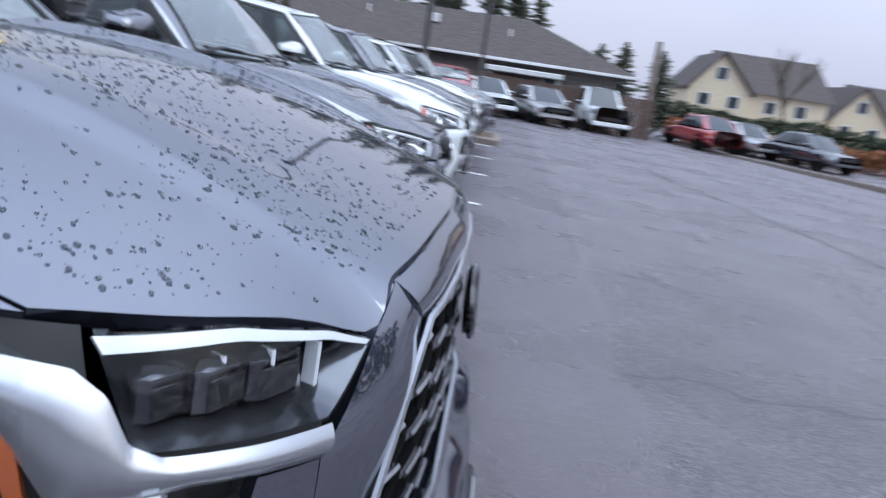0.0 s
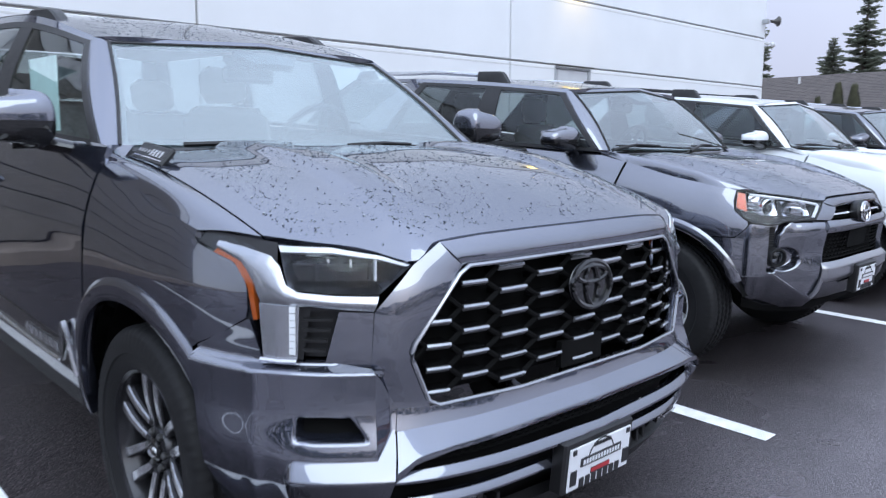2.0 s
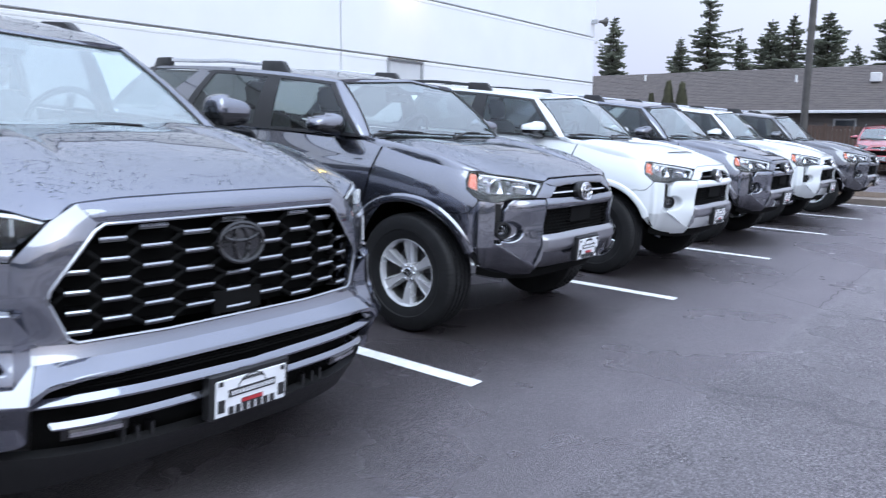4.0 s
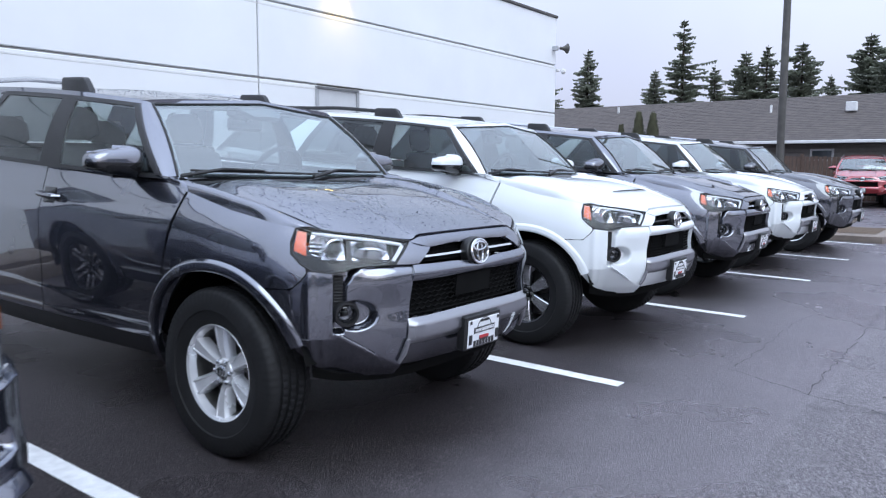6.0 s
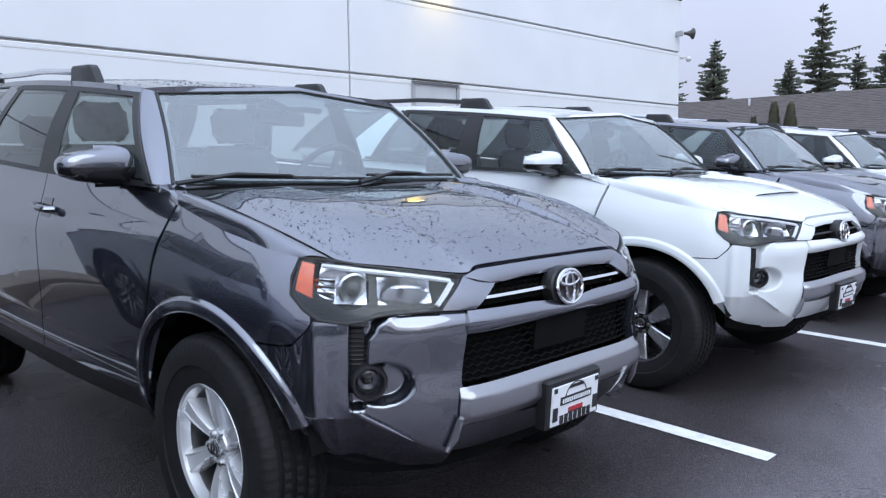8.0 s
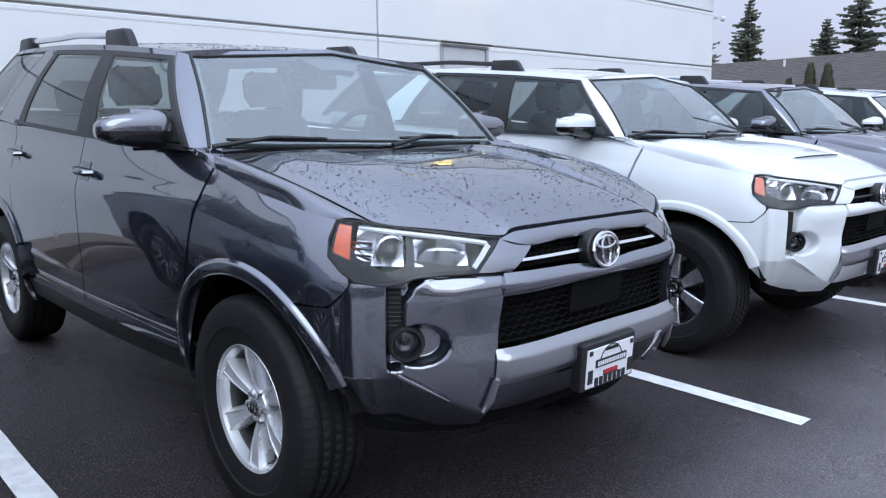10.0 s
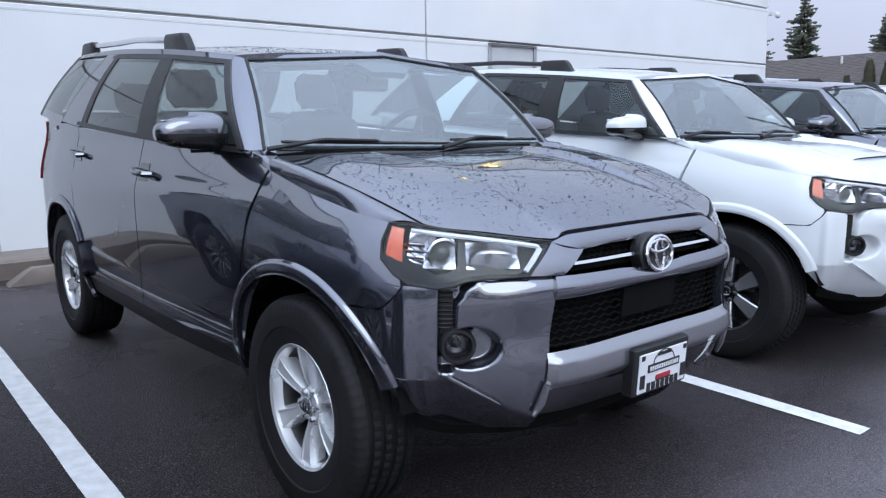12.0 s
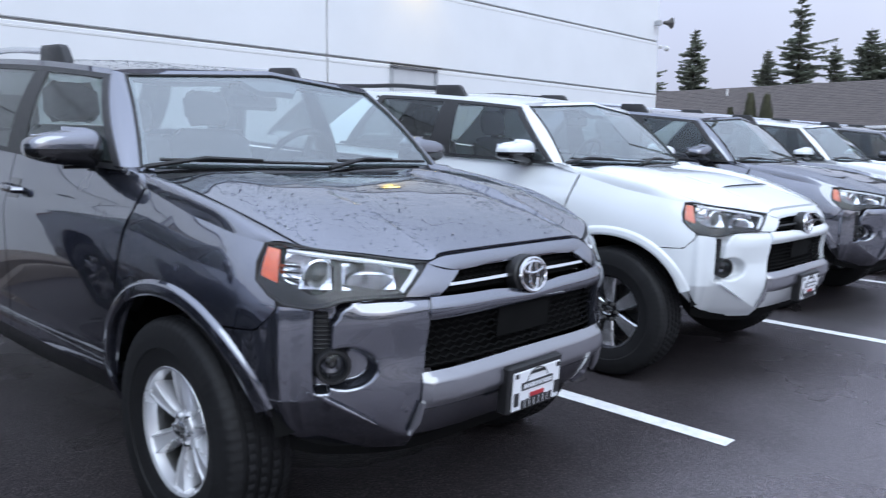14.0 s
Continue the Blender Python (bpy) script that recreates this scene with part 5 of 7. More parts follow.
    for q in (-1, 1):
        rim_top = [(0, 1.047), (0.4, 1.046), (0.8, 1.043), (1.15, 1.034), (1.28, 1.012), (1.40, 0.987)]
        part("brow_flange", Geo().grid(lambda u, v: sh.B(q * line(rim_top, u).x, line(rim_top, u).y, -0.001 - 0.04 * v) + Vector((0, 0, -0.004 * v)), 30, 3), P, root)
    nose_panel(sh, "grille_chin", both([(0, 0.615), (1.2, 0.613), (1.58, 0.608)]), both([(0, 0.654), (1.26, 0.654), (1.56, 0.656)]), P, root, 32, 4, lambda u, v: 0.004)

    def step(x, lo, hi, soft):
        return min(1.0, max(0.0, (x - lo) / soft)) * min(1.0, max(0.0, (hi - x) / soft))

    def corner(s, z):
        """Bumper corner in one pressing: ledge under the lamp, dark slot, and the wing that stands out below it."""
        ledge = min(1.0, max(0.0, (0.766 - z) / 0.015)) * min(1.0, max(0.0, (s - 1.62) / 0.14))
        ahead = min(1.0, max(0.0, (2.68 - s) / 0.24))
        ahead = ahead * ahead * (3 - 2 * ahead)
        wing = 0.058 * ahead * (min(1.0, max(0.0, (0.606 - z) / 0.088)) if z > 0.515 else 1 - 0.95 * (0.515 - z) / 0.15)
        lo, hi = 0.598, 0.648 - 0.05 * max(0.0, (1.98 - s) / 0.15)
        slot = step(s, 1.81, 2.47, 0.07) * step(z, lo - 0.002, hi + 0.004, 0.016) if hi > lo else 0.0
        fold = 0.006 * math.exp(-(((s - 2.86) / 0.10) ** 2)) * ledge
        under = -0.30 * max(0.0, 0.50 - z) * (1 - ahead)
        return max(0.032 * ledge + under, wing) + fold - 0.070 * slot

    for q in (-1, 1):
        f = (lambda p: p) if q > 0 else flip
        # cheek in one sheet from the chin to the brow
        inner = [(0.654, 1.285), (0.770, 1.445), (0.790, 1.455), (0.808, 1.435), (0.962, 1.055), (0.981, 1.0)]
        outer = [(0.656, 1.56), (0.735, 1.72), (0.757, 1.79), (0.886, 1.758), (0.988, 1.400), (1.035, 1.15)]

        def cheek(u, v):
            za, zb2 = 0.654 + 0.327 * v, 0.656 + 0.379 * v
            sa, sb = ramp(inner, za), ramp(outer, zb2)
            return sh.B(q * (sa + (sb - sa) * u), za + (zb2 - za) * u, 0.006 * (1 - u) + 0.004 * math.sin(math.pi * u) * min(1.0, v * 3))

        part("grille_cheek", Geo().grid(cheek, 20, 48, 0.018, CENTRE), P, root)
        part("grille_cheek", Geo().grid(strip_fn(sh, f([(1.79, 0.757), (2.205, 0.770)]), f([(1.765, 0.884), (2.075, 0.888)])), 10, 10, 0.018, CENTRE), P, root)
        low = f([(1.70, 0.392), (1.74, 0.388), (1.80, 0.384), (2.20, 0.366), (2.46, 0.360), (2.83, 0.357), (3.0, 0.357), (3.36, 0.362)])
        upp = f([(1.56, 0.655), (1.715, 0.734), (1.79, 0.759), (2.20, 0.771), (2.46, 0.770), (2.85, 0.770), (2.98, 0.862), (3.60, 0.774)])
        part("bumper_corner", Geo().grid(strip_fn(sh, low, upp, corner), 144, 110, 0.03, CENTRE), P, root, angle=80)
        part("bumper_slot", Geo().grid(strip_fn(sh, f([(1.84, 0.600), (2.47, 0.600)]), f([(1.93, 0.645), (2.45, 0.651)]), -0.010), 10, 5), M_DARK, root)
        # tall lamp: projector bay, silver L-shaped frame and amber marker
        hb = f([(1.72, 0.924), (2.08, 0.927), (2.58, 0.934)])
        ht = f([(1.41, 0.987), (1.68, 1.011), (2.15, 1.030), (2.74, 1.034)])
        hl = lamp(sh, root, hb, ht, 0.055, 24, 10, M_LAMPGREY)
        rear = strip_fn(sh, f([(1.76, 0.885), (2.36, 0.886), (2.44, 0.772), (2.84, 0.772), (2.90, 0.864), (3.01, 0.946), (3.16, 0.985), (3.45, 1.003), (3.68, 1.021)]), f([(1.71, 0.922), (2.30, 0.926), (2.44, 0.926), (2.70, 0.930), (2.78, 1.034), (2.90, 1.036), (3.16, 1.041), (3.40, 1.045), (3.62, 1.045)]), -0.012)
        part("lamp_backing", Geo().grid(rear, 48, 6), M_LAMPDARK, hl)
        arm_flat = strip_fn(sh, f([(1.765, 0.888), (2.08, 0.894), (2.37, 0.900), (2.60, 0.896), (2.84, 0.900), (2.93, 0.940), (3.10, 0.985), (3.40, 1.012)]), f([(1.722, 0.921), (2.08, 0.924), (2.48, 0.931), (2.60, 0.945), (2.68, 0.985), (2.80, 1.008), (3.10, 1.022), (3.40, 1.030)]), 0.004)
        arm = lambda u, v: arm_flat(u, v) + (arm_flat(u, 0.5) - Vector((0, 0.4, 0.93))).normalized() * (0.009 * math.sin(math.pi * v))
        part("lamp_frame", Geo().grid(arm, 48, 6, 0.03, CENTRE), M_LAMPFRAME, hl, "satin silver lamp frame")
        leg = strip_fn(sh, f([(2.475, 0.777), (2.825, 0.777)]), f([(2.455, 0.898), (2.865, 0.902)]), lambda s, z: 0.005 + 0.004 * math.sin(math.pi * min(1, max(0, (s - 2.46) / 0.38))))
        part("lamp_frame", Geo().grid(leg, 8, 8, 0.03, CENTRE), M_LAMPFRAME, hl, "satin silver lamp frame")
        part("running_light", Geo().grid(strip_fn(sh, f([(1.47, 0.985), (1.70, 1.002), (2.15, 1.017), (2.70, 1.016)]), f([(1.44, 0.988), (1.69, 1.010), (2.15, 1.028), (2.74, 1.030)]), 0.001), 20, 3, 0.012, CENTRE), M_DRL, hl, "white daytime light bar")
        for k in range(7):
            part("light_segment", Geo().grid(strip_fn(sh, f([(2.485, 0.790 + 0.016 * k), (2.545, 0.790 + 0.016 * k)]), f([(2.485, 0.804 + 0.016 * k), (2.545, 0.804 + 0.016 * k)]), 0.013), 2, 2, 0.006, CENTRE), M_DRL, hl)
        part("frame_edge", Geo().tube([sh.B(q * s, z, 0.014) for s, z in ((2.47, 0.775), (2.65, 0.774), (2.83, 0.775))], 0.006, 6), M_CHROME, hl)
        amb = strip_fn(sh, f([(2.875, 0.864), (2.935, 0.945), (3.10, 1.000), (3.34, 1.022)]), f([(2.915, 0.862), (2.985, 0.938), (3.16, 0.987), (3.42, 1.004)]), 0.007)
        part("amber_marker", Geo().grid(amb, 20, 3, 0.02, CENTRE), M_AMBER, hl, "amber side marker")
        ob = part("lens", Geo().grid(strip_fn(sh, f([(2.92, 0.861), (3.02, 0.944), (3.17, 0.984), (3.46, 1.003), (3.69, 1.021)]), f([(2.93, 1.02), (3.02, 1.03), (3.2, 1.040), (3.45, 1.045), (3.64, 1.045)]), 0.012), 14, 4, 0.0, CENTRE), M_LENS, hl)
        ob.visible_shadow = False
        for k in range(3):
            pc = sh.B(q * (1.93 + 0.25 * k), 0.972, -0.034)
            m = Matrix.Translation(pc) @ Vector((q * 0.40, -0.9, 0)).to_track_quat("X", "Z").to_matrix().to_4x4()
            part("lamp_module", Geo().box((0, 0, 0), (0.03, 0.072, 0.056), m, 0.008), M_LAMPGREY, hl)
            part("module_lens", Geo().box((0.015, 0, -0.004), (0.006, 0.056, 0.036), m, 0.003), M_GLOSSBLACK, hl)
            part("module_bezel", Geo().box((0.02, 0.042, 0.004), (0.02, 0.005, 0.050), m, 0.002), M_DRL, hl)
        duct = strip_fn(sh, f([(2.215, 0.776), (2.445, 0.776)]), f([(2.085, 0.886), (2.43, 0.884)]), -0.03)
        part("air_duct", Geo().grid(duct, 8, 6, 0.03, CENTRE), M_BLACK, root)
        for k in range(4):
            part("duct_vane", Geo().tube([sh.B(q * s, 0.796 + 0.024 * k, -0.006) for s in (2.21 - 0.024 * k, 2.32, 2.435)], 0.005, 5), M_BLACK, root)
        fog = nose_panel(sh, "fog_lamp", f([(0.93, 0.394), (1.33, 0.394)]), f([(0.93, 0.408), (1.33, 0.408)]), M_CHROME, root, 8, 3, 0.022, 0.03)
        part("fog_lens", Geo().grid(belt_fn(sh, f([(0.94, 0.395), (1.32, 0.395)]), f([(0.94, 0.407), (1.32, 0.407)]), 0.028), 8, 2, 0.0, CENTRE), M_LENS, fog)
        part("fog_bezel", Geo().grid(belt_fn(sh, f([(0.88, 0.384), (1.40, 0.384)]), f([(0.88, 0.416), (1.40, 0.416)]), 0.014), 8, 3, 0.03, CENTRE), M_GLOSSBLACK, fog)
    # grille: chrome outline, dark back and rows of long hexagons
    rim = [(0.80, 0.980), (0.96, 0.979), (1.04, 0.962), (1.42, 0.808), (1.445, 0.788), (1.435, 0.768), (1.30, 0.670), (1.22, 0.657)]
    half = [sh.B(s, z, 0.012) for s, z in [(0.40, 0.981)] + rim + [(0.58, 0.656)]]
    loop = half + [Vector((-p.x, p.y, p.z)) for p in reversed(half)]
    part("grille_outline", Geo().tube(loop, 0.0055, 6, True), M_LAMPFRAME, root, "satin silver line round the grille")

    def width(z):
        return 0.97 + 0.465 * (0.978 - z) / 0.190 if z > 0.788 else 1.435 - 0.17 * (0.788 - z) / 0.131

    part("grille", Geo().grid(lambda u, v: sh.B(width(0.66 + 0.318 * v) * (2 * u - 1), 0.66 + 0.318 * v, -0.075), 30, 8), M_DARK, root)
    rows, pitch = 11, 0.60
    for j in range(rows):
        z = 0.664 + 0.312 * (j + 0.5) / rows
        wz = width(z)
        shift = pitch / 2 if j % 2 else 0
        for i in range(-7, 8):
            s = i * pitch + shift
            if abs(s) > wz - 0.01:
                continue
            a, b = max(s - pitch * 0.165, -wz), min(s + pitch * 0.165, wz)
            part("grille_cell", Geo().grid(lambda u, v: sh.B(a + (b - a) * u, z - 0.008 + 0.016 * v, -0.012), 4, 1, 0.05, CENTRE), M_GLOSSBLACK, root)
            part("grille_bar", Geo().grid(lambda u, v: sh.B(a + (b - a) * u, z - 0.002 + 0.0095 * v, -0.006 + 0.003 * math.sin(math.pi * v)), 4, 2, 0.005, CENTRE), M_LAMPFRAME, root)
            for e, dz in ((-1, 1), (1, 1), (-1, -1), (1, -1)):
                s2, z2 = s + e * pitch * 0.335, z + dz * 0.0275
                if abs(s2) < wz and 0.662 < z2 < 0.976:
                    part("grille_link", Geo().tube([sh.B(s + e * pitch * 0.165, z, -0.018), sh.B(s2, z2, -0.018)], 0.0065, 5), M_DARK, root)
    emblem(root, sh.B(0, 0.889, 0.004), 0.168, 0.125, M_GLOSSBLACK, radians(-6))
    part("sensor_panel", Geo().grid(belt_fn(sh, both([(0, 0.665), (0.20, 0.665)]), both([(0, 0.735), (0.20, 0.735)]), -0.006), 6, 4, 0.02, CENTRE), M_DARK, root)
    # bumper middle
    nose_panel(sh, "bumper_bar", both([(0, 0.572), (0.8, 0.571), (1.2, 0.567), (1.47, 0.553), (1.63, 0.515)]), both([(0, 0.617), (0.8, 0.616), (1.2, 0.614), (1.4, 0.611), (1.575, 0.607)]), P, root, 64, 20, lambda u, v: 0.004 + (0.020 + 0.034 * (2 * u - 1) ** 2) * min(1.0, (1 - v) * 1.33), 0.05)
    part("lower_intake", Geo().grid(belt_fn(sh, both([(0, 0.30), (1.72, 0.30)]), both([(0, 0.575), (1.2, 0.565), (1.62, 0.52)]), -0.05), 24, 6), M_DARK, root)
    nose_panel(sh, "intake_bar", both([(0, 0.490), (1.0, 0.500), (1.66, 0.500)]), both([(0, 0.518), (1.0, 0.526), (1.63, 0.524)]), M_SEQ, root, 30, 4, lambda u, v: 0.040 - 0.024 * max(0.0, v - 0.3), 0.05)
    nose_panel(sh, "intake_bar", both([(0, 0.422), (1.46, 0.424)]), both([(0, 0.444), (1.50, 0.446)]), M_SEQ, root, 30, 4, lambda u, v: 0.028 - 0.020 * max(0.0, v - 0.3), 0.05)
    hexmesh(root, sh, -1.30, 1.30, 0.530, 0.562, 40, 3, 0.004, -0.01)
    for i in range(-14, 15):
        if 5 < abs(i) < 9:
            p = sh.B(i * 0.11, 0.345, -0.030)
            part("intake_tooth", Geo().box(p, (0.012, 0.04, 0.05), None, 0.003), M_BLACK, root)
    nose_panel(sh, "lower_lip", both([(0, 0.225), (1.64, 0.205), (3.30, 0.190)]), both([(0, 0.310), (1.68, 0.335), (3.24, 0.352)]), M_BLACK, root, 40, 6, lambda u, v: 0.012 * v - 0.004, 0.03)
    dealer_plate(root, sh.B(-0.03, 0.418, 0.060), 0.275, 0.122, 0.0, radians(4))
    # hood badge on both flanks and door emblems
    for q in (-1, 1):
        edge = c["hood_fn"]
        p0, p1 = edge(0.975 if q > 0 else 0.025, 0.68), edge(0.975 if q > 0 else 0.025, 0.965)
        along = (p1 - p0).normalized()
        face = Vector((q * 0.75, -0.25, 0.62))
        face = (face - along * face.dot(along)).normalized()
        rise = along.cross(face).normalized()
        rise = rise if rise.z > 0 else -rise
        m = Matrix.Translation((p0 + p1) / 2 + face * 0.012 + rise * 0.006) @ Matrix((along, face, rise)).transposed().to_4x4()
        long = (p1 - p0).length
        b = part("hood_badge", Geo().box((0, 0, 0), (long, 0.016, 0.066), m, 0.006), M_BLACK, root, "black and silver hood badge")
        part("badge_edge", Geo().box((0, 0.0085, -0.018), (long * 0.94, 0.003, 0.004), m), M_CHROME, b)
        for k in range(8):
            wide = 0.55 if k < 4 else 0.85
            part("badge_letter", Geo().box((long * (0.40 - 0.105 * k), 0.0085, 0.002), (long * 0.085 * wide, 0.003, 0.012 if k < 4 else 0.022), m), M_SATIN, b)
        tr = Geo().grid(lambda u, v: sh.S(0.60 + 1.85 * u, 0.485 + (0.085 + 0.05 * u) * v, q, 0.012 - 0.006 * v), 24, 5, 0.012, CENTRE)
        t = part("door_cladding", tr, M_GLOSSBLACK, root, "gloss black lower door trim")
        hook = [(2.44, 0.600), (2.40, 0.560), (2.30, 0.535), (1.4, 0.512), (0.80, 0.498), (0.69, 0.505), (0.645, 0.57), (0.615, 0.645), (0.590, 0.655), (0.572, 0.62), (0.560, 0.55), (0.548, 0.48)]
        part("cladding_strip", Geo().tube([sh.S(y, z, q, 0.014) for y, z in hook], 0.0085, 6), M_SATIN, t, "satin silver strip with a hooked front end")
        dl = Geo()
        for k in range(7):
            dl.box(sh.S(0.72 + 0.055 * k, 0.545, q, 0.014), (0.004, 0.035, 0.030))
        part("door_letters", dl, M_SATIN, t)
        st = Geo().box((q * 0.785, 1.19, 1.40), (0.004, 0.33, 0.27))
        part("window_sticker", st, M_PAPER, root, "paper price sheet behind the side window") if q < 0 else None
    return root, c, sh

# ---- ground ----


def asphalt():
    """Wet asphalt: dark new surface under the row, older grey coarse surface in the lane."""
    m = bpy.data.materials.new("wet_asphalt")
    m.use_nodes = True
    nt = m.node_tree
    p = nt.nodes["Principled BSDF"]
    geo = nt.nodes.new("ShaderNodeNewGeometry")
    sep = nt.nodes.new("ShaderNodeSeparateXYZ")
    nt.links.new(geo.outputs["Position"], sep.inputs[0])

    def noise_node(scale, detail=4.0, rough=0.55):
        n = nt.nodes.new("ShaderNodeTexNoise")
        n.inputs["Scale"].default_value, n.inputs["Detail"].default_value, n.inputs["Roughness"].default_value = scale, detail, rough
        nt.links.new(geo.outputs["Position"], n.inputs["Vector"])
        return n.outputs["Fac"]

    def mth(op, a, b):
        n = nt.nodes.new("ShaderNodeMath")
        n.operation = op
        for i, v in enumerate((a, b)):
            if isinstance(v, (int, float)):
                n.inputs[i].default_value = v
            else:
                nt.links.new(v, n.inputs[i])
        return n.outputs[0]

    def ramp(fac, a, b, ca, cb):
        n = nt.nodes.new("ShaderNodeValToRGB")
        n.color_ramp.elements[0].position, n.color_ramp.elements[1].position = a, b
        n.color_ramp.elements[0].color, n.color_ramp.elements[1].color = (*ca, 1), (*cb, 1)
        nt.links.new(fac, n.inputs["Fac"])
        return n.outputs["Color"]

    def mix(fac, a, b):
        n = nt.nodes.new("ShaderNodeMix")
        n.data_type = "RGBA"
        nt.links.new(fac, n.inputs["Factor"])
        nt.links.new(a, n.inputs["A"])
        nt.links.new(b, n.inputs["B"])
        return n.outputs["Result"]

    edge = mth("ADD", sep.outputs["Y"], mth("MULTIPLY", noise_node(0.6, 3), 0.45))
    lane = nt.nodes.new("ShaderNodeMapRange")
    lane.interpolation_type = "SMOOTHSTEP"
    lane.inputs["From Min"].default_value, lane.inputs["From Max"].default_value = -1.50, -1.64
    nt.links.new(edge, lane.inputs["Value"])
    grains = noise_node(150, 3, 0.7)
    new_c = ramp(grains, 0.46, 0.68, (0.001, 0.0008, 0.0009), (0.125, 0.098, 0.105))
    old_c = ramp(noise_node(75, 5, 0.75), 0.36, 0.66, (0.034, 0.031, 0.034), (0.25, 0.23, 0.243))
    stone = nt.nodes.new("ShaderNodeTexVoronoi")
    stone.inputs["Scale"].default_value = 130
    nt.links.new(geo.outputs["Position"], stone.inputs["Vector"])
    tone = nt.nodes.new("ShaderNodeSeparateColor")
    nt.links.new(stone.outputs["Color"], tone.inputs[0])
    chip = ramp(tone.outputs[0], 0.1, 0.95, (0.45, 0.45, 0.45), (1.75, 1.75, 1.75))
    stain = ramp(noise_node(0.55, 6, 0.65), 0.38, 0.62, (0.62, 0.62, 0.62), (1, 1, 1))
    # the apron before the stalls is paler and glossier than the stalls
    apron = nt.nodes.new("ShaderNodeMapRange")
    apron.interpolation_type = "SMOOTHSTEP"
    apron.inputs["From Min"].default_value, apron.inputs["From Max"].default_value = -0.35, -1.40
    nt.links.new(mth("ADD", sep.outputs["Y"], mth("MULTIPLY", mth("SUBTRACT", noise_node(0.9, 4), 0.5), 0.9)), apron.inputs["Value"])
    apron_c = ramp(grains, 0.33, 0.72, (0.010, 0.008, 0.009), (0.150, 0.126, 0.140))
    base = mix(lane.outputs[0], mix(apron.outputs[0], new_c, apron_c), old_c)
    dirty = nt.nodes.new("ShaderNodeMix")
    dirty.data_type, dirty.blend_type = "RGBA", "MULTIPLY"
    dirty.inputs["Factor"].default_value = 1.0
    speck = nt.nodes.new("ShaderNodeMix")
    speck.data_type, speck.blend_type = "RGBA", "MULTIPLY"
    speck.inputs["Factor"].default_value = 1.0
    nt.links.new(base, speck.inputs["A"])
    nt.links.new(chip, speck.inputs["B"])
    nt.links.new(speck.outputs["Result"], dirty.inputs["A"])
    nt.links.new(stain, dirty.inputs["B"])
    # cracks in the older surface
    vor = nt.nodes.new("ShaderNodeTexVoronoi")
    vor.feature = "DISTANCE_TO_EDGE"
    vor.inputs["Scale"].default_value = 0.33
    warp = nt.nodes.new("ShaderNodeTexNoise")
    warp.inputs["Scale"].default_value, warp.inputs["Detail"].default_value = 1.4, 6
    nt.links.new(geo.outputs["Position"], warp.inputs["Vector"])
    wmix = nt.nodes.new("ShaderNodeMix")
    wmix.data_type, wmix.blend_type = "RGBA", "LINEAR_LIGHT"
    wmix.inputs["Factor"].default_value = 0.5
    nt.links.new(geo.outputs["Position"], wmix.inputs["A"])
    nt.links.new(warp.outputs["Color"], wmix.inputs["B"])
    nt.links.new(wmix.outputs["Result"], vor.inputs["Vector"])
    crack = ramp(vor.outputs["Distance"], 0.0, 0.009, (0.35, 0.35, 0.35), (1, 1, 1))
    only = mix(lane.outputs[0], ramp(grains, 0, 0.01, (1, 1, 1), (1, 1, 1)), crack)
    col = nt.nodes.new("ShaderNodeMix")
    col.data_type, col.blend_type = "RGBA", "MULTIPLY"
    col.inputs["Factor"].default_value = 1.0
    nt.links.new(dirty.outputs["Result"], col.inputs["A"])
    nt.links.new(only, col.inputs["B"])
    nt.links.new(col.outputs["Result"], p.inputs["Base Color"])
    wet = nt.nodes.new("ShaderNodeMapRange")
    wet.inputs["From Min"].default_value, wet.inputs["From Max"].default_value = 0.35, 0.65
    wet.inputs["To Min"].default_value, wet.inputs["To Max"].default_value = 0.42, 0.60
    nt.links.new(noise_node(0.5, 5), wet.inputs["Value"])
    nt.links.new(wet.outputs[0], p.inputs["Roughness"])
    p.inputs["Specular IOR Level"].default_value = 0.12
    b = nt.nodes.new("ShaderNodeBump")
    b.inputs["Strength"].default_value, b.inputs["Distance"].default_value = 1.0, 0.010
    # film of water over the grains: dull from above, bright at grazing angles
    face = nt.nodes.new("ShaderNodeLayerWeight")
    face.inputs["Blend"].default_value = 0.5
    film = nt.nodes.new("ShaderNodeMapRange")
    film.inputs["To Min"].default_value, film.inputs["To Max"].default_value = 0.42, 0.12
    nt.links.new(lane.outputs[0], film.inputs["Value"])
    sheen = mth("MINIMUM", mth("ADD", mth("MULTIPLY", mth("POWER", face.outputs["Facing"], 5.4), film.outputs[0]), mth("ADD", mth("MULTIPLY", apron.outputs[0], mth("SUBTRACT", 0.19, mth("MULTIPLY", lane.outputs[0], 0.075))), 0.016)), 0.22)
    water = nt.nodes.new("ShaderNodeBsdfGlossy")
    water.inputs["Color"].default_value = (1.0, 0.93, 0.98, 1)
    calm = nt.nodes.new("ShaderNodeMapRange")
    calm.inputs["From Min"].default_value, calm.inputs["From Max"].default_value = 0.35, 0.65
    calm.inputs["To Min"].default_value, calm.inputs["To Max"].default_value = 0.22, 0.36
    nt.links.new(noise_node(0.7, 4), calm.inputs["Value"])
    nt.links.new(calm.outputs[0], water.inputs["Roughness"])
    fine = nt.nodes.new("ShaderNodeBump")
    fine.inputs["Strength"].default_value, fine.inputs["Distance"].default_value = 1.0, 0.010
    nt.links.new(noise_node(110, 4, 0.75), fine.inputs["Height"])
    nt.links.new(fine.outputs["Normal"], water.inputs["Normal"])
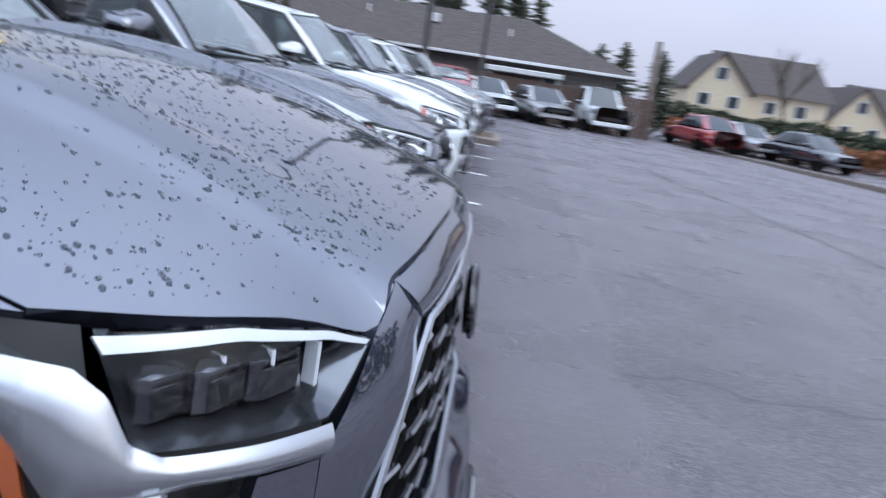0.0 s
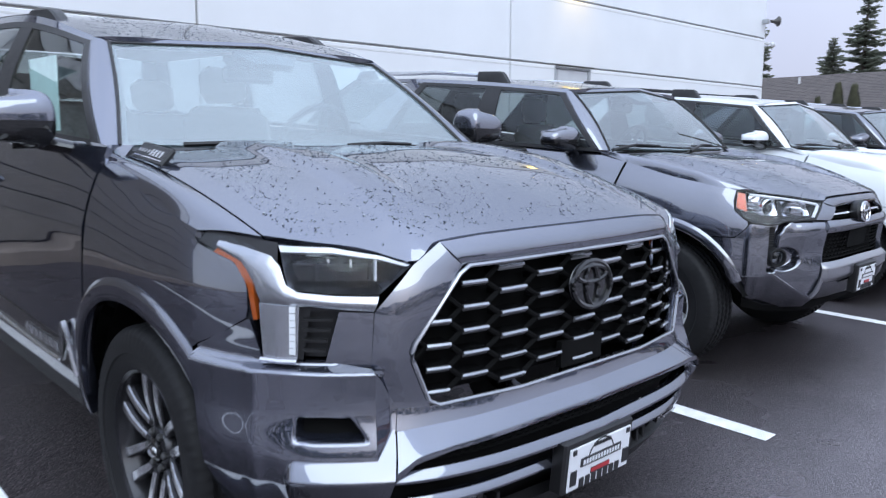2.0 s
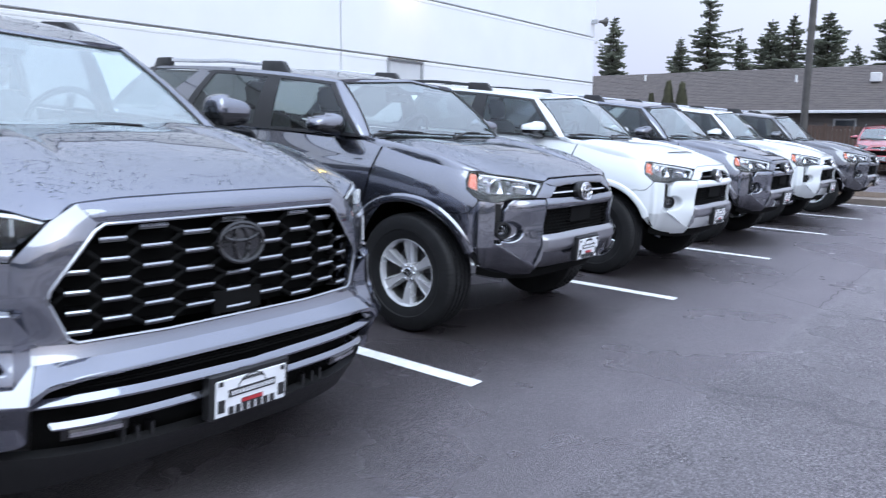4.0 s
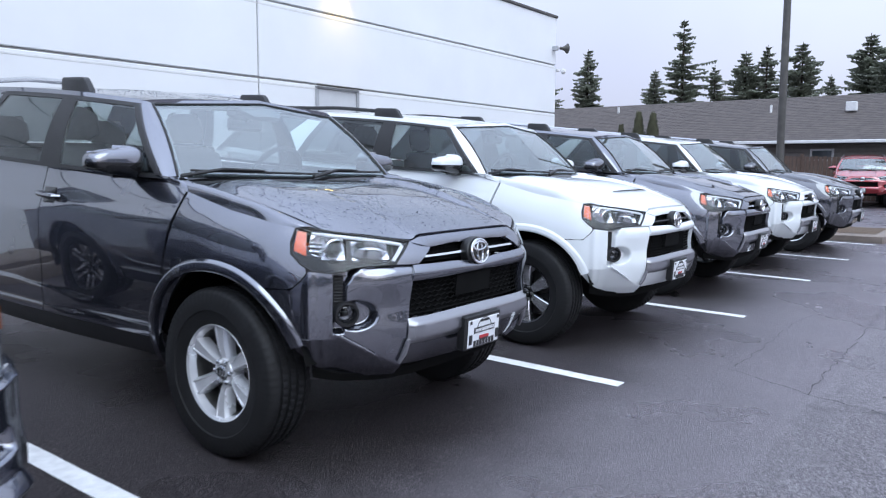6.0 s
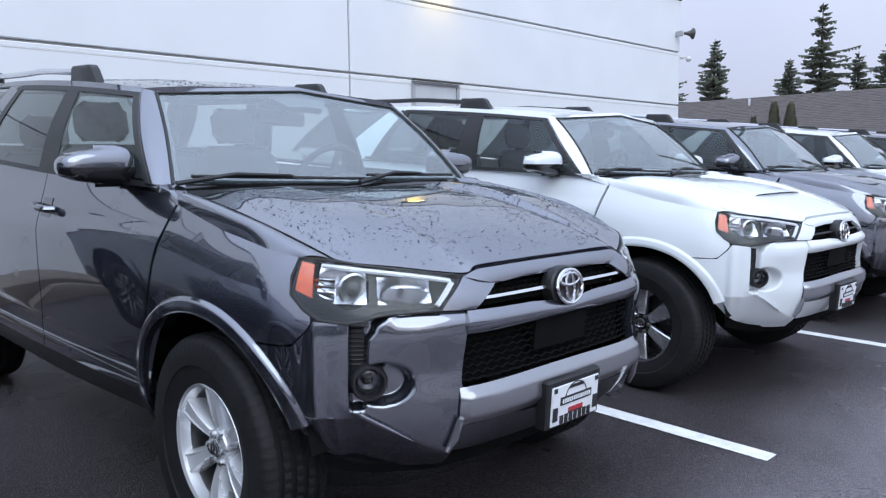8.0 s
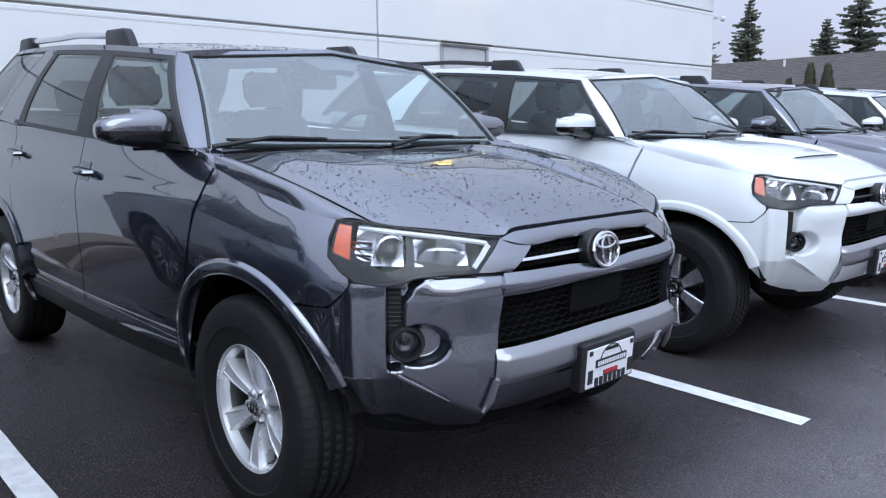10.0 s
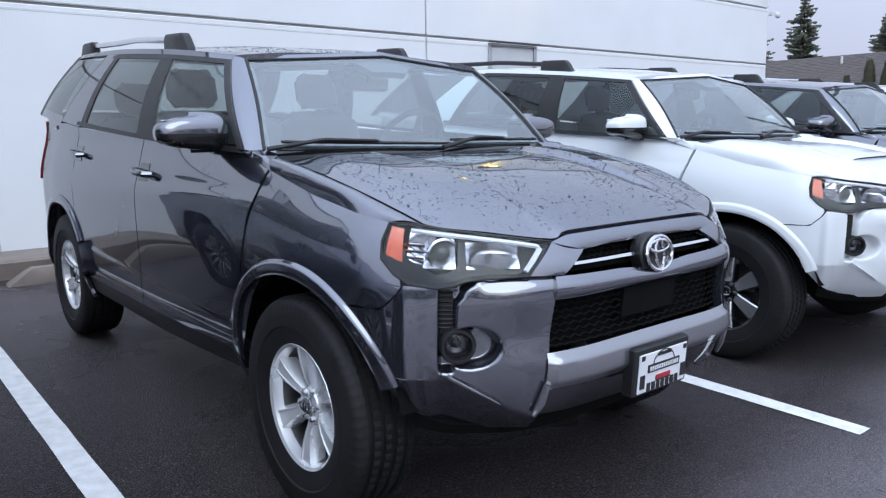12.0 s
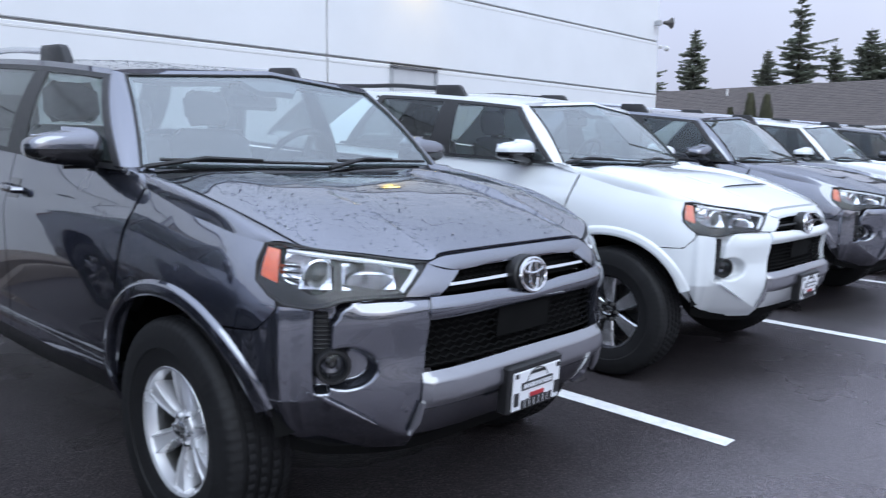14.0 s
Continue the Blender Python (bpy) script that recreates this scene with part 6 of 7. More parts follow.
    wetted = nt.nodes.new("ShaderNodeMixShader")
    nt.links.new(sheen, wetted.inputs[0])
    nt.links.new(p.outputs[0], wetted.inputs[1])
    nt.links.new(water.outputs[0], wetted.inputs[2])
    nt.links.new(wetted.outputs[0], nt.nodes["Material Output"].inputs["Surface"])
    nt.links.new(mth("SUBTRACT", mth("MULTIPLY", noise_node(40, 4, 0.7), 0.9), mth("MULTIPLY", stone.outputs["Distance"], 1.2)), b.inputs["Height"])
    nt.links.new(b.outputs["Normal"], p.inputs["Normal"])
    return m


M_ASPHALT = asphalt()
M_LINE = material("road_marking_white", (0.82, 0.82, 0.82), 0.5, 0, 0.12, 18, 0.4, 160)
M_CONCRETE = material("pale_concrete", (0.22, 0.18, 0.155), 0.6, 0, 0.18, 5, 0.25, 90)
M_WALL = material("white_painted_panel", (0.80, 0.81, 0.83), 0.6, 0, 0.025, 1.2, 0.06, 90)
M_SEAM = material("grey_sealant", (0.30, 0.29, 0.28), 0.7, 0, 0.15, 20)
M_METAL = material("grey_painted_metal", (0.42, 0.43, 0.45), 0.45, 0.2, 0.08, 6)
M_DOORGREY = material("white_steel_door", (0.62, 0.63, 0.65), 0.4, 0, 0.05, 4)
M_BRONZE = material("dark_bronze_metal", (0.09, 0.085, 0.08), 0.5, 0.4, 0.2, 8)
M_SHINGLE = material("brown_shingles", (0.088, 0.073, 0.068), 0.85, 0, 0.28, 3, 0.6, 25)
M_SIDING = material("grey_brown_siding", (0.20, 0.18, 0.165), 0.7, 0, 0.12, 6, 0.2, 40)
M_TRIM = material("white_trim", (0.68, 0.68, 0.68), 0.6, 0, 0.06, 10)
M_FENCE = material("weathered_fence", (0.10, 0.065, 0.05), 0.85, 0, 0.35, 14, 0.4, 60)
# needle colour lifted above its own tone, standing in for distance haze
M_NEEDLE = material("conifer_needles", (0.27, 0.285, 0.235), 0.8, 0, 0.4, 1.5)
leaf = M_NEEDLE.node_tree
thin = leaf.nodes.new("ShaderNodeBsdfTranslucent")
thin.inputs["Color"].default_value = (0.22, 0.24, 0.18, 1)
both_sides = leaf.nodes.new("ShaderNodeMixShader")
both_sides.inputs[0].default_value = 0.5
leaf.links.new(leaf.nodes["Principled BSDF"].outputs[0], both_sides.inputs[1])
leaf.links.new(thin.outputs[0], both_sides.inputs[2])
leaf.links.new(both_sides.outputs[0], leaf.nodes["Material Output"].inputs["Surface"])
M_CYPRESS = material("cypress_green", (0.085, 0.085, 0.050), 0.8, 0, 0.45, 3)
M_BARK = material("bark", (0.09, 0.07, 0.055), 0.9, 0, 0.35, 12, 0.6, 40)
M_TANWALL = material("tan_house_siding", (0.68, 0.58, 0.42), 0.75, 0, 0.08, 3)
M_HEDGE = material("hedge_leaves", (0.035, 0.05, 0.025), 0.8, 0, 0.5, 6)
M_SOIL = material("bark_mulch", (0.10, 0.065, 0.04), 0.9, 0, 0.4, 25, 0.7, 60)
M_DIMGLASS = material("dim_window_glass", (0.05, 0.06, 0.07), 0.08, 0, coat=0.3)
M_BANK = material("ivy_bank", (0.30, 0.13, 0.06), 0.85, 0, 0.4, 4, 0.5, 30)


def sheet(name, x0, x1, y0, y1, lift, mat, nx=1, ny=1):
    g = Geo().grid(lambda u, v: Vector((x0 + (x1 - x0) * u, y0 + (y1 - y0) * v, ground_z(y0 + (y1 - y0) * v) + lift)), nx, ny)
    return part(name, g, mat)


def far_z(x, y):
    """The lot's slope, levelling out far off."""
    return 0.0234 * max(min(y, 14), -14)


gx = [-3000, -300, -60, 0, 30, 60, 300, 3000]
gy = [-3000, -300, -60, -14, 0, 14, 60, 300, 3000]
g = Geo()
for x in gx:
    for y in gy:
        g.v.append((x, y, far_z(x, y)))
for i in range(len(gx) - 1):
    for j in range(len(gy) - 1):
        n = len(gy)
        g.f.append((i * n + j, (i + 1) * n + j, (i + 1) * n + j + 1, i * n + j + 1))
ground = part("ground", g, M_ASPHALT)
tagged(ground, "wet dark asphalt of a car park, older and grey in the lane", "ground", kind="structure")

for x in (-6.62, -3.97, -1.335, 1.30, 3.87, 6.51, 8.98, 11.6):
    rnd = random.Random(int(x * 100))
    L = Geo()

    def edge(u, v):
        y = -0.87 + 5.4 * u
        w = (v - 0.5) * 0.105
        return Vector((x + w + (rnd.random() - 0.5) * 0.003, y, ground_z(y) + 0.004))

    L.grid(edge, 40, 1)
    ln = part("parking_line", L, M_LINE)
    tagged(ln, "worn white painted parking line on wet asphalt", "road marking", "parking lines", "structure")

# ---- the white building ----
WY, WX, WTOP = 5.51, 12.2, 4.47
wall = Geo()
grooves = (2.43, 3.46)
joints = (-10.5, -5.68, -0.83, 4.0, WX)
zs = (0.1, 2.43, 3.46, WTOP)


def solid(g, x0, x1, y0, y1, z0, z1, bev=0.0):
    return g.box(((x0 + x1) / 2, (y0 + y1) / 2, (z0 + z1) / 2), (x1 - x0, y1 - y0, z1 - z0), None, bev)


back = Geo()
solid(back, -30, WX - 0.03, WY + 0.03, WY + 14, -0.3, WTOP - 0.01)
wall_ob = part("wall_north", back, M_SEAM)
tagged(wall_ob, "white painted tilt-up concrete panel wall with level grooves", "wall", kind="structure")
xs = (-30, -20.2, -15.35) + joints
for a, b in zip(xs, xs[1:]):
    for z0, z1 in zip(zs, zs[1:]):
        pg = Geo()
        solid(pg, a + (0.012 if a > -29 else 0), b - (0.012 if b < WX else 0), WY, WY + 0.05, z0 + 0.013, z1 - 0.013, 0.008)
        part("panel", pg, M_WALL, wall_ob)
        if z1 < WTOP:
            lip = Geo()
            solid(lip, a + 0.012, b - 0.012, WY - 0.002, WY + 0.04, z1 - 0.075, z1 - 0.05, 0.003)
            part("panel_lip", lip, M_TRIM, wall_ob)
end = Geo()
for z0, z1 in zip(zs, zs[1:]):
    pe = Geo()
    solid(pe, WX - 0.05, WX, WY + 0.052, WY + 14, z0 + 0.013, z1 - 0.013, 0.008)
    part("panel", pe, M_WALL, wall_ob)
cop = Geo()
solid(cop, -30, WX + 0.03, WY - 0.03, WY + 0.25, WTOP - 0.012, WTOP + 0.045, 0.01)
solid(cop, WX - 0.22, WX + 0.03, WY + 0.26, WY + 14, WTOP - 0.012, WTOP + 0.045, 0.01)
part("coping", cop, M_BRONZE, wall_ob, "dark metal coping")

door = Geo()
solid(door, 5.08, 5.86, WY - 0.012, WY - 0.004, 0.32, 2.36, 0.003)
door_ob = part("door_1", door, M_DOORGREY)
tagged(door_ob, "white steel door in the building's wall", "door", kind="structure")
fr = Geo()
solid(fr, 5.02, 5.075, WY - 0.03, WY - 0.003, 0.32, 2.37, 0.004)
solid(fr, 5.865, 5.92, WY - 0.03, WY - 0.003, 0.32, 2.37, 0.004)
solid(fr, 5.02, 5.92, WY - 0.03, WY - 0.003, 2.375, 2.41, 0.004)
part("door_frame", fr, M_METAL, door_ob)
cap = Geo()
solid(cap, 5.0, 5.94, WY - 0.09, WY - 0.031, 2.415, 2.435, 0.004)
part("drip_cap", cap, M_BRONZE, door_ob)
hd = Geo().tube([(5.78, WY - 0.02, 1.3), (5.78, WY - 0.06, 1.3), (5.70, WY - 0.06, 1.3)], 0.011, 6)
part("door_handle", hd, M_METAL, door_ob)

# wide sectional door added out of view, darkening what the large SUV's flank mirrors
M_SECTION = material("brown_sectional_door", (0.165, 0.148, 0.135), 0.5, 0, 0.12, 5, 0.1, 60)
bay = Geo()
solid(bay, -10.4, -4.25, WY - 0.012, WY - 0.004, 0.27, 3.62)
bay_ob = part("door_2", bay, M_DARK)
tagged(bay_ob, "unseen wide brown sectional door, added to darken the large SUV's reflections", "door", kind="structure")
for k in range(7):
    pg = Geo()
    solid(pg, -10.3, -4.35, WY - 0.05, WY - 0.013, 0.28 + 0.47 * k, 0.735 + 0.47 * k, 0.012)
    part("panel", pg, M_SECTION, bay_ob)
for x in (-10.42, -4.33):
    pg = Geo()
    solid(pg, x, x + 0.09, WY - 0.06, WY - 0.003, 0.27, 3.66, 0.006)
    part("door_frame", pg, M_METAL, bay_ob)

# sodium wall lamp
lamp_x, lamp_z = 5.50, 4.02
wl = Geo()
wl.prism([Vector((lamp_x + x, WY - 0.004, lamp_z + z)) for x, z in ((-0.17, -0.11), (0.17, -0.11), (0.17, 0.12), (-0.17, 0.12))], [Vector((lamp_x + x, WY - 0.20, lamp_z + z)) for x, z in ((-0.15, -0.09), (0.15, -0.09), (0.15, 0.03), (-0.15, 0.03))])
wall_lamp = part("wall_lamp", wl, M_BRONZE)
tagged(wall_lamp, "lit yellow wall lamp on the white wall", "lamp", "", "")
glow = bpy.data.materials.new("lamp_glow")
glow.use_nodes = True
glow.node_tree.nodes["Principled BSDF"].inputs["Emission Color"].default_value = (1.0, 0.72, 0.18, 1)
glow.node_tree.nodes["Principled BSDF"].inputs["Emission Strength"].default_value = 14
lg = Geo()
solid(lg, lamp_x - 0.12, lamp_x + 0.12, WY - 0.17, WY - 0.05, lamp_z - 0.135, lamp_z - 0.112, 0.006)
part("lamp_lens", lg, glow, wall_lamp, "glowing yellow lens")
sd = bpy.data.lights.new("wall_lamp_light", "SPOT")
sd.energy, sd.color, sd.spot_size, sd.spot_blend, sd.shadow_soft_size = 16, (1.0, 0.66, 0.06), radians(110), 0.8, 0.05
sl = new("wall_lamp_light", sd)
sl.matrix_world = look((lamp_x, WY - 0.13, lamp_z - 0.15), (lamp_x, WY + 0.10, lamp_z - 1.2))

# loudspeaker horn and camera dome on the corner
hn = Geo().lathe([(0, 0.03), (0.06, 0.035), (0.12, 0.06), (0.17, 0.105), (0.175, 0.108), (0.165, 0.10), (0.10, 0.03), (0.08, 0.002)], 24, Matrix.Translation((WX - 0.12, WY - 0.16, 3.80)) @ Matrix.Rotation(radians(-35), 4, "Z"))
horn = part("loudspeaker_horn", hn, M_BRONZE)
tagged(horn, "grey horn loudspeaker on the building's corner", "loudspeaker")
part("bracket", Geo().box((WX - 0.16, WY - 0.07, 3.80), (0.06, 0.14, 0.10), None, 0.01), M_METAL, horn)
dm = Geo().box((WX + 0.02, WY - 0.04, 3.36), (0.05, 0.08, 0.06), None, 0.01)
dm.tube([(WX + 0.02, WY - 0.06, 3.36), (WX + 0.09, WY - 0.14, 3.38)], 0.016, 6)
dome = part("security_camera", dm, M_TRIM)
tagged(dome, "small white dome camera on the building's corner", "camera")
part("dome", Geo().ball((WX + 0.09, WY - 0.14, 3.33), 0.055, 14, 8), M_TRIM, dome)

# pavement and wheel stops
pv = Geo()
solid(pv, -30, WX + 0.3, 4.86, WY - 0.002, -0.1, 0.27, 0.02)
pave = part("pavement", pv, M_CONCRETE)
tagged(pave, "brownish concrete pavement along the wall", "pavement", kind="structure")
for x in (-2.7, 0.0, 2.6, 5.2, 7.8, 10.4):
    st = Geo()
    prof = [(-0.09, -0.01), (-0.075, 0.09), (-0.05, 0.125), (0.05, 0.125), (0.075, 0.09), (0.09, -0.01)]
    sections = [[Vector((x + e - math.copysign(max(0.0, b) * slope, e), 4.62 + a, ground_z(4.62) + b)) for a, b in prof] for e, slope in ((-0.95, 1.6), (-0.70, 0.0), (0.70, 0.0), (0.95, 1.6))]
    for near, far in zip(sections, sections[1:]):
        st.prism(near, far)
    ob = part("wheel_stop", st, M_CONCRETE)
    tagged(ob, "worn concrete wheel stop in front of the pavement", "wheel stop", "wheel stops")

# ---- the row of vehicles ----
SLOPE = Matrix.Rotation(GROUND_TILT, 4, "X")


def stand(x, y, yaw=0.0):
    return Matrix.Translation((x, y, ground_z(y))) @ SLOPE @ Matrix.Rotation(radians(yaw), 4, "Z")


seq, seq_c, seq_sh = fullsize_suv(M_SEQ)
seq.matrix_world = stand(-2.83, -0.17)
tagged(seq, "large dark grey metallic SUV with black honeycomb grille, wet with rain", "car", "parked SUVs")
run, run_c, run_sh = midsize_suv(M_GREY, "silver", M_SATIN)
run.matrix_world = stand(0, 0, 0.5)
tagged(run, "grey metallic SUV with silver wheels and rain drops on its hood", "car", "parked SUVs")
trd, trd_c, trd_sh = midsize_suv(M_WHITE, "two_tone", M_BLACK, True, None, False)
trd.matrix_world = stand(2.60, 0.03)
tagged(trd, "white SUV with hood scoop and black machined wheels", "car", "parked SUVs")


def repaint(ob, mats):
    """Gives a copied vehicle its own paint."""
    for o in ob.children_recursive:
        for slot in o.material_slots:
            if slot.material in mats:
                new_mat = mats[slot.material]
                slot.link = "OBJECT"
                slot.material = new_mat
    return ob


run2 = copy_thing(run, stand(5.20, 0.10))
tagged(run2, "grey metallic SUV parked between two white ones", "car", "parked SUVs")
white2 = repaint(copy_thing(run, stand(7.75, 0.12)), {M_GREY: M_WHITE})
tagged(white2, "white SUV with silver roof rails and silver wheels", "car", "parked SUVs")
night = repaint(copy_thing(run, stand(10.35, -0.05)), {M_GREY: M_NIGHT})
tagged(night, "blue-black SUV at the end of the row beside the kerb", "car", "parked SUVs")

# ---- rain drops on the hoods ----


def rain(root, fn, seed, count, u0=0.04, u1=0.96, v0=0.03, v1=0.97, big=1.0):
    """Small beads of water standing on the hood."""
    rnd = random.Random(seed)
    g = Geo()
    for _ in range(count):
        u, v = u0 + (u1 - u0) * rnd.random(), v0 + (v1 - v0) * rnd.random()
        if noise.noise(Vector((u * 7, v * 5, seed))) < -0.12 and rnd.random() < 0.8:
            continue
        p = fn(u, v)
        a, b = fn(u + 0.01, v) - p, fn(u, v + 0.01) - p
        n = a.cross(b).normalized()
        n = n if n.z > 0 else -n
        a = a.normalized()
        b = n.cross(a)
        r = big * (0.0010 + 0.0030 * rnd.random() ** 3.2)
        e = 1 + rnd.random() * 0.8
        o = len(g.v)
        for h, k in ((-0.0004, 1.0), (0.40 * r, 0.80)):
            for i in range(7):
                t = 2 * math.pi * i / 7
                g.v.append(tuple(p + a * (r * k * math.cos(t)) + b * (r * e * k * math.sin(t)) + n * h))
        g.v.append(tuple(p + n * r * 0.55))
        for i in range(7):
            j = (i + 1) % 7
            g.f.append((o + i, o + j, o + 7 + j, o + 7 + i))
            g.f.append((o + 7 + i, o + 7 + j, o + 14))
    ob = part("rain_water", g, M_WATER, root, "beads of rain water", 180)
    ob["kind"] = "stuff"


rain(seq, seq_c["hood_fn"], 3, 7000)
rain(run, run_c["hood_fn"], 5, 5200)
for i, (ob, cc) in enumerate(((seq, seq_c), (run, run_c))):
    rain(ob, cc["roof_fn"], 11 + i, 2600, 0.03, 0.97, 0.0, 0.4)
    rain(ob, cc["fender_fns"][0], 21 + i, 900, 0.05, 0.95, 0.05, 0.98, 0.9)
    rain(ob, cc["fender_fns"][1], 31 + i, 500, 0.05, 0.95, 0.05, 0.98, 0.9)

# ---- island, lamp posts ----
isl = Geo()
solid(isl, 11.95, 13.9, -0.95, 4.8, -0.2, 0.12, 0.03)
island = part("kerb", isl, M_CONCRETE)
tagged(island, "concrete kerb of a planted island", "kerb", kind="structure")
so = Geo().grid(lambda u, v: Vector((12.1 + 1.65 * u, -0.8 + 5.45 * v, 0.125 + 0.06 * math.sin(math.pi * u) * math.sin(math.pi * v) + 0.02 * noise.noise(Vector((u * 9, v * 30, 1))))), 14, 40)
soil = part("planting_bed", so, M_SOIL)
tagged(soil, "brown bark mulch inside the kerb", "planting bed", kind="structure")


def lamp_post(x, y, h, r=0.075):
    p = Geo().tube([(x, y, ground_z(y) - 0.05), (x, y, h * 0.5), (x, y, h)], [r, r * 0.92, r * 0.8], 12)
    ob = part("street_lamp", p, M_BRONZE)
    part("base", Geo().lathe([(0, 0.20), (0.30, 0.20), (0.34, 0.17)], 20, Matrix.Translation((x, y, ground_z(y) - 0.02)) @ Matrix.Rotation(-math.pi / 2, 4, "Y"), True), M_CONCRETE, ob)
    part("lamp_head", Geo().box((x - 0.25, y, h + 0.02), (0.60, 0.30, 0.10), None, 0.03), M_BRONZE, ob)
    return ob


tagged(lamp_post(12.7, 0.95, 7.2), "dark metal lamp post on the island", "street lamp", "lamp posts")
tagged(lamp_post(27.5, 0.3, 6.3, 0.09), "dark metal lamp post beyond the parked row", "street lamp", "lamp posts")

# ---- the low building beyond ----
HX, HY0, HY1, EAVE, RIDGE = 31.0, -6.4, 26.0, 2.40, 4.68
house = empty("low_building")
wg = Geo()
solid(wg, HX + 0.7, HX + 12.4, HY0 + 0.7, HY1 - 0.7, -0.4, EAVE - 0.02)
part("wall", wg, M_SIDING, house)
k = 0
z = 0.12
while z < EAVE - 0.1:
    bd = Geo()
    solid(bd, HX + 0.672, HX + 0.70, HY0 + 0.72, HY1 - 0.72, z, z + 0.165, 0.006)
    part("siding_board", bd, M_SIDING, house)
    z += 0.18
rx = HX + 6.5
hip = 5.0
roof_pts = [Vector((HX, HY0, EAVE)), Vector((HX, HY1, EAVE)), Vector((HX + 13, HY1, EAVE)), Vector((HX + 13, HY0, EAVE)), Vector((rx, HY0 + hip, RIDGE)), Vector((rx, HY1 - hip, RIDGE))]
rg = Geo()
rg.v = [tuple(p) for p in roof_pts] + [tuple(p - Vector((0, 0, 0.16))) for p in roof_pts[:4]]
rg.f = [(0, 4, 5, 1), (2, 5, 4, 3), (3, 4, 0), (1, 5, 2), (0, 1, 7, 6), (1, 2, 8, 7), (2, 3, 9, 8), (3, 0, 6, 9), (6, 7, 8, 9)]
roof_ob = part("roof", rg, M_SHINGLE, house, "brown shingle hip roof", 20)
n_rows = 26
for r in range(n_rows):
    f0 = (r + 0.15) / n_rows
    a = roof_pts[0].lerp(roof_pts[4], f0)
    b = roof_pts[1].lerp(roof_pts[5], f0)
    cs = Geo()
    up = Vector((-0.3, 0, 1)).normalized()
    cs.prism([a + up * 0.004, b + up * 0.004, b + up * 0.010, a + up * 0.010], [p + Vector((0.27, 0, 0.083)) for p in (a - up * 0.002, b - up * 0.002, b + up * 0.004, a + up * 0.004)])
    part("shingle_course", cs, M_SHINGLE, roof_ob)
gt = Geo()
solid(gt, HX - 0.10, HX - 0.003, HY0, HY1, EAVE - 0.14, EAVE - 0.01, 0.02)
solid(gt, HX, HX + 13, HY0 - 0.10, HY0 - 0.003, EAVE - 0.14, EAVE - 0.01, 0.02)
part("gutter", gt, M_TRIM, house, "pale gutter")
for y0, y1, z0, z1 in ((3.26, 4.16, 1.55, 2.06), (-3.2, -2.3, 1.2, 2.0)):
    w = Geo()
    solid(w, HX + 0.62, HX + 0.668, y0, y1, z0, z1, 0.01)
    wo = part("window", w, M_TRIM, house)
    pn = Geo()
    solid(pn, HX + 0.60, HX + 0.618, y0 + 0.09, y1 - 0.09, z0 + 0.08, z1 - 0.08)
    part("pane", pn, M_DIMGLASS, wo)
for y, f, big in ((14.6, 0.78, 0), (6.6, 0.63, 0), (3.2, 0.58, 1), (-0.6, 0.50, 0)):
    p = Vector((HX + 6.5 * f, y, EAVE + (RIDGE - EAVE) * f))
    if big:
        part("roof_vent", Geo().box(p + Vector((0, 0, 0.22)), (0.4, 0.42, 0.42), None, 0.03), M_TRIM, house)
    else:
        part("vent_pipe", Geo().tube([p, p + Vector((0, 0, 0.34))], 0.055, 10), M_TRIM, house)
tagged(house, "low grey-brown building with a brown shingle hip roof", "building")

# ---- fence ----
fence = empty("fence")
rnd = random.Random(8)
FX = 29.6
for i in range(86):
    y = 6.0 - i * 0.155
    h = 1.62 + rnd.random() * 0.03 - (0.02 * (i % 7 == 0))
    b = Geo()
    b.box((FX + (rnd.random() - 0.5) * 0.012, y, ground_z(y) + h / 2), (0.022, 0.135, h), None, 0.003)
    part("board", b, M_FENCE, fence)
for i in range(7):
    y = 6.05 - i * 2.0
    p = Geo()
    p.box((FX + 0.07, y, ground_z(y) + 0.85), (0.10, 0.10, 1.75), None, 0.008)
    part("post", p, M_FENCE, fence)
tagged(fence, "dark brown weathered board fence", "fence")

# ---- trees ----


